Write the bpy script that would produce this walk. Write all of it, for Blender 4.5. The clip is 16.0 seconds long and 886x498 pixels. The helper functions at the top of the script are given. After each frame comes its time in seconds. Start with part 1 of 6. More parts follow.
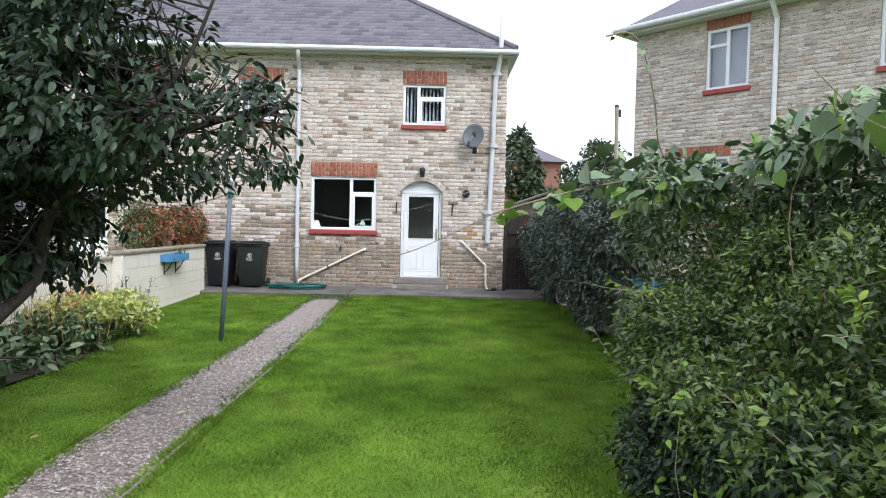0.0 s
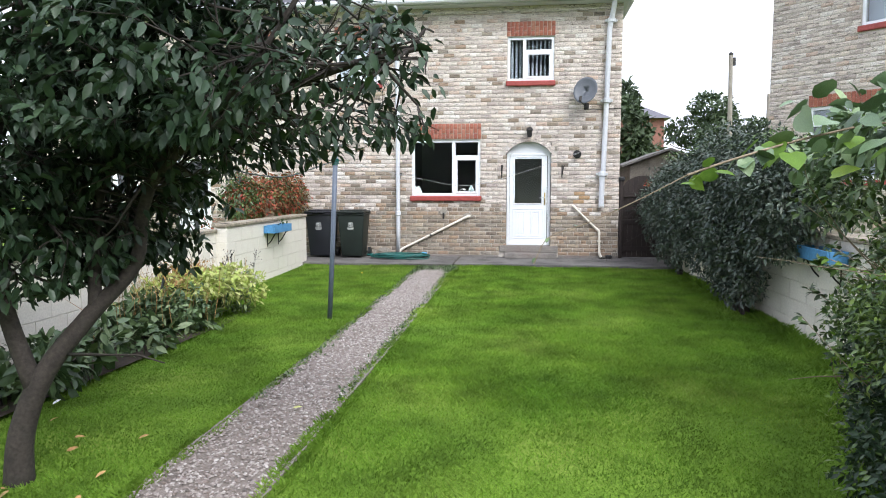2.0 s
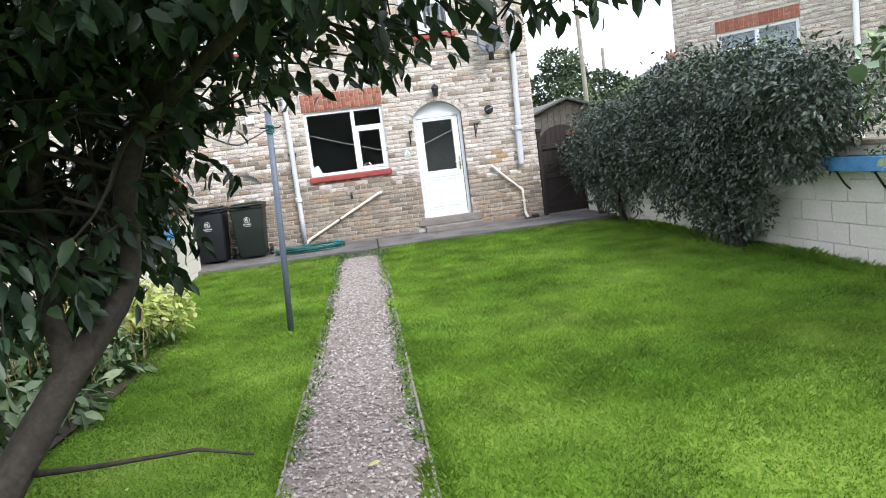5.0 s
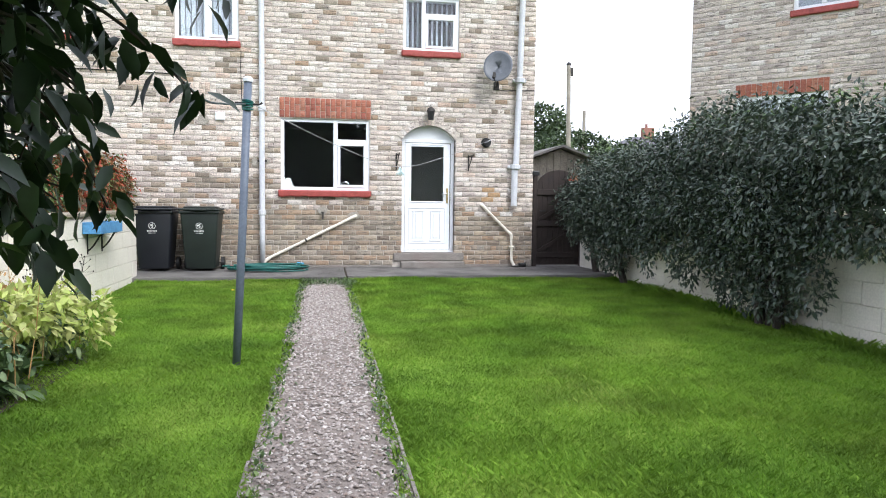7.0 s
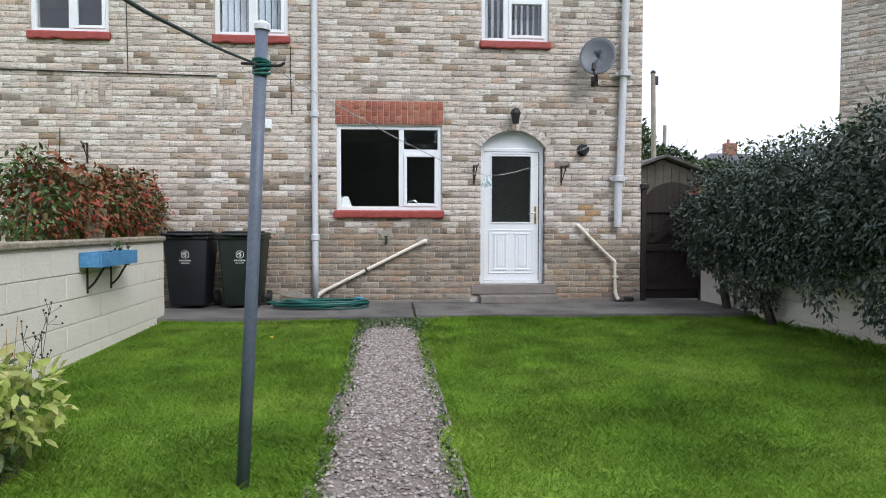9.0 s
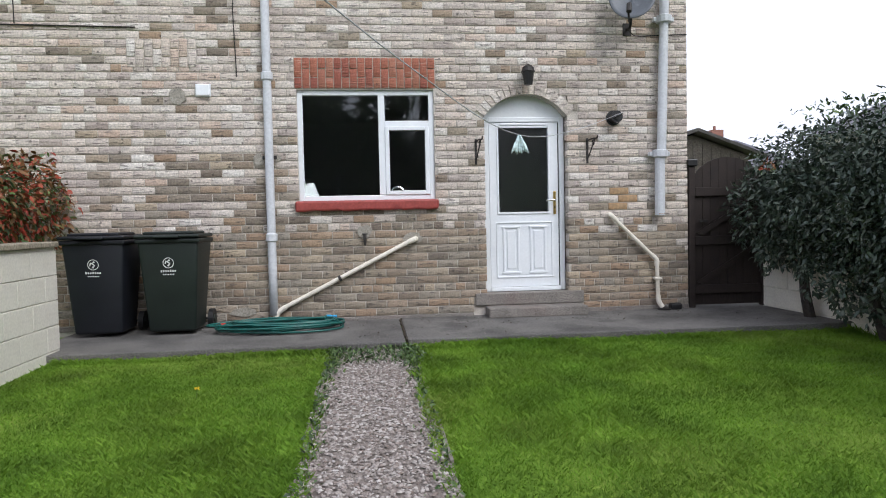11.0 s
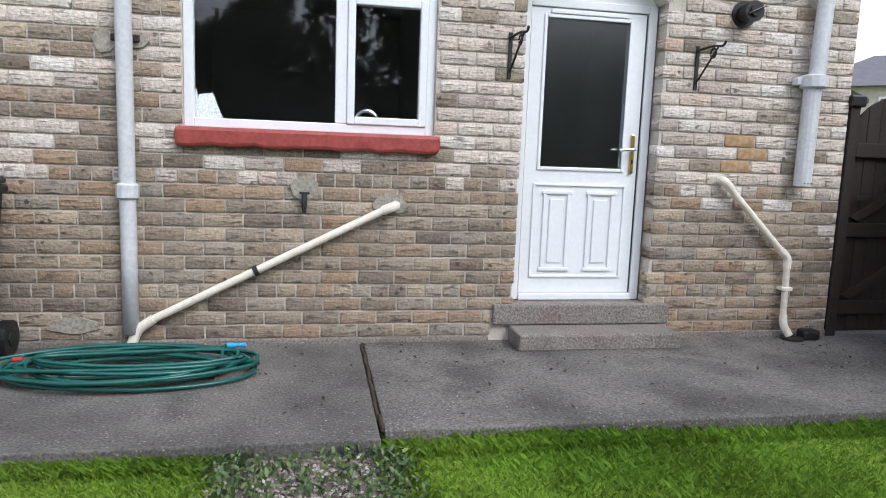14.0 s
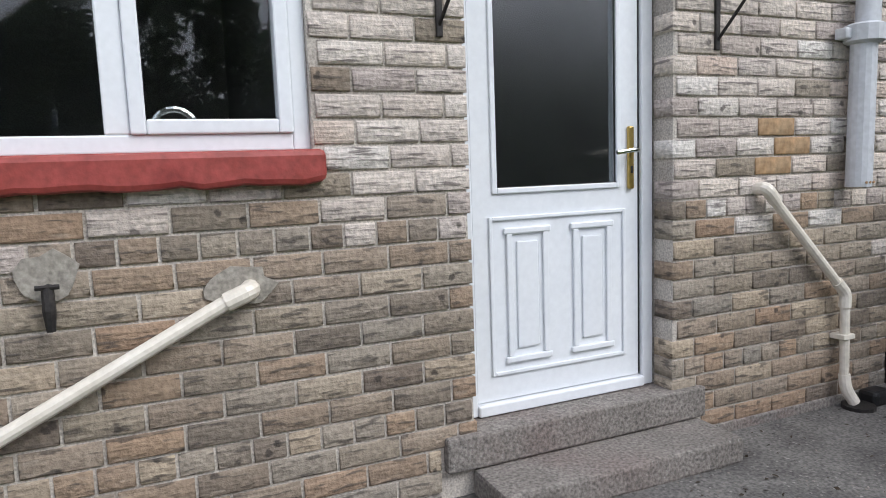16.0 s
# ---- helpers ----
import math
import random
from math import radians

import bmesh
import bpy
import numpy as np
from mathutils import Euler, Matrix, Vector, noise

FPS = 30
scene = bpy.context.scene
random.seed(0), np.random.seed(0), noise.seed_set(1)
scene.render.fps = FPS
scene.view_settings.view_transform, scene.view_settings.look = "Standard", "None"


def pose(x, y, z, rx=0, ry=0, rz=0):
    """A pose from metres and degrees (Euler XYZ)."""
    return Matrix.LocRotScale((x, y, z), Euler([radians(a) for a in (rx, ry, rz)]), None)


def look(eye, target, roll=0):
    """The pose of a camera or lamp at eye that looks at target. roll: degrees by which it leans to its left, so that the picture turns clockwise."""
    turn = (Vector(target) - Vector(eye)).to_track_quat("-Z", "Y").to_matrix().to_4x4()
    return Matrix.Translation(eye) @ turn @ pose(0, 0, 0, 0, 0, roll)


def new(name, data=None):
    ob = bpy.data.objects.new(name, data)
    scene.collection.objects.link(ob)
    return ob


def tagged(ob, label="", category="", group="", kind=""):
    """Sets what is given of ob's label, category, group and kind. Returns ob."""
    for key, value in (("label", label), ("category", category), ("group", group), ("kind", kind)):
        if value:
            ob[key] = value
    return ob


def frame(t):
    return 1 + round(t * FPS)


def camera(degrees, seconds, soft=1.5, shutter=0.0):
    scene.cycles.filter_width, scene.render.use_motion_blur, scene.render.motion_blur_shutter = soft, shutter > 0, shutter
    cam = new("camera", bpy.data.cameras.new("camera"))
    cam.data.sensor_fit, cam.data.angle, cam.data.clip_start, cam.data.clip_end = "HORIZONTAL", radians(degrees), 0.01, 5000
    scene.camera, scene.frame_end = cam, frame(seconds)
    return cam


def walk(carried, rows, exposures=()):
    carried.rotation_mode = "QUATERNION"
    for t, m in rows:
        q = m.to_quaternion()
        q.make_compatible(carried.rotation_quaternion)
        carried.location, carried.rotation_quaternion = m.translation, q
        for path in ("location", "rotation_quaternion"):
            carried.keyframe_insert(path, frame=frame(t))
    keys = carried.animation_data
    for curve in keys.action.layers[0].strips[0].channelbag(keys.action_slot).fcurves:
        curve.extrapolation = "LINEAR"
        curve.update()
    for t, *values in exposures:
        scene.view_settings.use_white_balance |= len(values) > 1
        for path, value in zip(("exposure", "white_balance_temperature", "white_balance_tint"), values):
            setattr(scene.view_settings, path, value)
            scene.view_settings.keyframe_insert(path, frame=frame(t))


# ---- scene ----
cam = camera(66.0, 16.0, soft=1.0)
PATH = [
    (0, (-0.062, 0.575, 1.503), (-0.054, 2.574, 1.427), 1.3),
    (0.5, (-0.094, 0.699, 1.507), (-0.136, 2.695, 1.394), 1.1),
    (1, (-0.217, 0.886, 1.507), (-0.281, 2.881, 1.38), -1.0),
    (1.5, (-0.376, 1.146, 1.51), (-0.513, 3.137, 1.388), -1.2),
    (2, (-0.498, 1.436, 1.519), (-0.746, 3.412, 1.334), -0.0),
    (2.5, (-0.654, 1.758, 1.491), (-0.749, 3.753, 1.395), -1.3),
    (3, (-0.988, 1.957, 1.553), (-1.047, 3.954, 1.459), -3.5),
    (3.5, (-1.326, 2.222, 1.532), (-1.374, 4.219, 1.437), -5.7),
    (4, (-1.579, 2.445, 1.501), (-1.478, 4.437, 1.358), -3.8),
    (4.5, (-1.831, 2.633, 1.396), (-1.666, 4.61, 1.141), -8.2),
    (6.8, (-2.286, 4.209, 1.131), (-1.881, 6.155, 0.91), 1.0),
    (7, (-2.285, 4.303, 1.098), (-1.942, 6.27, 0.966), 0.7),
    (7.5, (-2.238, 4.797, 1.1), (-2.079, 6.783, 0.923), 1.6),
    (8, (-2.22, 5.301, 1.128), (-1.931, 7.27, 0.932), 0.3),
    (8.5, (-2.205, 5.817, 1.096), (-2.042, 7.805, 0.953), 0.4),
    (9, (-2.25, 6.364, 1.075), (-2.097, 8.357, 1.009), 0.1),
    (9.5, (-2.264, 6.912, 1.057), (-2.001, 8.892, 0.949), -0.1),
    (9.7, (-2.273, 7.111, 1.025), (-2.006, 9.092, 0.959), -0.5),
    (11.8, (-2.25, 9.448, 1.059), (-2.057, 11.435, 0.94), -1.3),
    (12, (-2.285, 9.663, 1.059), (-1.993, 11.631, 0.849), -1.0),
    (12.5, (-2.263, 10.195, 1.099), (-1.983, 12.17, 0.956), 0.7),
    (13, (-2.304, 10.748, 1.183), (-1.953, 12.709, 1.003), 0.3),
    (13.5, (-2.321, 11.302, 1.159), (-1.778, 13.221, 1.005), 0.7),
    (14, (-2.247, 11.805, 1.179), (-1.877, 13.752, 0.911), 2.1),
    (14.5, (-2.102, 12.285, 1.121), (-1.728, 14.243, 0.952), 0.7),
    (15, (-2.048, 12.777, 1.117), (-1.598, 14.722, 1.0), 0.2),
    (15.5, (-2.079, 13.316, 1.133), (-1.551, 15.237, 0.957), 1.0),
    (16, (-2.053, 13.8, 1.223), (-1.255, 15.619, 0.989), -2.1),
]
walk(cam, [(t, look(eye, target, roll)) for t, eye, target, roll in PATH],
     exposures=[(0, 0.92), (1, 1.02), (2.5, 1.18), (4.5, 1.28), (7, 1.2), (8.5, 0.74), (9.5, 0.52), (12, 0.52), (13, 0.66), (14, 0.74), (15, 0.7), (16, 0.54)])

# ---- world and light ----
world = bpy.data.worlds.new("overcast")
scene.world = world
world.use_nodes = True
wn, wl = world.node_tree.nodes, world.node_tree.links
sky = wn.new("ShaderNodeTexSky")
sky.sky_type, sky.sun_disc = "NISHITA", False
sky.sun_elevation, sky.sun_rotation = radians(45), radians(146)
sky.air_density, sky.dust_density = 1.0, 5.0
grey = wn.new("ShaderNodeHueSaturation")
grey.inputs["Saturation"].default_value, grey.inputs["Value"].default_value = 0.25, 0.12
wl.new(sky.outputs[0], grey.inputs["Color"])
cloud = wn.new("ShaderNodeMix")
cloud.data_type = "RGBA"
cloud.inputs[0].default_value = 0.75
cloud.inputs[7].default_value = (0.90, 0.96, 1.17, 1)
wl.new(grey.outputs[0], cloud.inputs[6])
wl.new(cloud.outputs[2], wn["Background"].inputs[0])
wn["Background"].inputs[1].default_value = 1.0
sun = new("sun", bpy.data.lights.new("sun", "SUN"))
sun.data.energy, sun.data.angle, sun.data.color = 1.25, radians(28), (0.96, 0.98, 1.0)
sun.matrix_world = look((6, -9, 11), (0, 0, 0))

# ---- materials ----


def surface(name, colours, scale=5.0, rough=0.8, bump=0.3, grain=80.0, metal=0.0, vary=0.0, fine=0.35, depth=0.004, sheen=0.5, trans=0.0):
    """A procedural surface: a ramp of colours over coarse noise, fine grain, relief, and a share of change from piece to piece."""
    m = bpy.data.materials.new(name)
    m.use_nodes = True
    n, l = m.node_tree.nodes, m.node_tree.links
    b = n["Principled BSDF"]
    tc = n.new("ShaderNodeTexCoord")
    big = n.new("ShaderNodeTexNoise")
    big.inputs["Scale"].default_value, big.inputs["Detail"].default_value = scale, 6
    l.new(tc.outputs["Object"], big.inputs["Vector"])
    small = n.new("ShaderNodeTexNoise")
    small.inputs["Scale"].default_value, small.inputs["Detail"].default_value = grain, 5
    l.new(tc.outputs["Object"], small.inputs["Vector"])
    geo, info = n.new("ShaderNodeNewGeometry"), n.new("ShaderNodeObjectInfo")
    mixed = n.new("ShaderNodeCombineXYZ")
    l.new(geo.outputs["Random Per Island"], mixed.inputs[0])
    l.new(info.outputs["Random"], mixed.inputs[1])
    dice = n.new("ShaderNodeTexWhiteNoise")
    l.new(mixed.outputs[0], dice.inputs["Vector"])
    spread = n.new("ShaderNodeMapRange")
    spread.inputs["From Min"].default_value, spread.inputs["From Max"].default_value = 0.3, 0.7
    l.new(big.outputs["Fac"], spread.inputs["Value"])
    pick = n.new("ShaderNodeMix")
    pick.inputs["Factor"].default_value = vary
    l.new(spread.outputs["Result"], pick.inputs[2])
    l.new(dice.outputs["Value"], pick.inputs[3])
    ramp = n.new("ShaderNodeValToRGB")
    els = ramp.color_ramp.elements
    while len(els) < len(colours):
        els.new(0.5)
    for i, c in enumerate(colours):
        els[i].position, els[i].color = i / max(1, len(colours) - 1), (*c, 1)
    l.new(pick.outputs[0], ramp.inputs[0])
    tone = n.new("ShaderNodeMapRange")
    tone.inputs["From Min"].default_value, tone.inputs["From Max"].default_value = 0.3, 0.7
    tone.inputs["To Min"].default_value, tone.inputs["To Max"].default_value = 1 - fine, 1 + fine
    l.new(small.outputs["Fac"], tone.inputs["Value"])
    scaled = n.new("ShaderNodeVectorMath")
    scaled.operation = "SCALE"
    l.new(ramp.outputs[0], scaled.inputs[0])
    l.new(tone.outputs["Result"], scaled.inputs["Scale"])
    l.new(scaled.outputs[0], b.inputs["Base Color"])
    b.inputs["Roughness"].default_value, b.inputs["Metallic"].default_value = rough, metal
    b.inputs["Specular IOR Level"].default_value = sheen
    if trans:
        b.inputs["Transmission Weight"].default_value = 0.0
        b.inputs["Subsurface Weight"].default_value = trans
        b.inputs["Subsurface Radius"].default_value = (0.02, 0.03, 0.01)
        b.inputs["Subsurface Scale"].default_value = 0.05
    if bump:
        r = n.new("ShaderNodeBump")
        r.inputs["Strength"].default_value, r.inputs["Distance"].default_value = bump, depth
        l.new(small.outputs["Fac"], r.inputs["Height"])
        l.new(r.outputs[0], b.inputs["Normal"])
    return m


def leafy(m, share):
    """Let a share of the light through, as thin leaves do."""
    n, l = m.node_tree.nodes, m.node_tree.links
    b, out = n["Principled BSDF"], n["Material Output"]
    thin, mix = n.new("ShaderNodeBsdfTranslucent"), n.new("ShaderNodeMixShader")
    l.new(b.inputs["Base Color"].links[0].from_socket, thin.inputs["Color"])
    mix.inputs[0].default_value = share
    l.new(b.outputs[0], mix.inputs[1])
    l.new(thin.outputs[0], mix.inputs[2])
    l.new(mix.outputs[0], out.inputs["Surface"])
    return m


def brick_surface(name, colours, marks=0.5, dark=(0.08, 0.065, 0.05), grainy=(7, 7, 62), bloom=(0.72, 0.66, 0.57)):
    """Rough-faced brick: a colour to each brick, streaks along it, dark pits and pale bloom."""
    m = surface(name, colours, 2.2, 0.9, 0.8, 48, 0, 0.95, 0.27, 0.011)
    n, l = m.node_tree.nodes, m.node_tree.links
    b = n["Principled BSDF"]
    scaled = [x for x in n if x.bl_idname == "ShaderNodeVectorMath"][0]
    tc = [x for x in n if x.bl_idname == "ShaderNodeTexCoord"][0]
    geo = [x for x in n if x.bl_idname == "ShaderNodeNewGeometry"][0]
    stretch = n.new("ShaderNodeMapping")
    stretch.inputs["Scale"].default_value = grainy
    l.new(geo.outputs["Position"], stretch.inputs["Vector"])
    streak = n.new("ShaderNodeTexNoise")
    streak.inputs["Scale"].default_value, streak.inputs["Detail"].default_value = 1.0, 4
    l.new(stretch.outputs[0], streak.inputs["Vector"])
    cut = n.new("ShaderNodeMapRange")
    cut.inputs["From Min"].default_value, cut.inputs["From Max"].default_value = 0.565, 0.625
    cut.inputs["To Max"].default_value = marks
    l.new(streak.outputs["Fac"], cut.inputs["Value"])
    mix = n.new("ShaderNodeMix")
    mix.data_type = "RGBA"
    mix.inputs[7].default_value = (*dark, 1)
    l.new(cut.outputs[0], mix.inputs[0])
    l.new(scaled.outputs[0], mix.inputs[6])
    pale = n.new("ShaderNodeMapRange")
    pale.inputs["From Min"].default_value, pale.inputs["From Max"].default_value = 0.42, 0.30
    pale.inputs["To Max"].default_value = 0.28
    l.new(streak.outputs["Fac"], pale.inputs["Value"])
    mix2 = n.new("ShaderNodeMix")
    mix2.data_type = "RGBA"
    mix2.inputs[7].default_value = (*bloom, 1)
    l.new(pale.outputs[0], mix2.inputs[0])
    l.new(mix.outputs[2], mix2.inputs[6])
    pits = n.new("ShaderNodeTexVoronoi")
    pits.inputs["Scale"].default_value = 8.5
    l.new(geo.outputs["Position"], pits.inputs["Vector"])
    ragged = n.new("ShaderNodeMath")
    ragged.operation = "MULTIPLY_ADD"
    ragged.inputs[1].default_value = 0.22
    l.new([x for x in n if x.bl_idname == "ShaderNodeBump"][0].inputs["Height"].links[0].from_socket, ragged.inputs[0])
    l.new(pits.outputs["Distance"], ragged.inputs[2])
    hole = n.new("ShaderNodeMapRange")
    hole.inputs["From Min"].default_value, hole.inputs["From Max"].default_value = 0.25, 0.19
    hole.inputs["To Max"].default_value = 0.75
    l.new(ragged.outputs[0], hole.inputs["Value"])
    mix3 = n.new("ShaderNodeMix")
    mix3.data_type = "RGBA"
    mix3.inputs[7].default_value = (dark[0] * 0.6, dark[1] * 0.6, dark[2] * 0.6, 1)
    l.new(hole.outputs[0], mix3.inputs[0])
    l.new(mix2.outputs[2], mix3.inputs[6])
    l.new(mix3.outputs[2], b.inputs["Base Color"])
    bump = [x for x in n if x.bl_idname == "ShaderNodeBump"][0]
    add = n.new("ShaderNodeMath")
    l.new(streak.outputs["Fac"], add.inputs[0])
    small = bump.inputs["Height"].links[0].from_socket
    l.new(small, add.inputs[1])
    l.new(add.outputs[0], bump.inputs["Height"])
    return m


def glass_surface(name, rough=0.0, tint=(0.9, 0.95, 0.95)):
    m = bpy.data.materials.new(name)
    m.use_nodes = True
    b = m.node_tree.nodes["Principled BSDF"]
    b.inputs["Base Color"].default_value = (*tint, 1)
    b.inputs["Transmission Weight"].default_value = 1.0
    b.inputs["Roughness"].default_value = rough
    b.inputs["IOR"].default_value = 1.5
    return m


def frosted_surface(name):
    """Obscured glass: clear behind, its face rippled upright so that it scatters the sky."""
    m = glass_surface(name, 0.1, (0.8, 0.86, 0.88))
    n, l = m.node_tree.nodes, m.node_tree.links
    b = n["Principled BSDF"]
    tc, stretch, ripple, bump = n.new("ShaderNodeTexCoord"), n.new("ShaderNodeMapping"), n.new("ShaderNodeTexNoise"), n.new("ShaderNodeBump")
    stretch.inputs["Scale"].default_value = (160, 160, 34)
    ripple.inputs["Scale"].default_value, ripple.inputs["Detail"].default_value = 1.0, 3
    bump.inputs["Strength"].default_value, bump.inputs["Distance"].default_value = 0.25, 0.002
    l.new(tc.outputs["Object"], stretch.inputs["Vector"])
    l.new(stretch.outputs[0], ripple.inputs["Vector"])
    l.new(ripple.outputs["Fac"], bump.inputs["Height"])
    l.new(bump.outputs[0], b.inputs["Normal"])
    b.inputs["Coat Weight"].default_value, b.inputs["Coat Roughness"].default_value = 1.0, 0.2
    return m


def speckled_surface(name, colours, chips, size=70.0, share=0.24):
    """Weathered concrete: pale and dark stones of the mix laid bare between darker stains."""
    m = surface(name, colours, 1.6, 0.88, 0.9, 75, 0, 0, 0.5, 0.006)
    n, l = m.node_tree.nodes, m.node_tree.links
    b = n["Principled BSDF"]
    geo = [x for x in n if x.bl_idname == "ShaderNodeNewGeometry"][0]
    base = b.inputs["Base Color"].links[0].from_socket
    cell = n.new("ShaderNodeTexVoronoi")
    cell.inputs["Scale"].default_value = size
    l.new(geo.outputs["Position"], cell.inputs["Vector"])
    tint = n.new("ShaderNodeValToRGB")
    els = tint.color_ramp.elements
    while len(els) < len(chips):
        els.new(0.5)
    for i, c in enumerate(chips):
        els[i].position, els[i].color = i / (len(chips) - 1), (*c, 1)
    parts = n.new("ShaderNodeSeparateColor")
    l.new(cell.outputs["Color"], parts.inputs[0])
    l.new(parts.outputs[0], tint.inputs[0])
    near = n.new("ShaderNodeMapRange")
    near.inputs["From Min"].default_value, near.inputs["From Max"].default_value = 0.42, 0.28
    l.new(cell.outputs["Distance"], near.inputs["Value"])
    few = n.new("ShaderNodeMath")
    few.operation = "LESS_THAN"
    few.inputs[1].default_value = share
    l.new(parts.outputs[1], few.inputs[0])
    wear = n.new("ShaderNodeTexNoise")
    wear.inputs["Scale"].default_value, wear.inputs["Detail"].default_value = 2.2, 5
    l.new(geo.outputs["Position"], wear.inputs["Vector"])
    bare = n.new("ShaderNodeMapRange")
    bare.inputs["From Min"].default_value, bare.inputs["From Max"].default_value = 0.38, 0.6
    bare.inputs["To Min"].default_value = 0.35
    l.new(wear.outputs["Fac"], bare.inputs["Value"])
    both, all_ = n.new("ShaderNodeMath"), n.new("ShaderNodeMath")
    both.operation = all_.operation = "MULTIPLY"
    l.new(near.outputs[0], both.inputs[0])
    l.new(few.outputs[0], both.inputs[1])
    l.new(both.outputs[0], all_.inputs[0])
    l.new(bare.outputs[0], all_.inputs[1])
    mix = n.new("ShaderNodeMix")
    mix.data_type = "RGBA"
    l.new(all_.outputs[0], mix.inputs[0])
    l.new(base, mix.inputs[6])
    l.new(tint.outputs[0], mix.inputs[7])
    l.new(mix.outputs[2], b.inputs["Base Color"])
    return m


BUFF = brick_surface("buff_brick", [(0.33, 0.272, 0.24), (0.57, 0.50, 0.44), (0.63, 0.575, 0.515), (0.50, 0.375, 0.295), (0.67, 0.63, 0.58), (0.57, 0.505, 0.45), (0.41, 0.35, 0.315), (0.62, 0.54, 0.465), (0.54, 0.475, 0.42), (0.50, 0.435, 0.385)], 0.8, (0.15, 0.127, 0.115), (7, 7, 64))
BROWN = brick_surface("brown_brick", [(0.149, 0.123, 0.1), (0.316, 0.264, 0.201), (0.22, 0.182, 0.143), (0.356, 0.25, 0.167), (0.261, 0.232, 0.194), (0.418, 0.339, 0.248), (0.183, 0.145, 0.114), (0.329, 0.284, 0.228), (0.309, 0.213, 0.143), (0.254, 0.213, 0.167)], 0.7, (0.065, 0.055, 0.048), (9, 9, 50), (0.44, 0.39, 0.32))
RED = brick_surface("red_brick", [(0.30, 0.10, 0.065), (0.36, 0.13, 0.08), (0.26, 0.08, 0.055), (0.40, 0.19, 0.12)], 0.2, (0.12, 0.05, 0.04))
MORTAR = surface("mortar", [(0.45, 0.405, 0.355), (0.55, 0.505, 0.45), (0.36, 0.32, 0.28)], 3, 0.95, 0.5, 120)
PATCH = surface("cement_patch", [(0.27, 0.25, 0.21), (0.34, 0.31, 0.27)], 8, 0.95, 0.5, 60)
UPVC = surface("white_plastic", [(0.76, 0.79, 0.825), (0.81, 0.83, 0.85)], 3, 0.3, 0.03, 40, 0, 0, 0.03)
SILLRED = surface("red_paint", [(0.24, 0.035, 0.03), (0.33, 0.06, 0.05), (0.27, 0.045, 0.035)], 7, 0.55, 0.4, 40, 0, 0, 0.2)
GLASS = glass_surface("window_glass")
FROST = frosted_surface("obscured_glass")
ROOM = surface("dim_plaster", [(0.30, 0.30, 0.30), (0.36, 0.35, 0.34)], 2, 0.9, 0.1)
SLATE = surface("roof_slate", [(0.062, 0.062, 0.078), (0.105, 0.10, 0.12), (0.145, 0.138, 0.155), (0.085, 0.08, 0.095)], 2.5, 0.65, 0.4, 30, 0, 0.7, 0.3)
GUTTER = surface("pale_grey_paint", [(0.53, 0.55, 0.58), (0.62, 0.635, 0.66)], 4, 0.45, 0.15, 40, 0, 0, 0.1)
WASTE = surface("cream_plastic", [(0.72, 0.66, 0.56), (0.80, 0.75, 0.66)], 5, 0.45, 0.1, 40, 0, 0, 0.08)
IRON = surface("black_iron", [(0.015, 0.014, 0.014), (0.035, 0.03, 0.027)], 12, 0.6, 0.3, 90, 0.2)
BRASS = surface("brass", [(0.55, 0.38, 0.12), (0.62, 0.45, 0.16)], 9, 0.3, 0.05, 60, 0.9, 0, 0.1)
CHROME = surface("chrome", [(0.6, 0.6, 0.6), (0.7, 0.7, 0.7)], 9, 0.2, 0.02, 60, 1.0, 0, 0.05)
DISHGREY = surface("grey_dish_paint", [(0.085, 0.095, 0.11), (0.115, 0.125, 0.14)], 6, 0.5, 0.1, 50, 0, 0, 0.1)
BLACKP = surface("black_plastic", [(0.008, 0.008, 0.009), (0.016, 0.016, 0.017)], 6, 0.45, 0.2, 70, 0, 0, 0.15)
BINBLUE = surface("dark_blue_plastic", [(0.006, 0.007, 0.011), (0.010, 0.012, 0.017)], 4, 0.5, 0.2, 90, 0, 0, 0.15)
BINGREEN = surface("dark_green_plastic", [(0.005, 0.010, 0.008), (0.010, 0.018, 0.014)], 4, 0.5, 0.2, 90, 0, 0, 0.15)
PRINT = surface("pale_print", [(0.6, 0.62, 0.6), (0.72, 0.72, 0.7)], 20, 0.6, 0.0)
CREAM = surface("cream_masonry_paint", [(0.60, 0.555, 0.47), (0.70, 0.665, 0.585), (0.65, 0.61, 0.53), (0.73, 0.70, 0.635)], 1.6, 0.8, 0.5, 45, 0, 0.15, 0.08, 0.005)
COPING = surface("coping_concrete", [(0.20, 0.17, 0.13), (0.30, 0.26, 0.20), (0.16, 0.145, 0.10)], 4, 0.95, 0.6, 50)
CONCRETE = speckled_surface("concrete", [(0.06, 0.056, 0.053), (0.105, 0.099, 0.093), (0.15, 0.142, 0.132), (0.078, 0.073, 0.069)], [(0.20, 0.19, 0.175), (0.33, 0.31, 0.285), (0.045, 0.042, 0.04), (0.26, 0.225, 0.19)])
STEPSTONE = speckled_surface("step_concrete", [(0.14, 0.125, 0.112), (0.215, 0.195, 0.175), (0.19, 0.155, 0.14), (0.165, 0.16, 0.148)], [(0.33, 0.32, 0.295), (0.10, 0.094, 0.088), (0.26, 0.24, 0.22)], 90.0, 0.22)
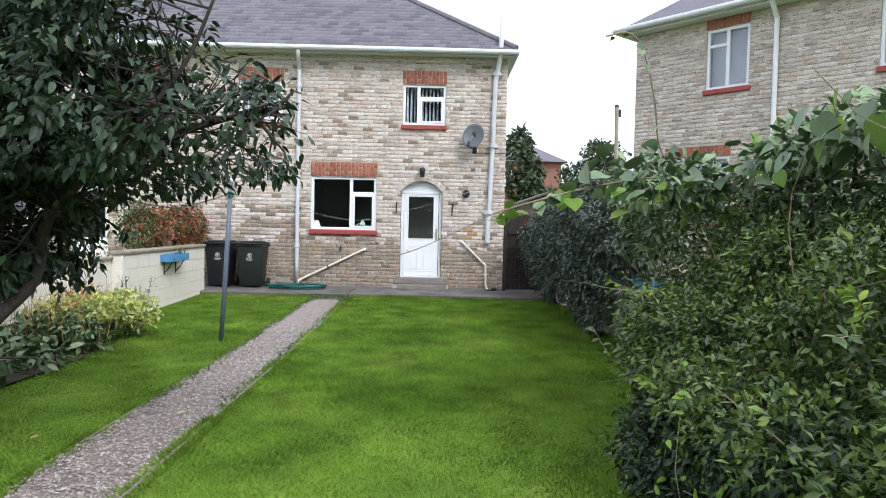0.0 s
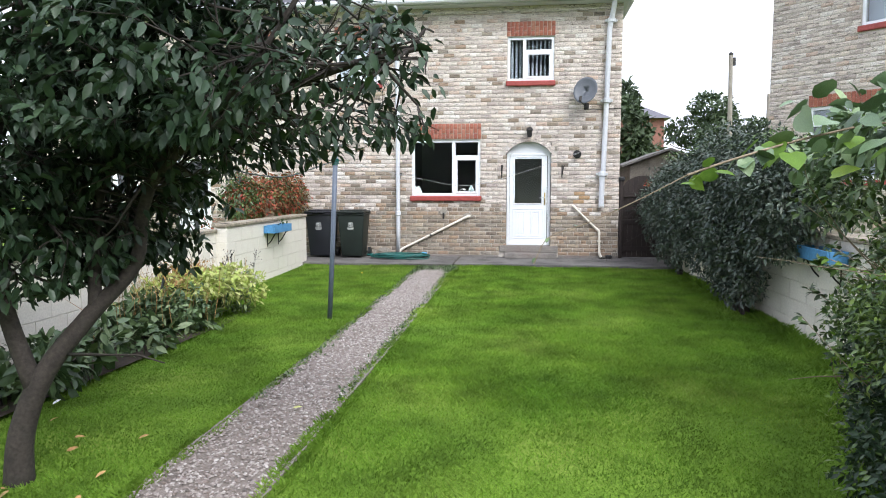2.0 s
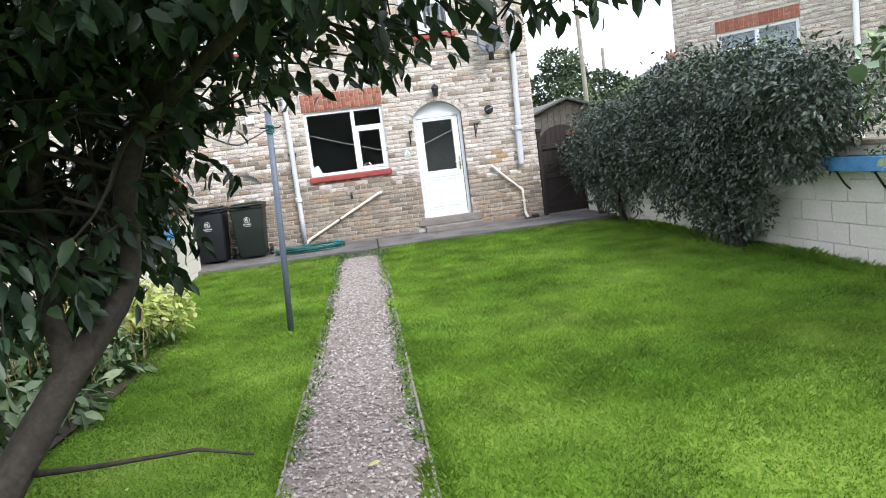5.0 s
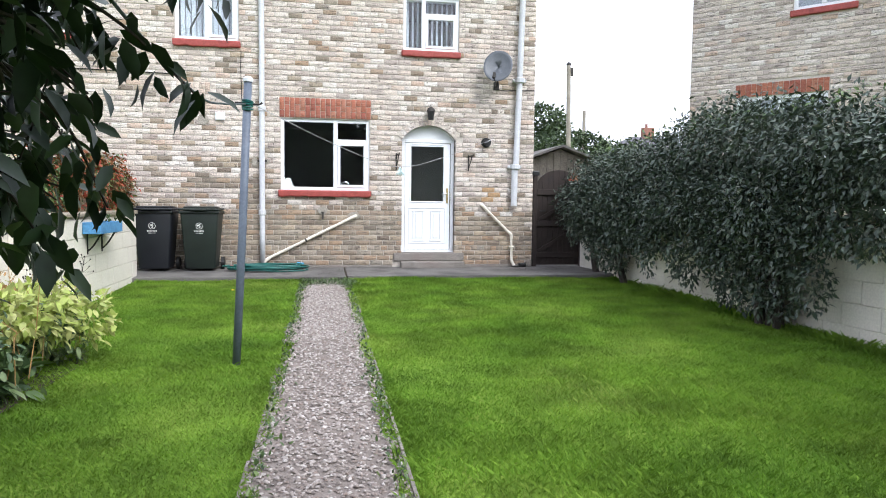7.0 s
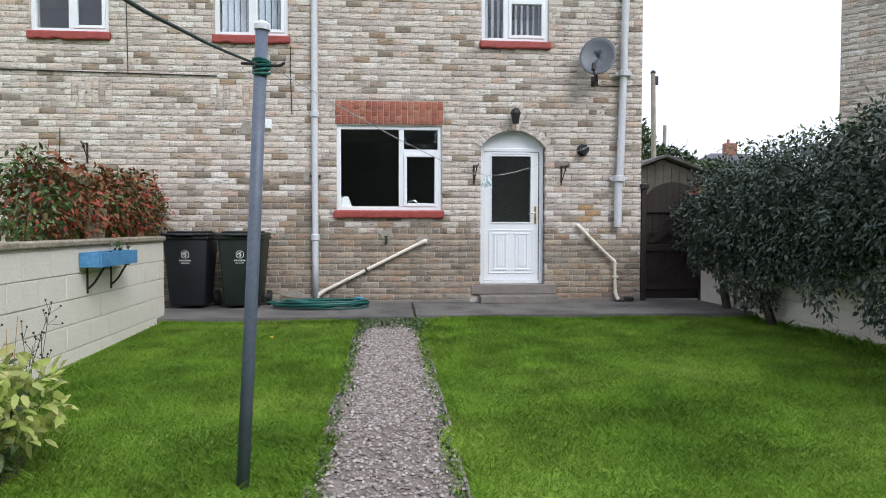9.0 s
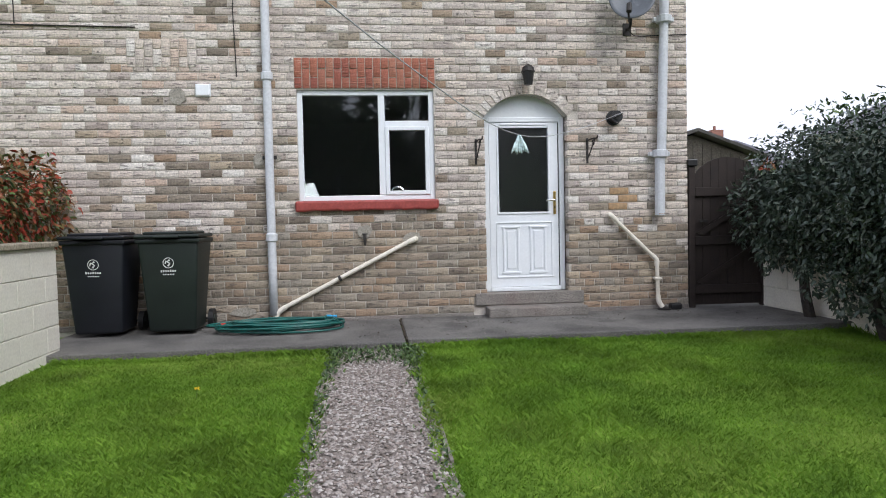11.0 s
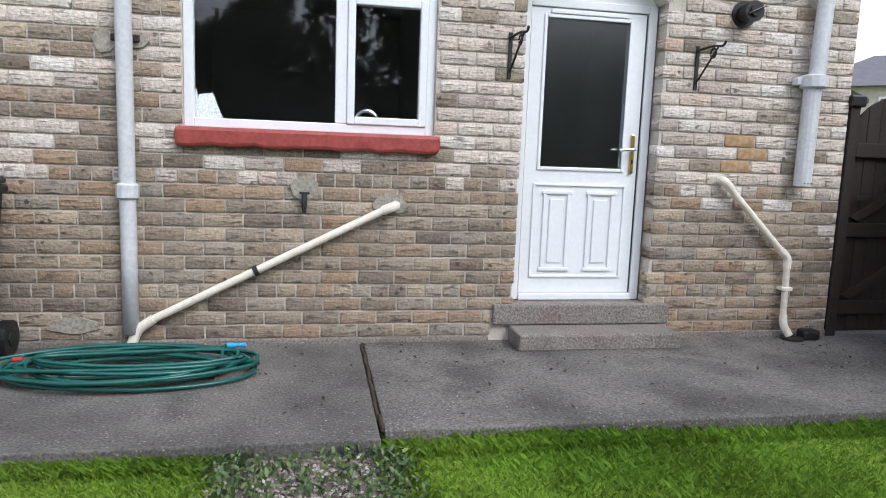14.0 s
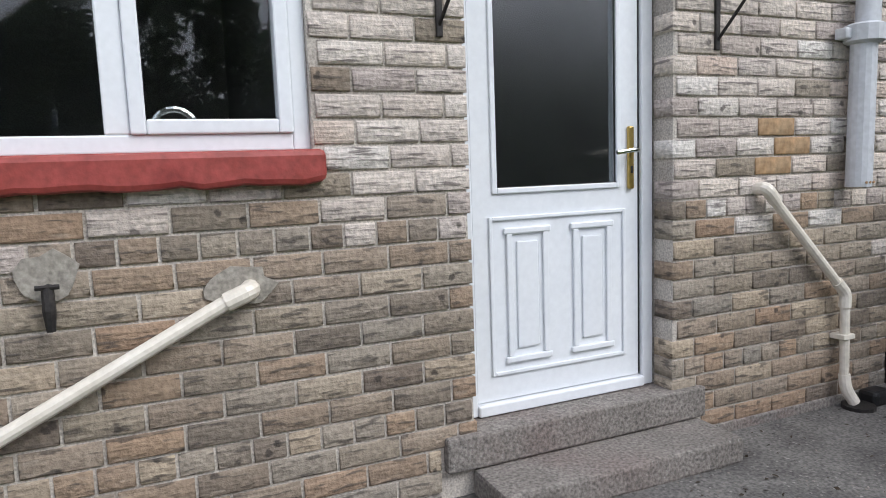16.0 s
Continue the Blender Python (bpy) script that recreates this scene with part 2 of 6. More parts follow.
BLUE = surface("blue_paint", [(0.05, 0.19, 0.38), (0.08, 0.26, 0.48), (0.06, 0.22, 0.42)], 6, 0.6, 0.3, 40, 0, 0, 0.2)
STEEL = surface("grey_blue_paint", [(0.075, 0.098, 0.135), (0.105, 0.13, 0.17), (0.09, 0.11, 0.145)], 5, 0.5, 0.25, 60, 0, 0, 0.15)
HOSE = surface("green_hose", [(0.006, 0.075, 0.068), (0.012, 0.12, 0.10)], 8, 0.3, 0.1, 60, 0, 0, 0.15)
CYAN = surface("blue_plastic", [(0.02, 0.32, 0.62), (0.03, 0.40, 0.72)], 8, 0.35, 0.0)
ROPE = surface("dark_cord", [(0.03, 0.045, 0.045), (0.05, 0.07, 0.065)], 30, 0.8, 0.2)
LINE = surface("pale_cord", [(0.34, 0.34, 0.35), (0.45, 0.45, 0.46)], 30, 0.7, 0.1)
RAG = surface("white_cloth", [(0.50, 0.66, 0.68), (0.68, 0.78, 0.80)], 12, 0.9, 0.4, 60)
GATE = surface("brown_stain", [(0.013, 0.008, 0.007), (0.024, 0.015, 0.012), (0.018, 0.011, 0.009)], 6, 0.75, 0.5, 60, 0, 0.3, 0.3)
WOODGREY = surface("weathered_timber", [(0.15, 0.13, 0.11), (0.24, 0.215, 0.19)], 5, 0.9, 0.5, 60, 0, 0.3)
FELT = surface("roof_felt", [(0.14, 0.135, 0.13), (0.22, 0.21, 0.20)], 5, 0.95, 0.5, 90)
RUST = surface("rust_stain_brick", [(0.40, 0.24, 0.12), (0.36, 0.26, 0.16)], 12, 0.9, 0.6, 30, 0, 0.3)
BLIND = surface("white_fabric", [(0.40, 0.44, 0.50), (0.50, 0.54, 0.60)], 3, 0.8, 0.1)
SOIL = surface("soil", [(0.03, 0.022, 0.014), (0.055, 0.04, 0.025)], 5, 0.95, 0.8, 40)
TURF = surface("turf", [(0.085, 0.16, 0.018), (0.12, 0.205, 0.024), (0.17, 0.235, 0.04)], 1.2, 0.95, 0.6, 90, sheen=0.1)
GRASS = leafy(surface("grass_blades", [(0.085, 0.18, 0.019), (0.125, 0.235, 0.026), (0.17, 0.285, 0.035), (0.265, 0.345, 0.078)], 0.8, 0.6, 0.0, 2.4, 0, 0.35, 0.36, sheen=0.18), 0.4)
STONES = surface("gravel_stones", [(0.10, 0.085, 0.076), (0.235, 0.20, 0.178), (0.35, 0.31, 0.285), (0.20, 0.155, 0.132), (0.47, 0.435, 0.405), (0.28, 0.245, 0.22)], 30, 0.9, 0.3, 120, 0, 0.9, 0.25)
GRIT = surface("gravel_bed", [(0.14, 0.115, 0.10), (0.24, 0.205, 0.18)], 9, 0.95, 0.9, 160)
BARK = surface("bark", [(0.022, 0.018, 0.015), (0.042, 0.034, 0.028), (0.03, 0.026, 0.021)], 9, 0.9, 0.8, 50)
TWIG = surface("pale_stem", [(0.20, 0.15, 0.10), (0.28, 0.22, 0.15)], 9, 0.8, 0.3)
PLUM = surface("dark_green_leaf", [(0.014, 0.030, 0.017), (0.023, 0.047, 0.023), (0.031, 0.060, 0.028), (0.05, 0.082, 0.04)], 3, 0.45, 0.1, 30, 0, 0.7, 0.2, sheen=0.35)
HEDGE = surface("dusky_green_leaf", [(0.024, 0.039, 0.030), (0.046, 0.07, 0.052), (0.072, 0.098, 0.067), (0.084, 0.09, 0.067)], 2, 0.42, 0.0, 30, 0, 0.75, 0.2, sheen=0.45)
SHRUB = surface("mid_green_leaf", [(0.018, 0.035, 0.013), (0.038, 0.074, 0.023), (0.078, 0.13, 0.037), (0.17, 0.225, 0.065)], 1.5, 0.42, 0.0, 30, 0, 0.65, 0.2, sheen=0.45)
LIME = leafy(surface("lime_leaf", [(0.10, 0.19, 0.03), (0.16, 0.28, 0.04), (0.26, 0.36, 0.05)], 3, 0.5, 0.1, 30, 0, 0.7, 0.15, sheen=0.3), 0.3)
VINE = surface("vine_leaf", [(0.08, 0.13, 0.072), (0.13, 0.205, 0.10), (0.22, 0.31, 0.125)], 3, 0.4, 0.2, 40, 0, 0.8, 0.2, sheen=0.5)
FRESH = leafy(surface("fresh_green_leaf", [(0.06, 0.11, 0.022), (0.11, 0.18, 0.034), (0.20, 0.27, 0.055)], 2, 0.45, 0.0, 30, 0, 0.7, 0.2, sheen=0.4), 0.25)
VARIEG = leafy(surface("yellow_green_leaf", [(0.28, 0.36, 0.07), (0.42, 0.5, 0.13), (0.52, 0.52, 0.22), (0.20, 0.30, 0.06)], 4, 0.5, 0.1, 30, 0, 0.8, 0.15, sheen=0.3), 0.3)
HOSTA = surface("deep_green_leaf", [(0.03, 0.06, 0.024), (0.055, 0.10, 0.037), (0.10, 0.155, 0.06), (0.20, 0.25, 0.12)], 3, 0.45, 0.1, 30, 0, 0.75, 0.2, sheen=0.4)
TAWNY = surface("tawny_stalks", [(0.30, 0.17, 0.065), (0.42, 0.25, 0.10), (0.22, 0.17, 0.06)], 6, 0.8, 0.0, 30, 0, 0.8)
CRIMSON = surface("red_leaf", [(0.19, 0.026, 0.018), (0.34, 0.06, 0.035), (0.20, 0.085, 0.035), (0.09, 0.08, 0.03), (0.28, 0.13, 0.05)], 4, 0.5, 0.0, 30, 0, 0.8, 0.15, sheen=0.3)
PETAL = surface("red_petal", [(0.45, 0.03, 0.03), (0.55, 0.06, 0.04)], 9, 0.6, 0.0)
YELLOW = surface("yellow_petal", [(0.75, 0.52, 0.02), (0.8, 0.6, 0.03)], 9, 0.6, 0.0)
FARLEAF = surface("distant_leaf", [(0.03, 0.05, 0.025), (0.05, 0.08, 0.035), (0.07, 0.10, 0.04)], 1, 0.7, 0.0, 10, 0, 0.6)
PAPER = surface("white_paper", [(0.70, 0.70, 0.70), (0.78, 0.78, 0.78)], 4, 0.8, 0.0)
TIMBER = surface("pole_timber", [(0.22, 0.19, 0.16), (0.32, 0.29, 0.25)], 3, 0.9, 0.3)
FARRED = surface("weathered_red_brick", [(0.20, 0.095, 0.075), (0.27, 0.125, 0.095), (0.23, 0.11, 0.085)], 3, 0.9, 0.3)
RENDER = surface("pale_render", [(0.42, 0.39, 0.33), (0.52, 0.48, 0.42)], 3, 0.9, 0.3)

# ---- mesh helpers ----
RNG = np.random.default_rng(7)


def part(name, bm, material, parent=None, label="", smooth=False):
    """Link a bmesh, or a finished mesh, as one mesh object under a thing or a part."""
    if isinstance(bm, bpy.types.Mesh):
        me = bm
    else:
        me = bpy.data.meshes.new(name)
        bm.to_mesh(me)
        bm.free()
    if smooth:
        me.shade_smooth()
    if not me.materials:
        me.materials.append(material)
    ob = new(name, me)
    if parent:
        ob.parent = parent
    if label:
        tagged(ob, label)
    return ob


def thing(name, at, label, category, group="", kind="", turn=0.0):
    ob = new(name)
    ob.matrix_world = pose(*at, 0, 0, turn)
    ob.empty_display_size = 0.1
    return tagged(ob, label, category, group, kind)


def mesh_of(name, verts, faces, smooth=False):
    """A mesh out of arrays: vertices and triangles or quads."""
    verts, faces = np.asarray(verts, np.float32), np.asarray(faces, np.int32)
    k = faces.shape[1]
    me = bpy.data.meshes.new(name)
    me.vertices.add(len(verts))
    me.vertices.foreach_set("co", verts.ravel())
    me.loops.add(faces.size)
    me.loops.foreach_set("vertex_index", faces.ravel())
    me.polygons.add(len(faces))
    me.polygons.foreach_set("loop_start", np.arange(0, faces.size, k, dtype=np.int32))
    me.update(calc_edges=True)
    if smooth:
        me.shade_smooth()
    return me


def box(bm, x0, x1, y0, y1, z0, z1, bevel=0.0):
    vs = [bm.verts.new((x, y, z)) for x in (x0, x1) for y in (y0, y1) for z in (z0, z1)]
    fs = [bm.faces.new([vs[i] for i in q]) for q in ((0, 1, 3, 2), (4, 6, 7, 5), (0, 4, 5, 1), (2, 3, 7, 6), (0, 2, 6, 4), (1, 5, 7, 3))]
    if bevel:
        edges = list({e for f in fs for e in f.edges})
        bmesh.ops.bevel(bm, geom=edges, offset=bevel, segments=2, affect="EDGES", profile=0.5)
    return bm


def boxed(*args, **kw):
    return box(bmesh.new(), *args, **kw)


def tube(bm, points, radius, seg=10, caps=True):
    """A round tube along points; radius is one number or one for each point."""
    pts = [Vector(p) for p in points]
    rs = radius if isinstance(radius, (list, tuple)) else [radius] * len(pts)
    rings, side = [], None
    for i, p in enumerate(pts):
        d = (pts[min(i + 1, len(pts) - 1)] - pts[max(i - 1, 0)]).normalized()
        if side is None:
            side = d.orthogonal().normalized()
        side = (side - d * side.dot(d)).normalized()
        up = d.cross(side)
        rings.append([bm.verts.new(p + (side * math.cos(a) + up * math.sin(a)) * rs[i]) for a in (2 * math.pi * j / seg for j in range(seg))])
    for a, b in zip(rings, rings[1:]):
        for j in range(seg):
            bm.faces.new((a[j], a[(j + 1) % seg], b[(j + 1) % seg], b[j]))
    if caps:
        bm.faces.new(rings[0][::-1])
        bm.faces.new(rings[-1])
    return bm


def tubed(points, radius, seg=10):
    return tube(bmesh.new(), points, radius, seg)


def smooth_path(points, steps=8):
    """Points of a smooth curve through the given ones."""
    p = [Vector(q) for q in points]
    p = [2 * p[0] - p[1]] + p + [2 * p[-1] - p[-2]]
    out = []
    for a, b, c, d in zip(p, p[1:], p[2:], p[3:]):
        for i in range(steps):
            t = i / steps
            out.append(0.5 * (2 * b + (c - a) * t + (2 * a - 5 * b + 4 * c - d) * t * t + (3 * b - a - 3 * c + d) * t ** 3))
    return out + [p[-2]]


def prism(bm, outline, y0, y1):
    """A plate of the given outline (x, z), from y0 to y1."""
    f, g = [bm.verts.new((x, y0, z)) for x, z in outline], [bm.verts.new((x, y1, z)) for x, z in outline]
    bm.faces.new(f)
    bm.faces.new(g[::-1])
    for i in range(len(f)):
        j = (i + 1) % len(f)
        bm.faces.new((f[j], f[i], g[i], g[j]))
    return bm


BRICK_V = np.array([(x, y, z) for y in (0, 1, 2) for x, z in ((0, 0), (1, 0), (1, 1), (0, 1))], float)
BRICK_Q = np.array([(8, 9, 10, 11)] + [(a + i, a + (i + 1) % 4, b + (i + 1) % 4, b + i) for a, b in ((0, 4), (4, 8)) for i in range(4)])


def brick_verts(dx, dy, dz, chamfer=0.0035):
    """Corners of a brick that shows its face towards -y, its back edge at y = dy."""
    v = BRICK_V.copy()
    v[:, 0] *= dx
    v[:, 2] *= dz
    face = BRICK_V[:, 1] == 2
    v[face, 0] += np.where(v[face, 0] > 0, -chamfer, chamfer)
    v[face, 2] += np.where(v[face, 2] > 0, -chamfer, chamfer)
    v[:, 1] = np.choose(BRICK_V[:, 1].astype(int), (dy, chamfer * 0.7, 0.0))
    return v


def courses(x0, x1, z0, z1, openings, height=0.085, length=0.228, joint=0.011, seed=1):
    """Bricks (x, z, dx, dz) of a wall in half bond, cut at the openings; an opening gives its (x0, x1) at a height, or None."""
    r = random.Random(seed)
    out, row, z = [], 0, z0
    while z < z1 - 0.02:
        h = min(height, z1 - z)
        blocked = sorted(b for b in (o(z + h / 2) for o in openings) if b)
        runs, at = [], x0
        for a, b in blocked:
            if a > at:
                runs.append((at, min(a, x1)))
            at = max(at, b)
        if at < x1:
            runs.append((at, x1))
        headers = row % 4 == 3
        pitch = length / 2 if headers and r.random() < 0.35 else length
        for a, b in runs:
            x = x0 + math.floor((a - x0) / pitch) * pitch - (pitch / 2 if row % 2 else 0) + r.uniform(-0.015, 0.015)
            while x < b:
                p, q = max(x, a), min(x + pitch, b)
                if q - p > 0.035:
                    out.append((p + joint / 2, z + joint / 2, q - p - joint, h - joint))
                x += pitch
        z += height
        row += 1
    return out


def rect_hole(x0, x1, z0, z1):
    return lambda z: (x0, x1) if z0 < z < z1 else None


def brick_mesh(name, bricks, y, seed=2, proud=0.003, back=0.11):
    r = np.random.default_rng(seed)
    vs, fs = [], []
    for i, (x, z, dx, dz) in enumerate(bricks):
        v = brick_verts(dx, back, dz)
        v += (x, y - r.uniform(0, proud), z)
        vs.append(v)
        fs.append(BRICK_Q + 12 * i)
    return mesh_of(name, np.concatenate(vs), np.concatenate(fs))


def slab_with_holes(x0, x1, z0, z1, y0, y1, holes):
    """A thick wall as one closed mesh, with rectangular holes through it."""
    bm = bmesh.new()
    xs = sorted({x0, x1, *(min(max(q, x0), x1) for h in holes for q in h[:2])})
    zs = sorted({z0, z1, *(min(max(q, z0), z1) for h in holes for q in h[2:])})
    solid = lambda i, k: 0 <= i < len(xs) - 1 and 0 <= k < len(zs) - 1 and not any(h[0] < (xs[i] + xs[i + 1]) / 2 < h[1] and h[2] < (zs[k] + zs[k + 1]) / 2 < h[3] for h in holes)
    made = {}

    def corner(i, k, y):
        if (i, k, y) not in made:
            made[i, k, y] = bm.verts.new((xs[i], y, zs[k]))
        return made[i, k, y]

    for i in range(len(xs) - 1):
        for k in range(len(zs) - 1):
            if not solid(i, k):
                continue
            ring = ((i, k), (i + 1, k), (i + 1, k + 1), (i, k + 1))
            bm.faces.new([corner(*q, y0) for q in ring])
            bm.faces.new([corner(*q, y1) for q in ring[::-1]])
            for j, (di, dk) in enumerate(((0, -1), (1, 0), (0, 1), (-1, 0))):
                if not solid(i + di, k + dk):
                    p, q = ring[j], ring[(j + 1) % 4]
                    bm.faces.new((corner(*q, y0), corner(*p, y0), corner(*p, y1), corner(*q, y1)))
    return bm


LEAF_V = np.array([(0, 0, 0), (0.28, 0.2, 0.05), (0.3, 0, 0), (0.28, -0.2, 0.05), (0.68, 0.17, 0.02), (0.68, 0, -0.03), (0.68, -0.17, 0.02), (1, 0, -0.12)])
LEAF_F = np.array([(0, 2, 1), (0, 3, 2), (1, 2, 5), (1, 5, 4), (2, 3, 6), (2, 6, 5), (4, 5, 7), (5, 6, 7)])
FOLD_V = np.array([(0, 0, 0), (0.45, 0.21, 0.05), (0.48, 0, -0.02), (0.45, -0.21, 0.05), (1, 0, -0.10)])
FOLD_F = np.array([(0, 2, 1), (0, 3, 2), (1, 2, 4), (2, 3, 4)])
CHIP_V = np.array([(0, 0, 0), (0.5, 0.27, 0.06), (1, 0, -0.04), (0.5, -0.27, 0.06)])
CHIP_F = np.array([(0, 2, 1), (0, 3, 2)])


def leaves(name, at, heading, size, droop=0.3, roll=0.6, template=(LEAF_V, LEAF_F), rng=RNG):
    """Many leaves in one mesh: places, headings (both N x 3) and lengths."""
    tv, tf = template
    at, heading = np.asarray(at, float), np.asarray(heading, float)
    n = len(at)
    size = np.broadcast_to(np.asarray(size, float), (n,))
    heading = heading / (np.linalg.norm(heading, axis=1, keepdims=True) + 1e-9)
    heading = heading + rng.normal(0, 0.35, (n, 3))
    heading[:, 2] -= droop
    heading /= np.linalg.norm(heading, axis=1, keepdims=True)
    up = np.tile((0.0, 0.0, 1.0), (n, 1)) + rng.normal(0, roll, (n, 3))
    side = np.cross(up, heading)
    side /= np.linalg.norm(side, axis=1, keepdims=True) + 1e-9
    up = np.cross(heading, side)
    v = at[:, None] + size[:, None, None] * (tv[None, :, 0, None] * heading[:, None] + tv[None, :, 1, None] * side[:, None] + tv[None, :, 2, None] * up[:, None])
    f = tf[None] + (np.arange(n) * len(tv))[:, None, None]
    return mesh_of(name, v.reshape(-1, 3), f.reshape(-1, 3), True)


def lawn_z(y):
    """Height of the ground along the garden."""
    return np.interp(y, (8.0, 14.5), (-0.15, -0.06))

# ---- ground ----
bm = bmesh.new()
rows_y = (-150, -20, -4, 0, 3, 5, 8, 10, 12, 14.5, 16.5, 30, 60, 200)
cols_x = (-150, -20, -5.5, -4, -2.2, -1, 1, 2.6, 20, 150)
grid = [[bm.verts.new((x, y, float(lawn_z(y)) - 0.012)) for x in cols_x] for y in rows_y]
for a, b in zip(grid, grid[1:]):
    for i in range(len(cols_x) - 1):
        bm.faces.new((a[i], a[i + 1], b[i + 1], b[i]))
tagged(part("ground", bm, TURF), "short green lawn turf over level ground", "ground", kind="structure")

# gravel path with its bed and edging
PX0, PX1 = -2.64, -1.90
bm = bmesh.new()
ys = np.linspace(-3, 14.5, 24)
a = [(bm.verts.new((PX0, y, lawn_z(y) - 0.004)), bm.verts.new((PX1, y, lawn_z(y) - 0.004))) for y in ys]
for p, q in zip(a, a[1:]):
    bm.faces.new((p[0], p[1], q[1], q[0]))
path = tagged(part("path", bm, GRIT), "straight grey-brown gravel garden path through the lawn", "path", kind="structure")

CONC = thing("pavement", (0, 0, 0), "grey concrete slab apron along the house wall", "pavement", kind="structure")
part("slab", boxed(-5.25, -1.965, 14.52, 16.02, -0.16, 0.0, bevel=0.008), CONCRETE, CONC)
part("slab", boxed(-1.94, 2.6, 14.60, 16.02, -0.16, 0.004, bevel=0.008), CONCRETE, CONC)
part("slab", boxed(1.30, 2.9, 16.03, 24, -0.16, 0.0, bevel=0.008), CONCRETE, CONC)
bm = bmesh.new()
for i in range(9):
    tube(bm, [(-1.953 + random.uniform(-0.01, 0.01), 14.62 + i * 0.16, -0.004), (-1.953 + random.uniform(-0.012, 0.012), 14.78 + i * 0.16, -0.004)], 0.011, 5)
part("moss_joint", bm, SOIL, CONC, "dark mossy joint between two slabs")

# ---- house ----
HX0, HX1, HY, EAVE = -12.0, 1.36, 16.0, 5.28
ARCH_R, ARCH_Z, ARCH_X = 0.56, 1.88, -0.51
HOLES = [(-3.0, -1.53, 1.28, 2.49), (-0.97, -0.01, 3.68, 4.59), (-4.65, -3.66, 3.68, 4.59), (-7.07, -6.05, 3.68, 4.59), (-8.40, -7.57, 0.12, 2.12), (-10.6, -9.3, 1.28, 2.49)]


def arch_half(z, r=ARCH_R):
    return math.sqrt(max(0.0, r * r - (z - ARCH_Z) ** 2))


def arch_hole(z):
    if z < 0.24:
        return (-1.12, 0.12) if z < 0.235 else (-0.97, -0.05)
    if z < 2.2:
        return (-0.97, -0.05)
    h = arch_half(z, ARCH_R + 0.115)
    return (ARCH_X - h, ARCH_X + h) if z < ARCH_Z + ARCH_R + 0.115 and h > 0.02 else None


LINTELS = [(-3.02, -1.51, 2.50, 2.83), (-0.99, 0.01, 4.60, 4.90), (-4.67, -3.64, 4.60, 4.90), (-7.09, -6.03, 4.60, 4.90), (-4.72, -4.02, 2.72, 3.02), (-6.55, -6.02, 2.74, 3.02)]
SILLS = [(-3.04, -1.50, 1.19, 1.30), (-1.0, 0.02, 3.58, 3.69), (-4.68, -3.63, 3.58, 3.69), (-7.10, -6.02, 3.58, 3.69)]
house = thing("house", (0, 0, 0), "two-storey semi-detached house of buff rough-faced brick with slate roof", "house")
holes = HOLES + [(-0.985, -0.035, 0.24, 2.46)]
wall = part("wall", slab_with_holes(HX0, HX1, -0.1, EAVE, HY + 0.0075, HY + 0.28, holes), MORTAR, house, "buff brick wall with pale mortar")
bm = bmesh.new()
for i in range(12):
    xa, xb = -0.97 + 0.92 * i / 12, -0.97 + 0.92 * (i + 1) / 12
    za, zb = (ARCH_Z + math.sqrt(ARCH_R ** 2 - (x - ARCH_X) ** 2) for x in (xa, xb))
    if min(za, zb) < 2.455:
        prism(bm, [(xa, za), (xb, zb), (xb, 2.46), (xa, 2.46)], HY + 0.008, HY + 0.28)
part("arch_backing", bm, MORTAR, house)
part("side_wall", boxed(HX1 - 0.27, HX1 - 0.008, HY + 0.281, 24.0, -0.1, EAVE), MORTAR, house)
part("back_wall", boxed(HX0 + 0.301, HX1 - 0.271, 23.7, 24.0, -0.1, EAVE), MORTAR, house)
part("side_wall", boxed(HX0, HX0 + 0.3, HY + 0.281, 24.0, -0.1, EAVE), MORTAR, house)

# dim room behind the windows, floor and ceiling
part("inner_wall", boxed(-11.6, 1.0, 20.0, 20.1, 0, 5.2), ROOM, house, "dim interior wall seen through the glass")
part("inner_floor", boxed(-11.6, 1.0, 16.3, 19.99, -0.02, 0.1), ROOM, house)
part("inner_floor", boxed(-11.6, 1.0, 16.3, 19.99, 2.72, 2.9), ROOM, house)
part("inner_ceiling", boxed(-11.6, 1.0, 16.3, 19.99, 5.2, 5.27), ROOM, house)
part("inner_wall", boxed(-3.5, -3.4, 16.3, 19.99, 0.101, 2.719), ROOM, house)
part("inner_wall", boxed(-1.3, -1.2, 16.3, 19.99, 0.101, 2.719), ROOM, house)


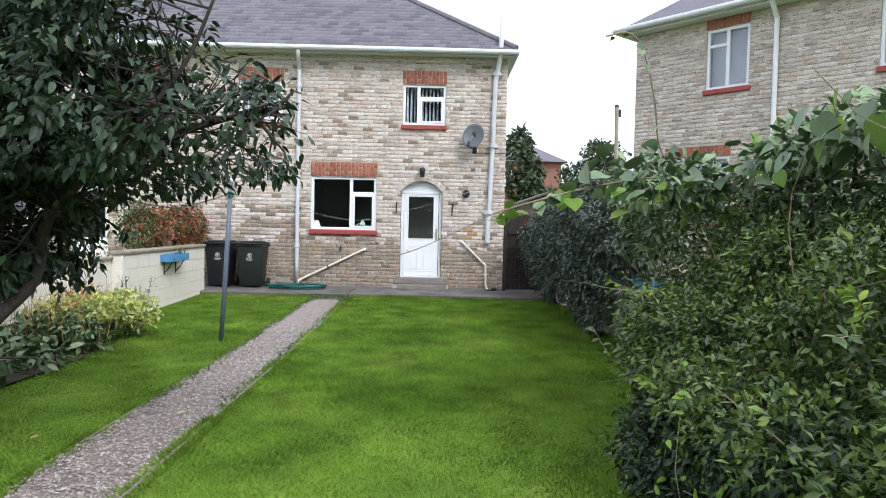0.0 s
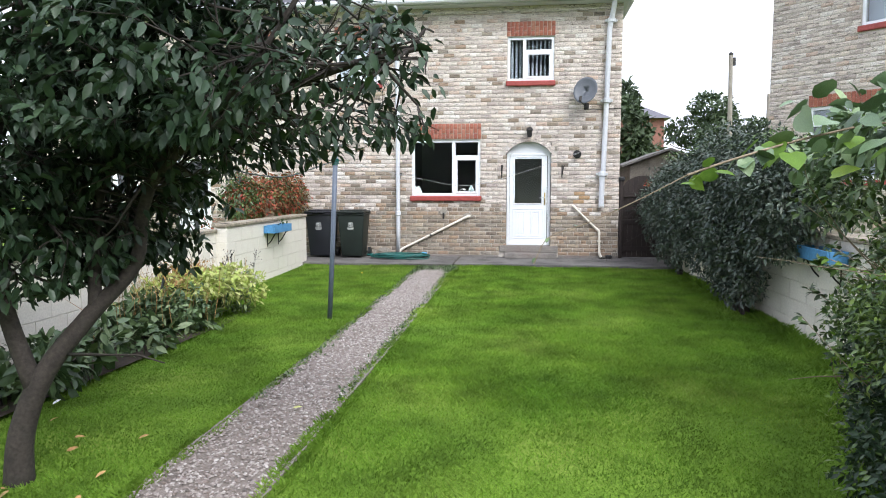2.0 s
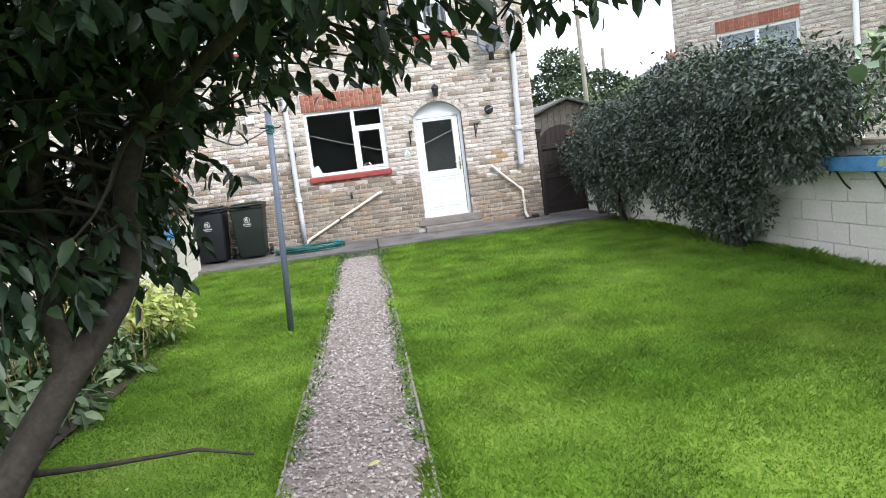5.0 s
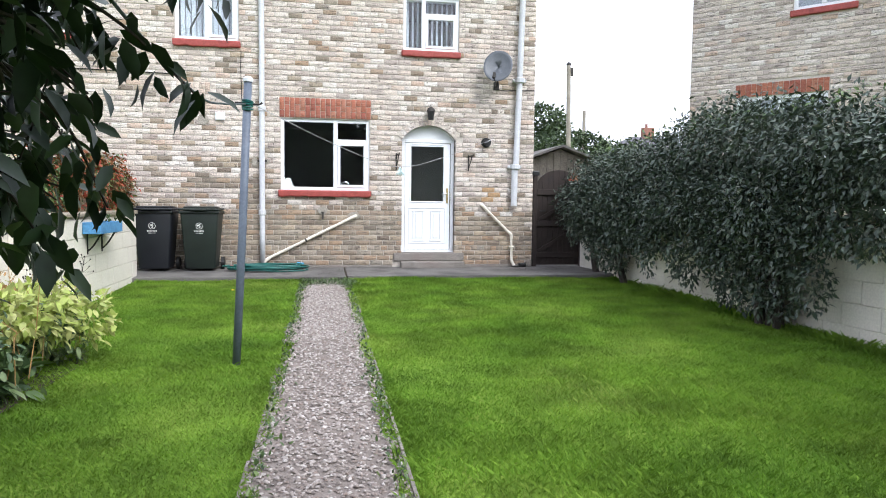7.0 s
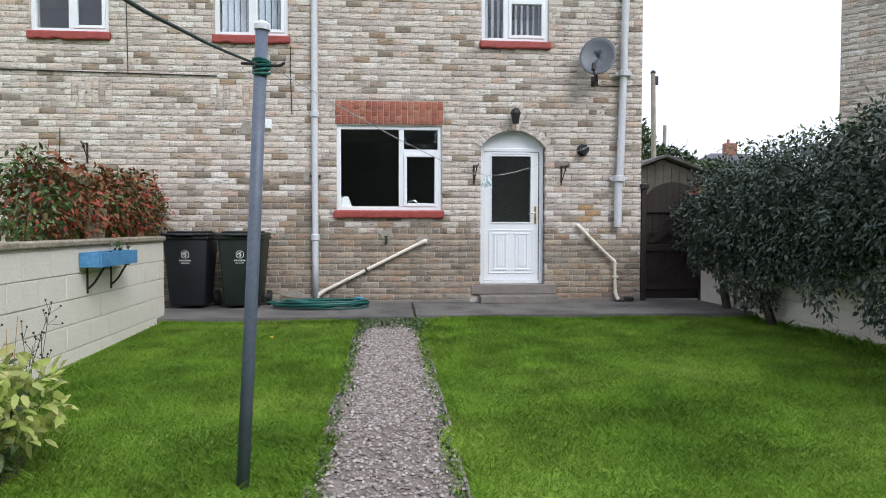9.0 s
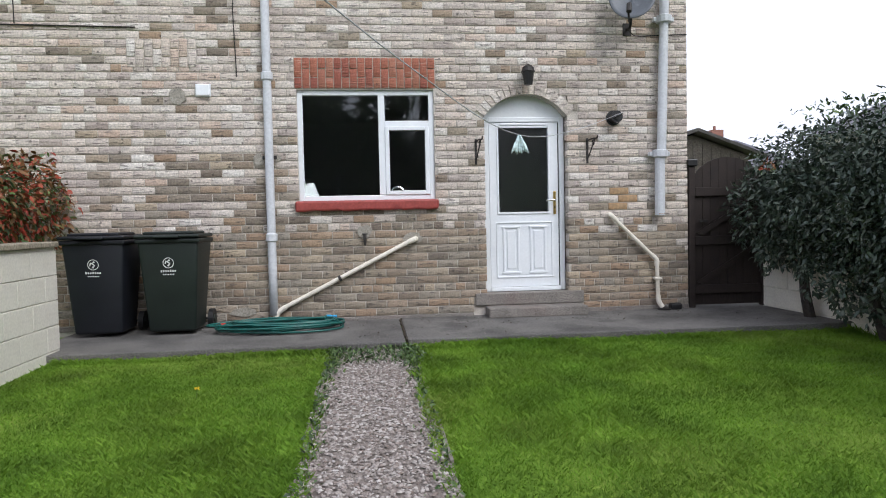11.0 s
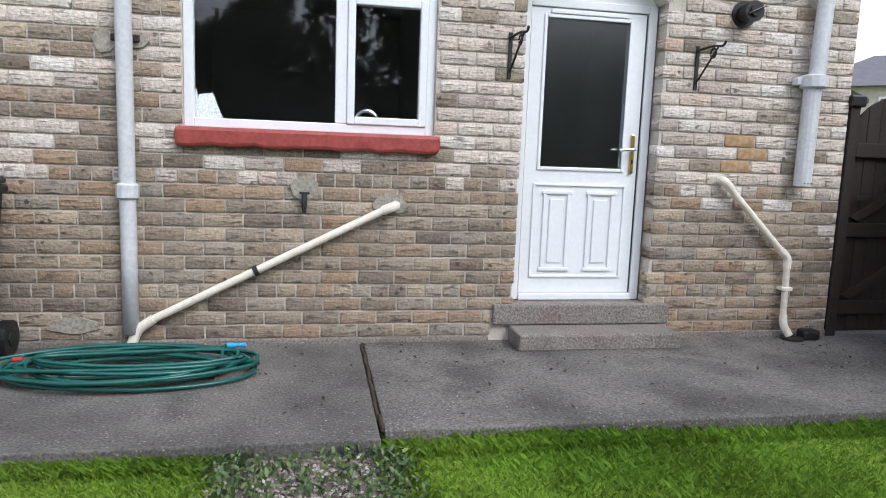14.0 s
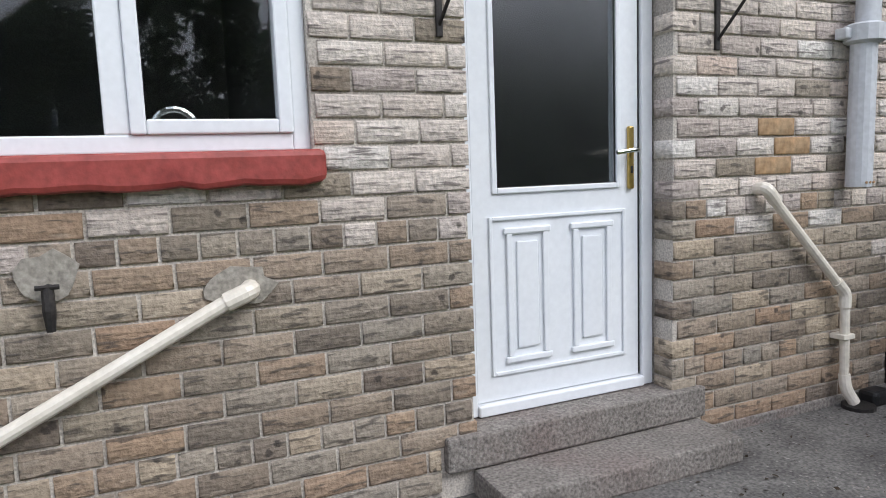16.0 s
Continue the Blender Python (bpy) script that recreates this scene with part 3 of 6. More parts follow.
def window(x0, x1, z0, z1, y, split, top, blind):
    """A white plastic casement: a fixed light, and beside it an opening light under a fanlight."""
    w = thing("window", (0, y, 0), "white plastic window with a fixed pane, casement and fanlight", "window", kind="structure")
    f, d = 0.055, 0.07
    bm = bmesh.new()
    box(bm, x0, x0 + f, 0, d, z0, z1, 0.006)
    box(bm, x1 - f, x1, 0, d, z0, z1, 0.006)
    box(bm, x0 + f, x1 - f, 0.001, d, z0, z0 + f, 0.006)
    box(bm, x0 + f, x1 - f, 0.001, d, z1 - f, z1, 0.006)
    fr = part("window_frame", bm, UPVC, w)
    part("mullion", boxed(split - 0.035, split + 0.035, 0.002, d, z0 + f, z1 - f, bevel=0.006), UPVC, w)
    part("transom", boxed(split + 0.035, x1 - f, 0.003, d, top - 0.03, top + 0.03, bevel=0.006), UPVC, w)
    bm = bmesh.new()
    a, b, c, e = split + 0.035, x1 - f, z0 + f, top - 0.03
    s = 0.045
    box(bm, a, a + s, -0.012, 0.05, c, e, 0.006)
    box(bm, b - s, b, -0.012, 0.05, c, e, 0.006)
    box(bm, a + s, b - s, -0.011, 0.05, c, c + s, 0.006)
    box(bm, a + s, b - s, -0.011, 0.05, e - s, e, 0.006)
    part("casement", bm, UPVC, w)
    g = boxed(x0 + f - 0.01, split - 0.03, 0.03, 0.036, z0 + f - 0.01, z1 - f + 0.01)
    for q in (g, boxed(a + s - 0.01, b - s + 0.01, 0.025, 0.031, c + s - 0.01, e - s + 0.01), boxed(a - 0.01, b + 0.01, 0.03, 0.036, top + 0.02, z1 - f + 0.01)):
        part("pane", q, GLASS, w).visible_shadow = False
    if blind:
        v = thing("vertical_blind", (0, y + 0.16, 0), "pale vertical blind with narrow hanging slats", "blind")
        part("headrail", boxed(x0 + 0.03, x1 - 0.03, -0.02, 0.02, z1 - 0.04, z1), UPVC, v)
        n = int((x1 - x0 - 0.1) / 0.085)
        for i in range(n):
            xs = x0 + 0.06 + i * 0.085
            bm = bmesh.new()
            prism(bm, [(xs, z0 + 0.05), (xs + 0.075, z0 + 0.05), (xs + 0.075, z1 - 0.05), (xs, z1 - 0.05)], -0.001, 0.001)
            bmesh.ops.rotate(bm, verts=bm.verts, cent=(xs + 0.037, 0, 0), matrix=Matrix.Rotation(radians(55 if blind == 1 else 25), 3, "Z"))
            part("slat", bm, BLIND, v)
    return w


window(-3.0, -1.53, 1.30, 2.49, HY + 0.035, -2.10, 2.13, 0)
window(-0.97, -0.01, 3.69, 4.59, HY + 0.035, -0.62, 4.30, 1)
window(-4.65, -3.66, 3.69, 4.59, HY + 0.035, -4.16, 4.9, 2)
window(-7.07, -6.05, 3.69, 4.59, HY + 0.035, -6.55, 4.9, 0)
window(-10.6, -9.3, 1.30, 2.49, HY + 0.035, -9.9, 2.13, 0)

for x0, x1, z0, z1 in SILLS:
    bm = boxed(x0, x1, HY - 0.055, HY + 0.06, z0, z1, bevel=0.02)
    bmesh.ops.subdivide_edges(bm, edges=[e for e in bm.edges if e.calc_length() > 0.5], cuts=24)
    for v in bm.verts:
        if v.co.y < HY and v.co.z < z0 + 0.05:
            v.co.z += 0.02 * noise.noise((v.co.x * 9, 3, v.co.z))
    part("sill", bm, SILLRED, house, "chipped red-painted brick sill")

# ---- back door ----
door = thing("door", (0, HY + 0.112, 0), "white plastic half-glazed back door under a brick arch, closed", "door", kind="structure")
bm = bmesh.new()
box(bm, -0.97, -0.912, 0, 0.07, 0.25, 2.2, 0.006)
box(bm, -0.108, -0.05, 0, 0.07, 0.25, 2.2, 0.006)
box(bm, -0.912, -0.108, 0.001, 0.07, 2.15, 2.2, 0.006)
box(bm, -0.912, -0.108, -0.015, 0.07, 0.25, 0.295, 0.006)
part("door_frame", bm, UPVC, door)
leaf_x0, leaf_x1, pane = -0.906, -0.121, (-0.80, -0.235, 1.14, 2.085)
bm = slab_with_holes(leaf_x0, leaf_x1, 0.30, 2.145, 0.014, 0.06, [pane])
leaf = part("door_leaf", bm, UPVC, door)
# Shadow line between leaf and frame, painted as a black strip.
part("door_seal", boxed(-0.1205, -0.1085, 0.018, 0.05, 0.30, 2.145), BLACKP, door, "black strip painting the shadow line in the door gap")
bm = bmesh.new()
a, b, c, e = pane
for q in ((a - 0.022, a, c - 0.022, e + 0.022), (b, b + 0.022, c - 0.022, e + 0.022), (a, b, c - 0.022, c), (a, b, e, e + 0.022)):
    box(bm, q[0], q[1], 0.004, 0.03, q[2], q[3], 0.004)
part("glazing_bead", bm, UPVC, leaf)
part("pane", boxed(a, b, 0.03, 0.037, c, e), FROST, leaf).visible_shadow = False
part("weather_strip", boxed(a + 0.02, b - 0.01, -0.002, 0.014, e + 0.027, e + 0.052, bevel=0.004), UPVC, leaf)
bm = bmesh.new()
for q in ((-0.84, -0.825, 0.40, 1.03), (-0.205, -0.19, 0.40, 1.03), (-0.825, -0.205, 1.015, 1.03), (-0.825, -0.205, 0.40, 0.415)):
    box(bm, q[0], q[1], 0.004, 0.014, q[2], q[3], 0.003)
part("moulding", bm, UPVC, leaf)
for x0, x1 in ((-0.765, -0.575), (-0.455, -0.265)):
    bm = bmesh.new()
    box(bm, x0, x0 + 0.025, 0.002, 0.014, 0.47, 0.96, 0.004)
    box(bm, x1 - 0.025, x1, 0.002, 0.014, 0.47, 0.96, 0.004)
    box(bm, x0 - 0.012, x1 + 0.012, 0.000, 0.014, 0.96, 0.985, 0.005)
    box(bm, x0 - 0.012, x1 + 0.012, 0.000, 0.014, 0.445, 0.47, 0.005)
    box(bm, x0 + 0.045, x1 - 0.045, 0.006, 0.014, 0.50, 0.93, 0.006)
    part("raised_panel", bm, UPVC, leaf)
handle = part("door_handle", boxed(-0.178, -0.15, -0.004, 0.014, 1.11, 1.37, bevel=0.006), BRASS, leaf, "brass lever handle on a long plate")
part("lever", tubed(smooth_path([(-0.164, 0.0, 1.27), (-0.166, -0.045, 1.27), (-0.2, -0.055, 1.27), (-0.275, -0.05, 1.262)], 4), 0.009, 8), CHROME, handle)
part("keyhole", boxed(-0.170, -0.158, -0.008, -0.002, 1.175, 1.205, bevel=0.003), IRON, handle)
out = [(-0.97, 2.2), (-0.05, 2.2)] + [(ARCH_X + 0.46 - 0.92 * i / 16, ARCH_Z + math.sqrt(ARCH_R ** 2 - (0.46 - 0.92 * i / 16) ** 2)) for i in range(17)]
part("fanlight_panel", prism(bmesh.new(), [(x, max(z, 2.2001)) for x, z in out], 0.012, 0.05), UPVC, door, "plain white arched infill panel")

# stone threshold and step
bm = boxed(-1.11, 0.12, HY - 0.03, HY + 0.28, 0.112, 0.246, bevel=0.01)
threshold = tagged(part("door_threshold", bm, STEPSTONE), "worn concrete threshold below the back door", "threshold", kind="structure")
bm = boxed(-1.0, 0.09, HY - 0.27, HY + 0.0, 0.0, 0.108, bevel=0.014)
bmesh.ops.subdivide_edges(bm, edges=[e for e in bm.edges if e.calc_length() > 0.3], cuts=14)
for v in bm.verts:
    v.co.y += 0.01 * noise.noise(v.co * 7) if v.co.y < 15.8 else 0
    v.co.z += 0.005 * noise.noise(v.co * 11)
tagged(part("doorstep", bm, STEPSTONE), "worn grey concrete doorstep on the slab", "step")
part("plinth", boxed(HX0, -1.13, HY - 0.012, HY + 0.02, -0.02, 0.035, bevel=0.008), STEPSTONE, house, "thin cement fillet at the wall foot")
part("plinth", boxed(0.13, HX1, HY - 0.012, HY + 0.02, -0.02, 0.05, bevel=0.008), STEPSTONE, house)

# ---- roof ----
PITCH, OVER = 0.72, 0.36
ridge_z, mid_y = 5.33 + PITCH * (24.0 - HY + 2 * OVER) / 2, (HY + 24.0) / 2
rx = HX1 + OVER * 0.4 - (mid_y - HY + OVER)
bm = bmesh.new()
e = [(HX0, HY - OVER, 5.33), (HX1 + OVER * 0.4, HY - OVER, 5.33), (HX1 + OVER * 0.4, 24 + OVER, 5.33), (HX0, 24 + OVER, 5.33), (HX0, mid_y, ridge_z), (rx, mid_y, ridge_z)]
v = [bm.verts.new(p) for p in e]
for f in ((0, 1, 5, 4), (1, 2, 5), (2, 3, 4, 5), (0, 4, 3), (0, 3, 2, 1)):
    bm.faces.new([v[i] for i in f])
roof = part("roof", bm, SLATE, house, "grey-purple slate hipped roof")
vs, fs, n = [], [], 0
rise = math.hypot(1, PITCH)
l0, dz = 0.23 / rise, 0.23 / rise * PITCH
slate_q = lambda w, j: np.array([(0, 0, 0.022 + j), (w, 0, 0.022 + j), (w, l0, dz + 0.008), (0, l0, dz + 0.008), (0, 0, 0.004), (w, 0, 0.004)])
slate_me = [mesh_of("slate", slate_q(0.246, 0.001 * k), [(0, 1, 2, 3), (4, 5, 1, 0)]) for k in range(6)]
for me in slate_me:
    me.materials.append(SLATE)
picked = 0
for row in range(30):
    y0 = HY - OVER + row * 0.2 / rise
    z0 = 5.33 + PITCH * (y0 - HY + OVER)
    lim = HX1 + OVER * 0.4 - row * 0.2 / rise
    x = -11.8 + (0.125 if row % 2 else 0)
    while x < lim - 0.05:
        w = min(0.246, lim - x)
        if x > -3.6 and w > 0.2459 and picked < 298:
            o = new("slate", random.choice(slate_me))
            o.parent, o.location = roof, (x, y0, z0)
            picked += 1
        else:
            vs.append(slate_q(w, RNG.uniform(0, 0.006)) + (x, y0, z0))
            fs.append(np.array([(0, 1, 2, 3), (4, 5, 1, 0)]) + n)
            n += 6
        x += 0.25
field = part("slate_field", mesh_of("slate_field", np.concatenate(vs), np.concatenate(fs)), SLATE, roof)
tagged(field, "overlapping slates of the front slope", kind="stuff")
bm = tubed([(HX1 + OVER * 0.4, HY - OVER, 5.36), (rx, mid_y, ridge_z + 0.03)], 0.07, 8)
tube(bm, [(HX0, mid_y, ridge_z + 0.03), (rx, mid_y, ridge_z + 0.03)], 0.08, 8)
part("ridge_tiles", bm, SLATE, roof)
bm = boxed(HX0, HX1 + 0.12, HY - OVER + 0.06, HY + 0.0, 5.20, 5.31, bevel=0.01)
box(bm, HX1 + 0.004, HX1 + 0.12, HY + 0.001, 24.2, 5.20, 5.31, 0.01)
part("soffit", bm, GUTTER, house)
bm = bmesh.new()
for p0, p1 in (((HX0, HY - OVER + 0.0, 5.29), (HX1 + 0.2, HY - OVER + 0.0, 5.27)), ((HX1 + 0.17, HY - OVER, 5.275), (HX1 + 0.17, 24.3, 5.275))):
    tube(bm, [p0, p1], 0.058, 12)
part("gutter", bm, GUTTER, house, "pale grey half-round gutter")
bm = boxed(HX0, HX1, HY - 0.035, HY + 0.0, 5.08, 5.14, bevel=0.006)
box(bm, HX0, HX1, HY - 0.055, HY - 0.001, 5.141, 5.20, 0.006)
part("cornice", bm, BUFF, house, "two projecting brick courses under the eaves")

# ---- wall pipes and fittings ----


def collar(bm, x, y, z, r):
    tube(bm, [(x, y, z - 0.045), (x, y, z - 0.035), (x, y, z + 0.035), (x, y, z + 0.045)], [r, r * 1.3, r * 1.3, r], 12)


dp = thing("downpipe", (-3.295, HY - 0.05, 0), "pale grey painted rainwater downpipe on the brick wall", "pipe")
part("pipe", tubed(smooth_path([(0.02, -0.28, 5.24), (0.02, -0.26, 5.1), (0.0, -0.02, 4.9), (0, 0, 4.6), (0, 0, 2.5), (0, 0, 0.09)], 5), 0.045, 14), GUTTER, dp, smooth=True)
for z in (4.5, 2.62, 0.92):
    bm = bmesh.new()
    collar(bm, 0, 0, z, 0.048)
    part("socket", bm, GUTTER, dp)
for z in (4.42, 1.77):
    part("pipe_clip", boxed(-0.075, 0.075, 0.02, 0.05, z - 0.02, z + 0.02, bevel=0.006), IRON, dp, "rusty iron holderbat")
sp = thing("soil_pipe", (1.0, HY - 0.075, 0), "white-grey soil pipe rising past the gutter", "pipe")
part("pipe", tubed([(0.2, -0.22, 6.05), (0.17, -0.2, 5.2), (0.14, -0.06, 5.0), (0.09, 0, 4.7), (0.06, 0, 3.3), (0.02, 0, 1.8), (0.0, 0, 1.72)], 0.052, 14), GUTTER, sp, smooth=True)
part("lower_pipe", tubed([(0.0, 0, 1.78), (-0.005, 0, 1.07)], 0.056, 14), GUTTER, sp)
for x, z in ((0.0, 1.76), (0.06, 3.25), (0.12, 4.85)):
    bm = bmesh.new()
    collar(bm, x, 0, z, 0.066)
    box(bm, x - 0.12, x + 0.12, 0.0, 0.06, z - 0.025, z + 0.025, 0.008)
    part("socket", bm, GUTTER, sp)
bm = bmesh.new()
for i in range(3):
    tube(bm, [(-0.03 + i * 0.025, -0.058, 1.09), (-0.03 + i * 0.025, -0.052, 1.09)], 0.006, 6)
part("rust_spots", bm, RUST, sp)

wp = thing("waste_pipe", (-3.26, HY - 0.05, 0), "slanting cream plastic kitchen waste pipe", "pipe")
part("pipe", tubed([(0.0, 0, 0.10), (0.02, 0, 0.13), (0.09, 0, 0.175), (1.40, 0, 0.83), (1.46, 0, 0.86)], 0.024, 12), WASTE, wp)
part("elbow", tubed(smooth_path([(-0.03, -0.01, 0.03), (0.005, 0, 0.11), (0.09, 0, 0.175)], 5), 0.03, 12), WASTE, wp)
part("elbow", tubed(smooth_path([(1.42, 0, 0.84), (1.49, 0.0, 0.868), (1.50, 0.06, 0.87)], 5), 0.03, 12), WASTE, wp)
part("pipe_clip", tubed([(0.66, 0, 0.458), (0.685, 0, 0.471)], 0.032, 10), IRON, wp, "black pipe clip")
wp2 = thing("waste_pipe", (0.43, HY - 0.05, 0), "cream waste pipe bending down into a floor gully", "pipe")
part("pipe", tubed([(0.02, 0, 1.065), (0.50, 0, 0.60)], 0.022, 12), WASTE, wp2)
part("pipe", tubed([(0.535, 0, 0.54), (0.545, 0, 0.14)], 0.022, 12), WASTE, wp2)
part("elbow", tubed(smooth_path([(0.0, 0.06, 1.085), (0.0, 0, 1.085), (0.06, 0, 1.03)], 5), 0.028, 12), WASTE, wp2)
part("elbow", tubed(smooth_path([(0.47, 0, 0.63), (0.53, 0, 0.57), (0.535, 0, 0.5)], 5), 0.027, 12), WASTE, wp2)
part("elbow", tubed(smooth_path([(0.545, 0, 0.17), (0.55, -0.01, 0.1), (0.585, -0.03, 0.03)], 5), 0.027, 12), WASTE, wp2)
part("pipe_clip", boxed(0.50, 0.58, -0.026, 0.05, 0.345, 0.37, bevel=0.004), WASTE, wp2)
gully = thing("floor_gully", (1.03, HY - 0.09, 0), "small black drain gully at the wall foot", "drain")
part("rim", tubed([(0, 0, 0.004), (0, 0, 0.022)], 0.075, 16), IRON, gully)
part("hood", boxed(0.07, 0.2, -0.04, 0.06, 0.0, 0.075, bevel=0.02), BLACKP, gully)

tap = thing("garden_tap", (-2.31, HY - 0.01, 0.9), "old rusty tap stub in a cement patch", "tap")
part("body", tubed([(0, 0.02, 0.03), (0, -0.03, 0.03), (0, -0.035, -0.03), (0, -0.035, -0.09)], [0.012, 0.016, 0.018, 0.012], 8), IRON, tap)
part("cross_handle", tubed([(-0.03, -0.035, 0.035), (0.03, -0.035, 0.035)], 0.008, 6), IRON, tap)


def patch(x, z, rx, rz, seed):
    r = random.Random(seed)
    out = [(x + rx * math.cos(a) * r.uniform(0.75, 1.1), z + rz * math.sin(a) * r.uniform(0.75, 1.1)) for a in (2 * math.pi * i / 14 for i in range(14))]
    part("cement_patch", prism(bmesh.new(), out, HY - 0.011, HY + 0.02), PATCH, house, "grey cement patch round a pipe hole")


patch(-2.31, 0.96, 0.09, 0.08, 1)
patch(-1.79, 0.88, 0.11, 0.07, 2)
patch(-4.22, 2.42, 0.09, 0.10, 3)
patch(-3.62, 0.13, 0.16, 0.05, 4)
patch(-3.24, 1.76, 0.07, 0.05, 5)
patch(-3.41, 1.75, 0.06, 0.07, 6)

flue = thing("boiler_flue", (0.49, HY, 2.17), "short round black boiler flue through the wall", "flue")
part("wall_plate", tubed([(0, 0.0, 0), (0, -0.015, 0)], 0.085, 18), BLACKP, flue)
bm = tubed([(0, -0.015, 0), (0, -0.11, 0.004)], 0.058, 18)
tube(bm, [(0, -0.10, 0), (0, -0.125, 0)], [0.066, 0.066], 18)
part("terminal", bm, BLACKP, flue)
part("inner_pipe", tubed([(0, -0.126, 0), (0, -0.14, 0)], 0.035, 14), IRON, flue)
part("guard_bar", tubed([(-0.05, -0.145, -0.02), (0.06, -0.145, 0.03)], 0.005, 6), CHROME, flue)

lamp = thing("wall_lantern", (-0.50, HY, 2.62), "small black wall lantern above the door arch", "lamp")
part("backplate", tubed([(0, 0, 0.06), (0, -0.02, 0.06)], 0.05, 14), IRON, lamp)
part("arm", tubed(smooth_path([(0, -0.02, 0.06), (0, -0.07, 0.10), (0, -0.11, 0.08)], 4), 0.012, 8), IRON, lamp)
part("cap", tubed([(0, -0.11, 0.04), (0, -0.11, 0.09), (0, -0.11, 0.12)], [0.075, 0.06, 0.015], 12), IRON, lamp)
part("shade", tubed([(0, -0.11, -0.10), (0, -0.11, 0.04)], [0.045, 0.065], 12), BLACKP, lamp)


def bracket(x, z):
    b = thing("basket_bracket", (x, HY, z), "black iron hanging-basket bracket, empty", "bracket", "brackets beside the door")
    part("wall_bar", boxed(-0.012, 0.012, -0.014, 0.0, -0.13, 0.15, bevel=0.003), IRON, b)
    part("arm", tubed(smooth_path([(0, -0.01, 0.12), (0.02, -0.14, 0.13), (0.03, -0.24, 0.12), (0.03, -0.27, 0.145)], 5), 0.008, 6), IRON, b)
    part("stay", tubed(smooth_path([(0, -0.01, -0.09), (0.012, -0.09, 0.0), (0.025, -0.2, 0.12)], 5), 0.007, 6), IRON, b)
    part("scroll", tubed([(0.018, -0.16 + 0.03 * math.cos(a), 0.085 + 0.03 * math.sin(a)) for a in (i * 0.6 for i in range(11))], 0.006, 6), IRON, b)


bracket(-1.075, 1.80)
bracket(0.185, 1.80)
bracket(-6.35, 2.05)

dish = thing("satellite_dish", (0.66, HY, 3.2), "dark grey oval satellite dish on a wall arm", "satellite dish")
part("wall_plate", boxed(-0.05, 0.05, -0.012, 0, -0.12, 0.02, bevel=0.004), IRON, dish)
part("arm", tubed(smooth_path([(0.0, -0.01, -0.05), (-0.02, -0.14, -0.06), (-0.03, -0.2, 0.03), (-0.04, -0.24, 0.16)], 5), 0.016, 8), IRON, dish)
bm = bmesh.new()
rings = []
for i in range(7):
    r = i / 6
    rings.append([bm.verts.new((0.25 * r * math.cos(a), -0.07 * (r * r - 1), 0.29 * r * math.sin(a))) for a in (2 * math.pi * j / 28 for j in range(28))])
for p, q in zip(rings[1:], rings[2:]):
    for j in range(28):
        bm.faces.new((p[j], p[(j + 1) % 28], q[(j + 1) % 28], q[j]))
bm.faces.new(rings[1])
bmesh.ops.delete(bm, geom=rings[0], context="VERTS")
bmesh.ops.solidify(bm, geom=bm.faces[:], thickness=0.008)
bmesh.ops.rotate(bm, verts=bm.verts, cent=(0, 0, 0), matrix=Euler((radians(-18), 0, radians(-22))).to_matrix())
bmesh.ops.translate(bm, verts=bm.verts, vec=(-0.05, -0.30, 0.24))
part("reflector", bm, DISHGREY, dish, smooth=True)
part("feed_arm", tubed([(-0.08, -0.28, -0.04), (-0.18, -0.5, 0.02)], 0.011, 8), IRON, dish)
part("receiver_head", tubed([(-0.17, -0.5, 0.0), (-0.15, -0.46, 0.09)], 0.028, 10), IRON, dish)
part("cable", tubed(smooth_path([(-0.02, -0.1, -0.08), (0.1, -0.02, -0.12), (0.4, -0.015, -0.11), (0.69, -0.015, -0.10)], 5), 0.006, 6), IRON, dish)

alarm = thing("junction_box", (-3.96, HY, 2.48), "small white plastic junction box on brick", "box")
part("case", boxed(-0.07, 0.07, -0.045, -0.012, -0.06, 0.06, bevel=0.01), UPVC, alarm)
part("base", boxed(-0.078, 0.078, -0.012, 0.0, -0.068, 0.068, bevel=0.003), UPVC, alarm)
cable = thing("wall_cable", (0, HY - 0.012, 0), "thin black cable clipped along the brick wall", "cable")
part("run", tubed([(-12, 0, 3.15), (-7.5, 0, 3.17), (-4.62, 0, 3.13)], 0.008, 6), IRON, cable)
part("drop", tubed([(-5.82, 0, 5.0), (-5.80, 0, 3.16)], 0.006, 6), IRON, cable)
part("drop", tubed([(-3.62, 0, 3.55), (-3.63, 0, 3.3), (-3.61, 0, 2.62)], 0.006, 6), IRON, cable)
part("drop", tubed([(-6.7, 0, 2.4), (-6.72, 0, 1.6)], 0.006, 6), IRON, cable)

# neighbour's back door
nd = thing("door", (0, HY + 0.06, 0), "white plastic door of the adjoining house, closed", "door", kind="structure")
bm = bmesh.new()
box(bm, -8.40, -8.33, 0, 0.07, 0.12, 2.12, 0.006)
box(bm, -7.66, -7.57, 0, 0.07, 0.12, 2.12, 0.006)
box(bm, -8.33, -7.66, 0.001, 0.07, 2.04, 2.12, 0.006)
box(bm, -8.33, -7.66, 0.001, 0.07, 0.12, 1.0, 0.006)
part("door_frame", bm, UPVC, nd)
part("pane", boxed(-8.34, -7.65, 0.03, 0.037, 0.99, 2.05), GLASS, nd).visible_shadow = False

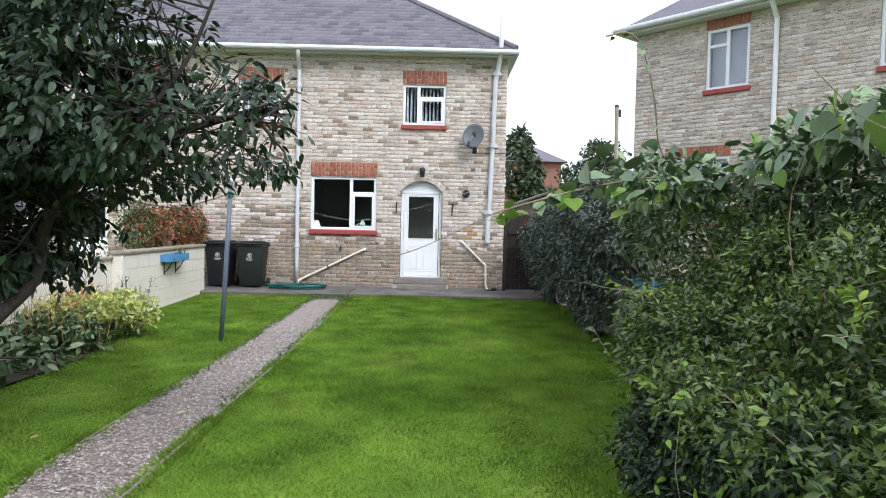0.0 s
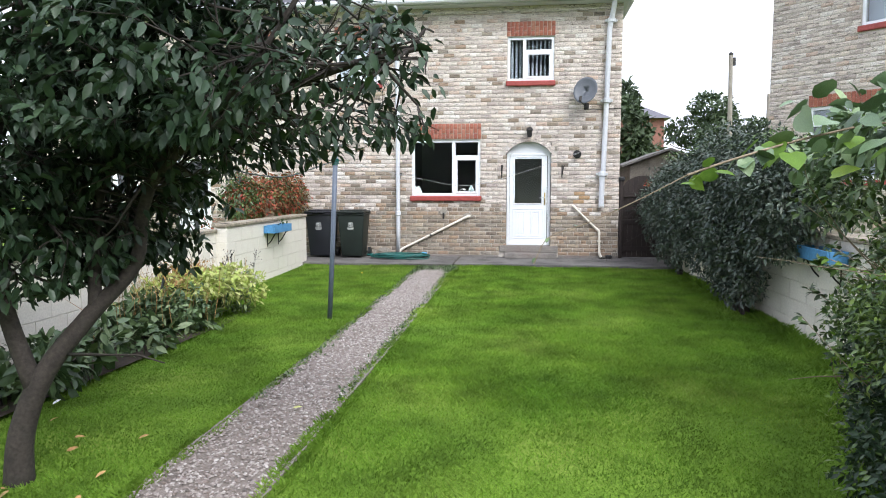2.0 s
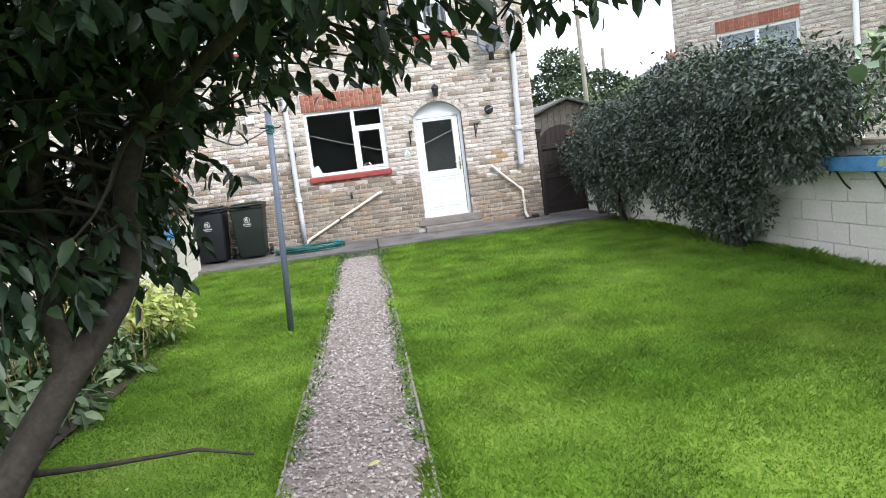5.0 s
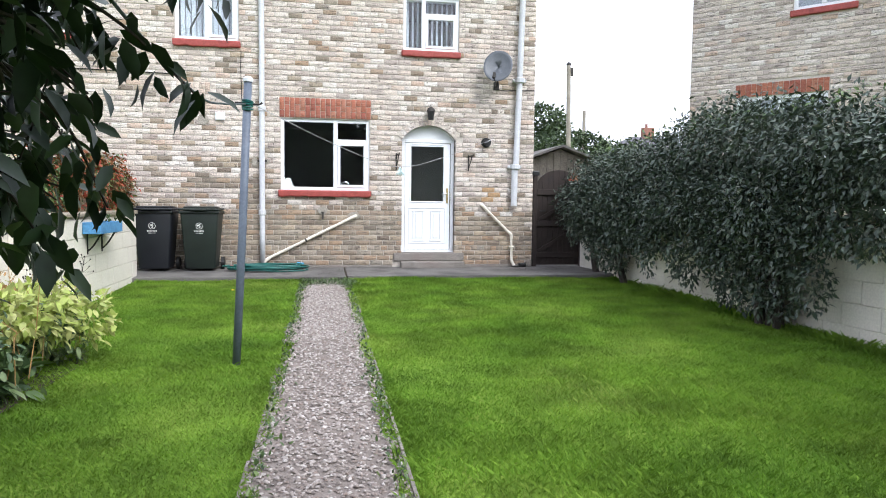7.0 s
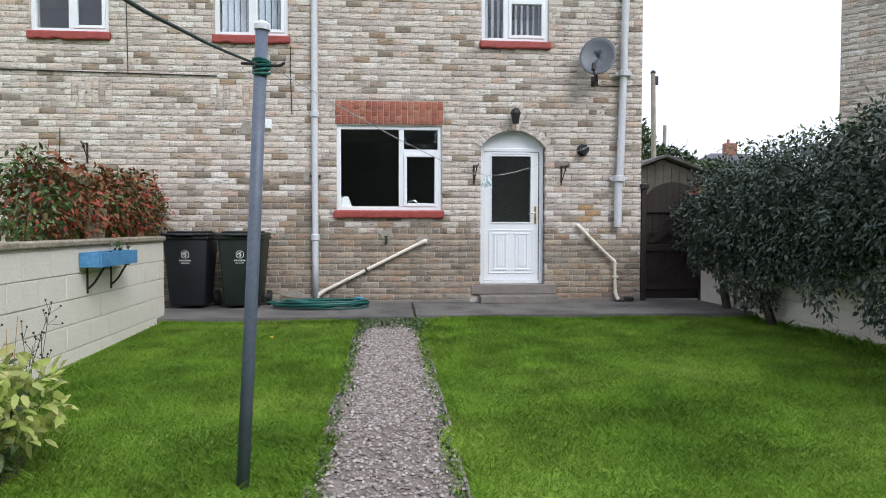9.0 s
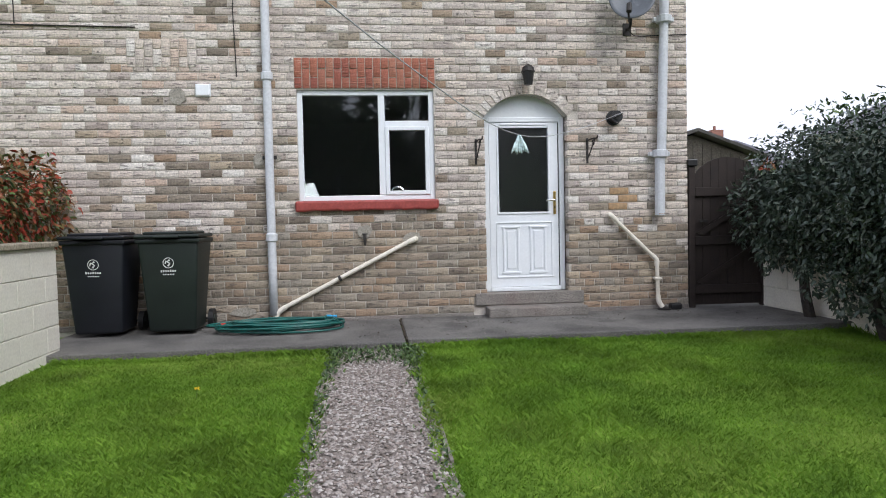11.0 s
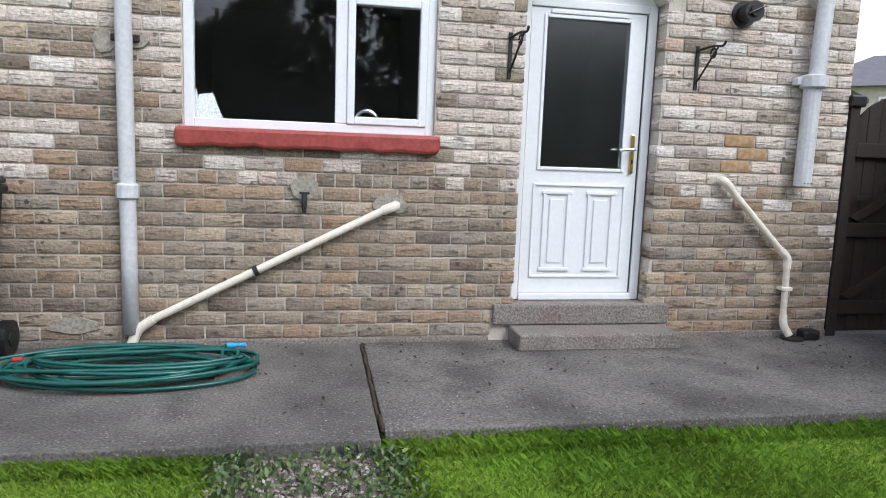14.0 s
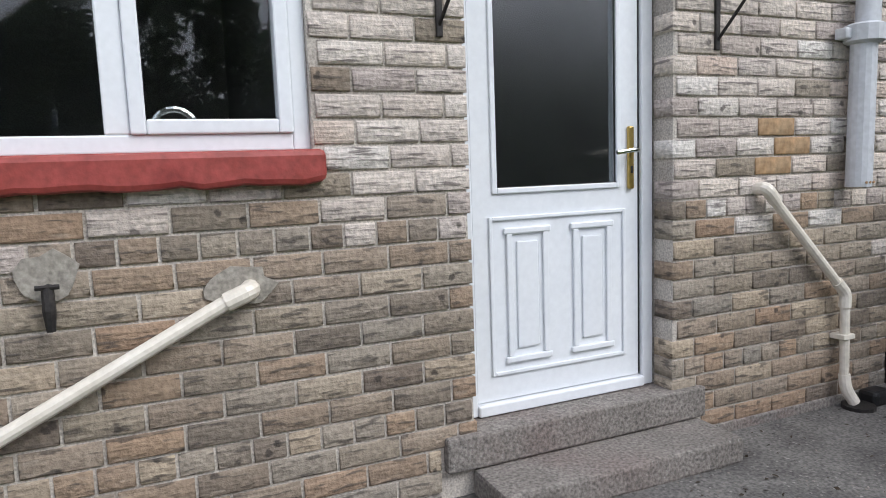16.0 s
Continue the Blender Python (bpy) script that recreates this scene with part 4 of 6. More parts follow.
# papers and a tap behind the kitchen glass
pp = thing("paper_sheet", (-2.88, HY + 0.13, 1.335), "folded white paper standing behind the window", "paper")
part("sheet", prism(bmesh.new(), [(-0.08, 0), (0.10, 0), (0.07, 0.06), (0.03, 0.17), (-0.05, 0.16)], 0, 0.004), PAPER, pp)
part("flap", prism(bmesh.new(), [(-0.085, 0), (-0.04, 0), (-0.06, 0.19), (-0.085, 0.17)], -0.012, -0.008), PAPER, pp)
kt = thing("kitchen_tap", (-1.93, HY + 0.25, 1.25), "curved chrome kitchen tap behind the glass", "tap")
part("spout", tubed([(0.07 * math.cos(a), 0, 0.13 + 0.07 * math.sin(a)) for a in (math.pi * i / 10 for i in range(11))] + [(-0.07, 0, 0.0)], 0.011, 8), CHROME, kt)
part("body", tubed([(-0.07, 0, -0.05), (-0.07, 0, 0.06)], 0.02, 10), CHROME, kt)
tagged(part("windowsill_shelf", boxed(-3.0, -1.53, HY + 0.11, HY + 0.40, 1.20, 1.24, bevel=0.005), UPVC), "white inner window board", "shelf")

# ---- wheeled bins ----


def wheelie_bin(x, y, material, label):
    b = thing("wheelie_bin", (x, y, 0), label, "bin", "wheelie bins by the wall")
    bm = bmesh.new()
    lo = [(-0.22, 0.02), (0.22, 0.02), (0.22, 0.44), (-0.22, 0.44)]
    hi = [(-0.285, -0.06), (0.285, -0.06), (0.285, 0.52), (-0.285, 0.52)]
    a, c = [bm.verts.new((p, q, 0.035)) for p, q in lo], [bm.verts.new((p, q, 0.94)) for p, q in hi]
    for i in range(4):
        bm.faces.new((a[i], a[(i + 1) % 4], c[(i + 1) % 4], c[i]))
    bm.faces.new(a[::-1])
    bm.faces.new(c)
    bmesh.ops.bevel(bm, geom=bm.edges[:], offset=0.03, segments=3, affect="EDGES", profile=0.5)
    part("body", bm, material, b, smooth=True)
    part("rim", boxed(-0.30, 0.30, -0.075, 0.53, 0.90, 0.945, bevel=0.015), material, b)
    bm = boxed(-0.305, 0.305, -0.095, 0.50, 0.95, 0.985, bevel=0.016)
    box(bm, -0.24, 0.24, -0.03, 0.44, 0.98, 1.012, 0.02)
    box(bm, -0.12, 0.12, -0.125, -0.08, 0.95, 0.975, 0.01)
    part("lid", bm, material, b)
    part("hinge_bar", tubed([(-0.26, 0.56, 0.97), (0.26, 0.56, 0.97)], 0.018, 10), material, b)
    for s in (-1, 1):
        part("hinge_lug", boxed(s * 0.2 - 0.03, s * 0.2 + 0.03, 0.49, 0.58, 0.93, 0.985, bevel=0.01), material, b)
        w = part("wheel", tubed([(s * 0.255, 0.46, 0.10), (s * 0.305, 0.46, 0.10)], 0.10, 20), BLACKP, b, "black rubber wheel")
        part("hub", tubed([(s * 0.29, 0.46, 0.10), (s * 0.312, 0.46, 0.10)], 0.045, 14), material, w)
    part("axle", tubed([(-0.26, 0.46, 0.10), (0.26, 0.46, 0.10)], 0.012, 8), IRON, b)
    slope = -0.08 / 0.905
    bm = bmesh.new()
    r = 0.052
    ring = [[bm.verts.new((q * math.cos(t), slope * (q * math.sin(t)), q * math.sin(t))) for t in (2 * math.pi * i / 24 for i in range(24))] for q in (r, r * 0.86)]
    for i in range(24):
        bm.faces.new((ring[0][i], ring[0][(i + 1) % 24], ring[1][(i + 1) % 24], ring[1][i]))
    tube(bm, [(0.012, 0, 0.028), (-0.012, 0, 0.012), (0.012, 0, -0.004), (-0.004, 0, -0.03)], 0.009, 6)
    tube(bm, [(-0.03, 0, -0.01), (-0.02, 0, 0.022)], 0.006, 6)
    for k, (w, h) in enumerate(((0.075, 0.02), (0.055, 0.011))):
        z = -0.078 - 0.033 * k
        n = 7
        for i in range(n):
            xa = -w + 2 * w * i / n
            box(bm, xa, xa + 2 * w / n * 0.62, slope * z - 0.001, slope * z + 0.001, z - h / 2, z + h / 2 * random.uniform(0.7, 1.2))
    bmesh.ops.translate(bm, verts=bm.verts, vec=(0, 0.02 + slope * 0.675 - 0.006, 0.71))
    part("emblem", bm, PRINT, b, "round pale emblem over unreadable lettering")
    return b


wheelie_bin(-4.88, 15.38, BINBLUE, "dark navy wheelie bin with pale round emblem on the slab")
wheelie_bin(-4.19, 15.38, BINGREEN, "dark green wheelie bin with pale round emblem on the slab")

# ---- hose ----
hose = thing("garden_hose", (-3.19, 15.45, 0.012), "loosely coiled green garden hose on the slab", "hose")
pts, r = [], random.Random(5)
loops, per = 13, 26
for i in range(loops * per):
    a = 2 * math.pi * i / per
    k = i // per
    ex, ey = 0.62 - 0.055 * (k % 5) + 0.04 * math.sin(i * 0.31), 0.28 - 0.036 * ((k * 3) % 6) + 0.02 * math.sin(i * 0.23)
    pts.append((ex * math.cos(a) + 0.05 * math.sin(k * 2.1), ey * math.sin(a) + 0.05 * math.sin(k * 1.3 + a), 0.006 + 0.0085 * ((k * 5) % 9) + 0.02 * (0.5 + 0.5 * math.sin(a * 2 + k))))
pts += [(0.46, 0.12, 0.10), (0.47, 0.15, 0.095)]
part("tubing", tubed(pts, 0.0105, 6), HOSE, hose, smooth=True)
part("connector", tubed([(0.47, 0.15, 0.095), (0.51, 0.17, 0.09), (0.52, 0.172, 0.09), (0.57, 0.19, 0.086)], [0.016, 0.016, 0.011, 0.015], 10), CYAN, hose, "bright blue plastic tap connector")
part("connector", tubed([(-0.52, 0.07, 0.06), (-0.57, 0.075, 0.058)], 0.013, 8), PETAL, hose, "small red end fitting")

# ---- clothes pole and line ----
pole = thing("clothes_pole", (-2.93, 9.56, -0.14), "blue-grey painted steel clothes-line pole leaning in the lawn", "pole")
part("shaft", tubed([(-0.01, 0, -0.05), (0.04, 0.03, 1.0), (0.085, 0.06, 2.13)], 0.030, 16), STEEL, pole, smooth=True)
part("cap", tubed([(0.086, 0.06, 2.125), (0.087, 0.06, 2.15), (0.087, 0.06, 2.165)], [0.037, 0.037, 0.02], 16), GUTTER, pole, "pale metal cap")
part("hook", tubed(smooth_path([(-0.01, 0.055, 1.97), (0.08, 0.05, 1.965), (0.16, 0.05, 1.96), (0.19, 0.05, 1.975)], 4), 0.007, 6), IRON, pole)
bm = bmesh.new()
for k in range(5):
    tube(bm, [(0.082 + 0.037 * math.cos(a), 0.057 + 0.037 * math.sin(a), 1.925 + 0.014 * k + 0.008 * math.sin(a + k)) for a in (2 * math.pi * i / 14 for i in range(15))], 0.007, 6)
part("rope_lashing", bm, HOSE, pole, "green cord knotted round the pole")
cl = thing("washing_line", (0, 0, 0), "sagging grey washing line from pole to house wall", "line")
part("cord", tubed(smooth_path([(-2.85, 9.62, 1.84), (-2.1, 11.1, 1.63), (-1.41, 12.32, 1.525), (-0.5, 14.1, 1.80), (0.62, 15.97, 2.24)], 6), 0.0028, 5), LINE, cl)
rope = thing("rope", (0, 0, 0), "dark rope strung from the pole to the plum tree", "rope")
part("cord", tubed(smooth_path([(-2.86, 9.6, 1.82), (-2.88, 8.6, 1.68), (-2.88, 7.7, 1.60), (-2.9, 6.3, 1.70), (-2.95, 5.1, 1.98), (-2.9, 4.6, 2.2)], 6), 0.006, 6), ROPE, rope)
rag = thing("cleaning_rag", (-1.41, 12.32, 1.525), "pale ragged cloth tied on the washing line", "cloth")
bm = bmesh.new()
for i in range(9):
    x = (i - 4) * 0.013
    tube(bm, smooth_path([(x * 0.2, 0, 0.0), (x * 0.8, random.uniform(-0.02, 0.02), -0.06), (x * 1.5, random.uniform(-0.02, 0.02), -0.115 - random.uniform(0, 0.03))], 4), [0.004] * 4 + [0.009] * 4 + [0.004], 6)
bmesh.ops.scale(bm, vec=(0.62, 0.62, 0.75), verts=bm.verts)
part("tassel", bm, RAG, rag, smooth=True)

# ---- garden walls ----


def block_wall(name, p0, p1, top, label, face=1, thick=0.2, course=0.215, length=0.45):
    """A painted block wall from p0 to p1, its blocks parts of their own. face: +1 shows its face to the left of the way."""
    p0, p1 = Vector((*p0, 0)), Vector((*p1, 0))
    d = p1 - p0
    n = d.length
    w = thing(name, (p0.x, p0.y, 0), label, "wall", kind="structure", turn=math.degrees(math.atan2(d.y, d.x)))
    yo = (0.012, thick) if face < 0 else (-thick, -0.012)
    part("core", boxed(0, n, yo[0], yo[1], -0.3, top - 0.004), CREAM, w)
    z, k, made = -0.2, 0, {}
    while z < top - 0.05:
        h = min(course, top - z)
        x = -length / 2 if k % 2 else 0.0
        while x < n - 0.03:
            a, b = max(x, 0), min(x + length, n)
            key = (round(b - a, 3), round(h, 3))
            if key not in made:
                bm = boxed(0, b - a - 0.006, -0.004, 0.03, 0, h - 0.006, bevel=0.005)
                if face > 0:
                    bmesh.ops.scale(bm, vec=(1, -1, 1), verts=bm.verts)
                    bmesh.ops.reverse_faces(bm, faces=bm.faces[:])
                made[key] = bpy.data.meshes.new("block")
                bm.to_mesh(made[key])
                bm.free()
                made[key].materials.append(CREAM)
            o = new("block", made[key])
            o.parent = w
            o.location = (a + 0.003, random.uniform(-0.002, 0.002), z + 0.003)
            x += length
        z += course
        k += 1
    bm = bmesh.new()
    x = 0.0
    while x < n:
        q = min(x + 0.6, n)
        box(bm, x + 0.004, q - 0.004, yo[0] - 0.045, yo[1] + 0.045, top, top + 0.05, 0.012)
        x = q
    part("coping", bm, COPING, w, "mossy concrete coping")
    return w


block_wall("wall_west", (-4.97, 14.78), (-4.97, 11.12), 0.90, "cream painted block garden wall with stone coping")
block_wall("wall_west_return", (-4.97, 11.12), (-5.14, 11.12), 0.90, "cream painted end pier of the garden wall")
block_wall("wall_west_near", (-5.14, 11.12), (-5.14, -4.0), 0.82, "cream painted block garden wall behind the border")
block_wall("wall_east", (2.62, 7.0), (2.26, 15.98), 0.98, "cream painted block garden wall under the hedge")
block_wall("wall_east_near", (2.9, -4.0), (2.62, 7.0), 0.98, "cream painted block wall behind the shrubs")
block_wall("wall_south", (-5.14, -4.0), (2.9, -4.0), 1.2, "plain cream block wall closing the garden")


def planter(at, turn, group="blue wall planters"):
    p = thing("wall_planter", at, "blue painted wooden trough on black brackets on the wall", "planter", group, turn=turn)
    bm = boxed(-0.42, 0.42, -0.20, -0.18, -0.10, 0.03, bevel=0.004)
    part("front_board", bm, BLUE, p)
    part("back_board", boxed(-0.42, 0.42, -0.02, -0.005, -0.10, 0.03, bevel=0.004), BLUE, p)
    part("base_board", boxed(-0.42, 0.42, -0.179, -0.021, -0.10, -0.08, bevel=0.004), BLUE, p)
    for s in (-1, 1):
        part("end_board", boxed(s * 0.41 - 0.01, s * 0.41 + 0.01, -0.179, -0.021, -0.079, 0.03, bevel=0.004), BLUE, p)
        bm = boxed(s * 0.26 - 0.012, s * 0.26 + 0.012, -0.012, 0.0, -0.34, -0.10, bevel=0.003)
        box(bm, s * 0.26 - 0.012, s * 0.26 + 0.012, -0.18, -0.012, -0.112, -0.101, 0.003)
        tube(bm, smooth_path([(s * 0.26, -0.01, -0.30), (s * 0.26, -0.07, -0.24), (s * 0.26, -0.15, -0.11)], 4), 0.010, 6)
        part("bracket", bm, IRON, p)
    part("soil", boxed(-0.40, 0.40, -0.175, -0.025, -0.075, 0.0), SOIL, p)
    at_l = np.column_stack((RNG.uniform(0.12, 0.36, 26), RNG.uniform(-0.16, -0.04, 26), RNG.uniform(0.0, 0.09, 26)))
    sprig = part("sprig", leaves("sprig", at_l, RNG.normal(0, 1, (26, 3)) + (0, 0, 0.7), 0.05, 0.1), SHRUB, p)
    tagged(sprig, kind="stuff")
    return p


planter((-4.965, 12.95, 0.81), 90)
planter((2.545, 8.72, 0.86), -90 - 2.3)

# ---- gate ----
gate = thing("garden_gate", (1.40, 16.03, 0), "dark brown arched timber gate, closed", "gate")
n = 8
for i in range(n):
    x0, x1 = 0.05 + 0.80 * i / n, 0.05 + 0.80 * (i + 1) / n
    ztop = lambda x: 1.38 + math.sqrt(max(0, 0.43 ** 2 - (x - 0.45) ** 2)) * 0.80
    out = [(x0 + 0.002, 0.03), (x1 - 0.002, 0.03), (x1 - 0.002, ztop(x1 - 0.002)), ((x0 + x1) / 2, ztop((x0 + x1) / 2)), (x0 + 0.002, ztop(x0 + 0.002))]
    part("board", prism(bmesh.new(), out, random.uniform(-0.003, 0.003), 0.022), GATE, gate)
for z in (0.16, 0.72, 1.28):
    part("ledge", boxed(0.05, 0.85, -0.03, -0.005, z, z + 0.10, bevel=0.005), GATE, gate)
bm = prism(bmesh.new(), [(0.07, 0.30), (0.14, 0.27), (0.82, 0.68), (0.77, 0.72)], -0.026, -0.006)
part("brace", bm, GATE, gate)
bm = prism(bmesh.new(), [(0.07, 0.86), (0.14, 0.83), (0.82, 1.24), (0.77, 1.28)], -0.026, -0.006)
part("brace", bm, GATE, gate)
part("latch", boxed(0.09, 0.2, -0.04, -0.028, 0.98, 1.01, bevel=0.003), IRON, gate)
for x in (-0.03, 0.86):
    part("post", boxed(x, x + 0.075, -0.04, 0.06, 0.0, 1.62 if x < 0 else 1.4, bevel=0.008), GATE, gate)
part("post_cap", boxed(-0.05, 0.07, -0.06, 0.08, 1.62, 1.70, bevel=0.012), BLACKP, gate)

# ---- shed behind the gate ----
shed = thing("garden_shed", (2.95, 20.5, 0), "weathered timber shed with grey felt gable roof", "shed")
bm = prism(bmesh.new(), [(-0.95, 0), (0.95, 0), (0.95, 2.02), (0, 2.36), (-0.95, 2.02)], -1.4, 1.4)
part("body", bm, WOODGREY, shed)
for i in range(12):
    part("plank", boxed(-0.95 + i * 0.158, -0.80 + i * 0.158, -1.425, -1.402, 0.02, 2.0 + 0.3 * (1 - abs(-0.95 + 0.079 + i * 0.158) / 0.95), bevel=0.004), WOODGREY, shed)
for s in (-1, 1):
    bm = prism(bmesh.new(), [(0, 2.40), (0, 2.45), (s * 1.15, 2.03), (s * 1.15, 1.98)], -1.6, 1.6)
    bmesh.ops.recalc_face_normals(bm, faces=bm.faces[:])
    part("roof_panel", bm, FELT, shed)

# ---- neighbouring house across the gate ----
nb_turn = math.degrees(math.atan2(-0.76, 0.65))
nb = thing("house", (4.17, 15.75, 0), "buff brick neighbouring house standing at an angle", "house", turn=nb_turn)
NBH = [(1.64, 2.52, 4.30, 5.50), (4.75, 6.0, 4.30, 5.50), (0.8, 2.2, 1.62, 2.97)]
part("wall", slab_with_holes(0, 9, -0.1, 5.75, 0.008, 0.28, NBH), MORTAR, nb)
bm = boxed(0, 0.27, 0.281, 7.0, -0.1, 5.75)
box(bm, 0.271, 9, 6.7, 7.0, -0.1, 5.75)
box(bm, 8.7, 9, 0.281, 6.7, -0.1, 5.75)
box(bm, 0.271, 8.7, 2.0, 2.1, 0, 5.75)
part("side_wall", bm, MORTAR, nb)
nb_bricks = courses(0, 9, 0.0, 5.74, [rect_hole(*h) for h in NBH] + [rect_hole(h[0] - 0.02, h[1] + 0.02, h[3], h[3] + 0.22) for h in NBH] + [rect_hole(h[0] - 0.03, h[1] + 0.03, h[2] - 0.1, h[2]) for h in NBH], seed=9)
ob = part("bricks", brick_mesh("bricks", nb_bricks, 0.0, 8), BUFF, nb)
tagged(ob, "rough-faced buff bricks", kind="stuff")
for h in NBH:
    k = int((h[1] - h[0]) / 0.08)
    w = (h[1] - h[0] + 0.03) / k
    lin = part("lintel", boxed(h[0] - 0.015, h[1] + 0.015, 0.004, 0.05, h[3] + 0.002, h[3] + 0.218), MORTAR, nb, "red soldier-brick lintel")
    for i in range(k):
        part("brick", boxed(h[0] - 0.015 + i * w + 0.004, h[0] - 0.015 + (i + 1) * w - 0.004, -0.004, 0.03, h[3] + 0.006, h[3] + 0.215), RED, lin)
    part("sill", boxed(h[0] - 0.04, h[1] + 0.04, -0.05, 0.05, h[2] - 0.1, h[2], bevel=0.015), SILLRED, nb)
    wn_ = part("window", boxed(h[0], h[0] + 0.06, 0.03, 0.1, h[2], h[3], bevel=0.005), UPVC, nb, "white plastic window")
    bm = bmesh.new()
    m = (h[0] + h[1]) / 2
    box(bm, h[1] - 0.06, h[1], 0.03, 0.1, h[2], h[3], 0.005)
    box(bm, h[0] + 0.06, h[1] - 0.06, 0.031, 0.1, h[2], h[2] + 0.06, 0.005)
    box(bm, h[0] + 0.06, h[1] - 0.06, 0.031, 0.1, h[3] - 0.06, h[3], 0.005)
    box(bm, m - 0.035, m + 0.035, 0.02, 0.1, h[2] + 0.06, h[3] - 0.06, 0.005)
    box(bm, h[0] + 0.06, m - 0.035, 0.021, 0.1, h[3] - 0.36, h[3] - 0.30, 0.005)
    part("frame", bm, UPVC, wn_)
    part("pane", boxed(h[0] + 0.05, h[1] - 0.05, 0.06, 0.066, h[2] + 0.05, h[3] - 0.05), GLASS, wn_).visible_shadow = False
    part("net_curtain", boxed(h[0] + 0.03, h[1] - 0.03, 0.2, 0.204, h[2] + 0.04, h[3] - 0.05), BLIND, wn_)
bm = bmesh.new()
v = [bm.verts.new(p) for p in ((-0.3, -0.32, 5.82), (9.3, -0.32, 5.82), (9.3, 7.3, 5.82), (-0.3, 7.3, 5.82), (3.5, 3.5, 8.55), (5.5, 3.5, 8.55))]
for f in ((0, 1, 5, 4), (1, 2, 5), (2, 3, 4, 5), (3, 0, 4), (0, 3, 2, 1)):
    bm.faces.new([v[i] for i in f])
part("roof", bm, SLATE, nb)
bm = tubed([(-0.35, -0.36, 5.80), (9.3, -0.36, 5.80)], 0.06, 12)
tube(bm, [(-0.35, -0.36, 5.80), (-0.35, 7.3, 5.80)], 0.06, 12)
part("gutter", bm, GUTTER, nb)
part("soffit", boxed(-0.28, 9.28, -0.29, 0.0, 5.70, 5.79, bevel=0.01), GUTTER, nb)
part("downpipe", tubed([(3.05, -0.34, 5.75), (3.05, -0.06, 5.45), (3.05, -0.05, 0.1)], 0.045, 10), UPVC, nb)

# ---- distance ----
tp = thing("telegraph_pole", (8.1, 32.7, -0.1), "tall weathered timber telegraph pole", "pole")
part("shaft", tubed([(0, 0, 0), (0.02, 0, 3.5), (-0.05, 0, 7.2)], [0.115, 0.10, 0.085], 12), TIMBER, tp)
part("cap", tubed([(-0.05, 0, 7.2), (-0.05, 0, 7.27), (-0.05, 0, 7.33)], [0.10, 0.10, 0.03], 12), IRON, tp)
part("step_bracket", boxed(0.03, 0.16, -0.04, 0.04, 6.75, 7.1, bevel=0.02), IRON, tp)
tp = thing("telegraph_pole", (14.0, 46, -0.1), "thin distant timber telegraph pole", "pole")
part("shaft", tubed([(0, 0, 0), (0, 0, 7.2)], [0.13, 0.10], 10), TIMBER, tp)


def far_house(x, y, w, d, eave, ridge, material, label, turn=0.0, chimney=True):
    h = thing("house", (x, y, -0.1), label, "house", turn=turn)
    part("wall", boxed(0, w, 0, d, 0, eave), material, h)
    bm = bmesh.new()
    o = 0.4
    v = [bm.verts.new(p) for p in ((-o, -o, eave), (w + o, -o, eave), (w + o, d + o, eave), (-o, d + o, eave), (w * 0.35, d / 2, ridge), (w * 0.65, d / 2, ridge))]
    for f in ((0, 1, 5, 4), (1, 2, 5), (2, 3, 4, 5), (3, 0, 4), (0, 3, 2, 1)):
        bm.faces.new([v[i] for i in f])
    part("roof", bm, SLATE, h)
    for i in range(max(1, int(w / 2.6))):
        for z in (1.0, eave - 1.75):
            xa = 0.8 + i * 2.6
            if xa + 1.0 < w:
                q = part("window", boxed(xa, xa + 0.95, -0.05, 0.0, z, z + 1.25, bevel=0.01), UPVC, h, "white framed window")
                part("pane", boxed(xa + 0.09, xa + 0.45, -0.056, -0.051, z + 0.1, z + 1.15), BINBLUE, q)
                part("pane", boxed(xa + 0.53, xa + 0.86, -0.056, -0.051, z + 0.1, z + 1.15), BINBLUE, q)
    if chimney:
        c = part("chimney", boxed(w * 0.45, w * 0.45 + 1.1, d / 2 - 0.3, d / 2 + 0.3, ridge - 0.8, ridge + 0.9, bevel=0.02), FARRED, h)
        part("pot", tubed([(w * 0.45 + 0.4, d / 2, ridge + 0.9), (w * 0.45 + 0.4, d / 2, ridge + 1.25)], 0.12, 10), FARRED, c)
    return h


far_house(2.85, 46, 5.0, 8, 5.8, 7.4, FARRED, "distant red brick house with slate hipped roof", chimney=False)
far_house(21.8, 43.2, 9, 8, 5.4, 7.4, RENDER, "distant pale house with grey hipped roof", -40)
far_house(22.3, 62, 12, 8, 5.0, 7.8, RENDER, "distant pale house with chimneys")

# ---- foliage makers ----


def blob_points(n, centre, radii, rng, shell=0.55):
    """Points in an uneven ellipsoid, most of them near its skin, with their outward headings."""
    d = rng.normal(0, 1, (n, 3))
    d /= np.linalg.norm(d, axis=1, keepdims=True)
    r = shell + (1 - shell) * rng.random(n) ** 0.6
    bump = np.array([0.82 + 0.36 * noise.noise(Vector(q) * 2.3 + Vector(centre) * 1.7) for q in d])
    return np.asarray(centre) + d * np.asarray(radii) * (r * bump)[:, None], d


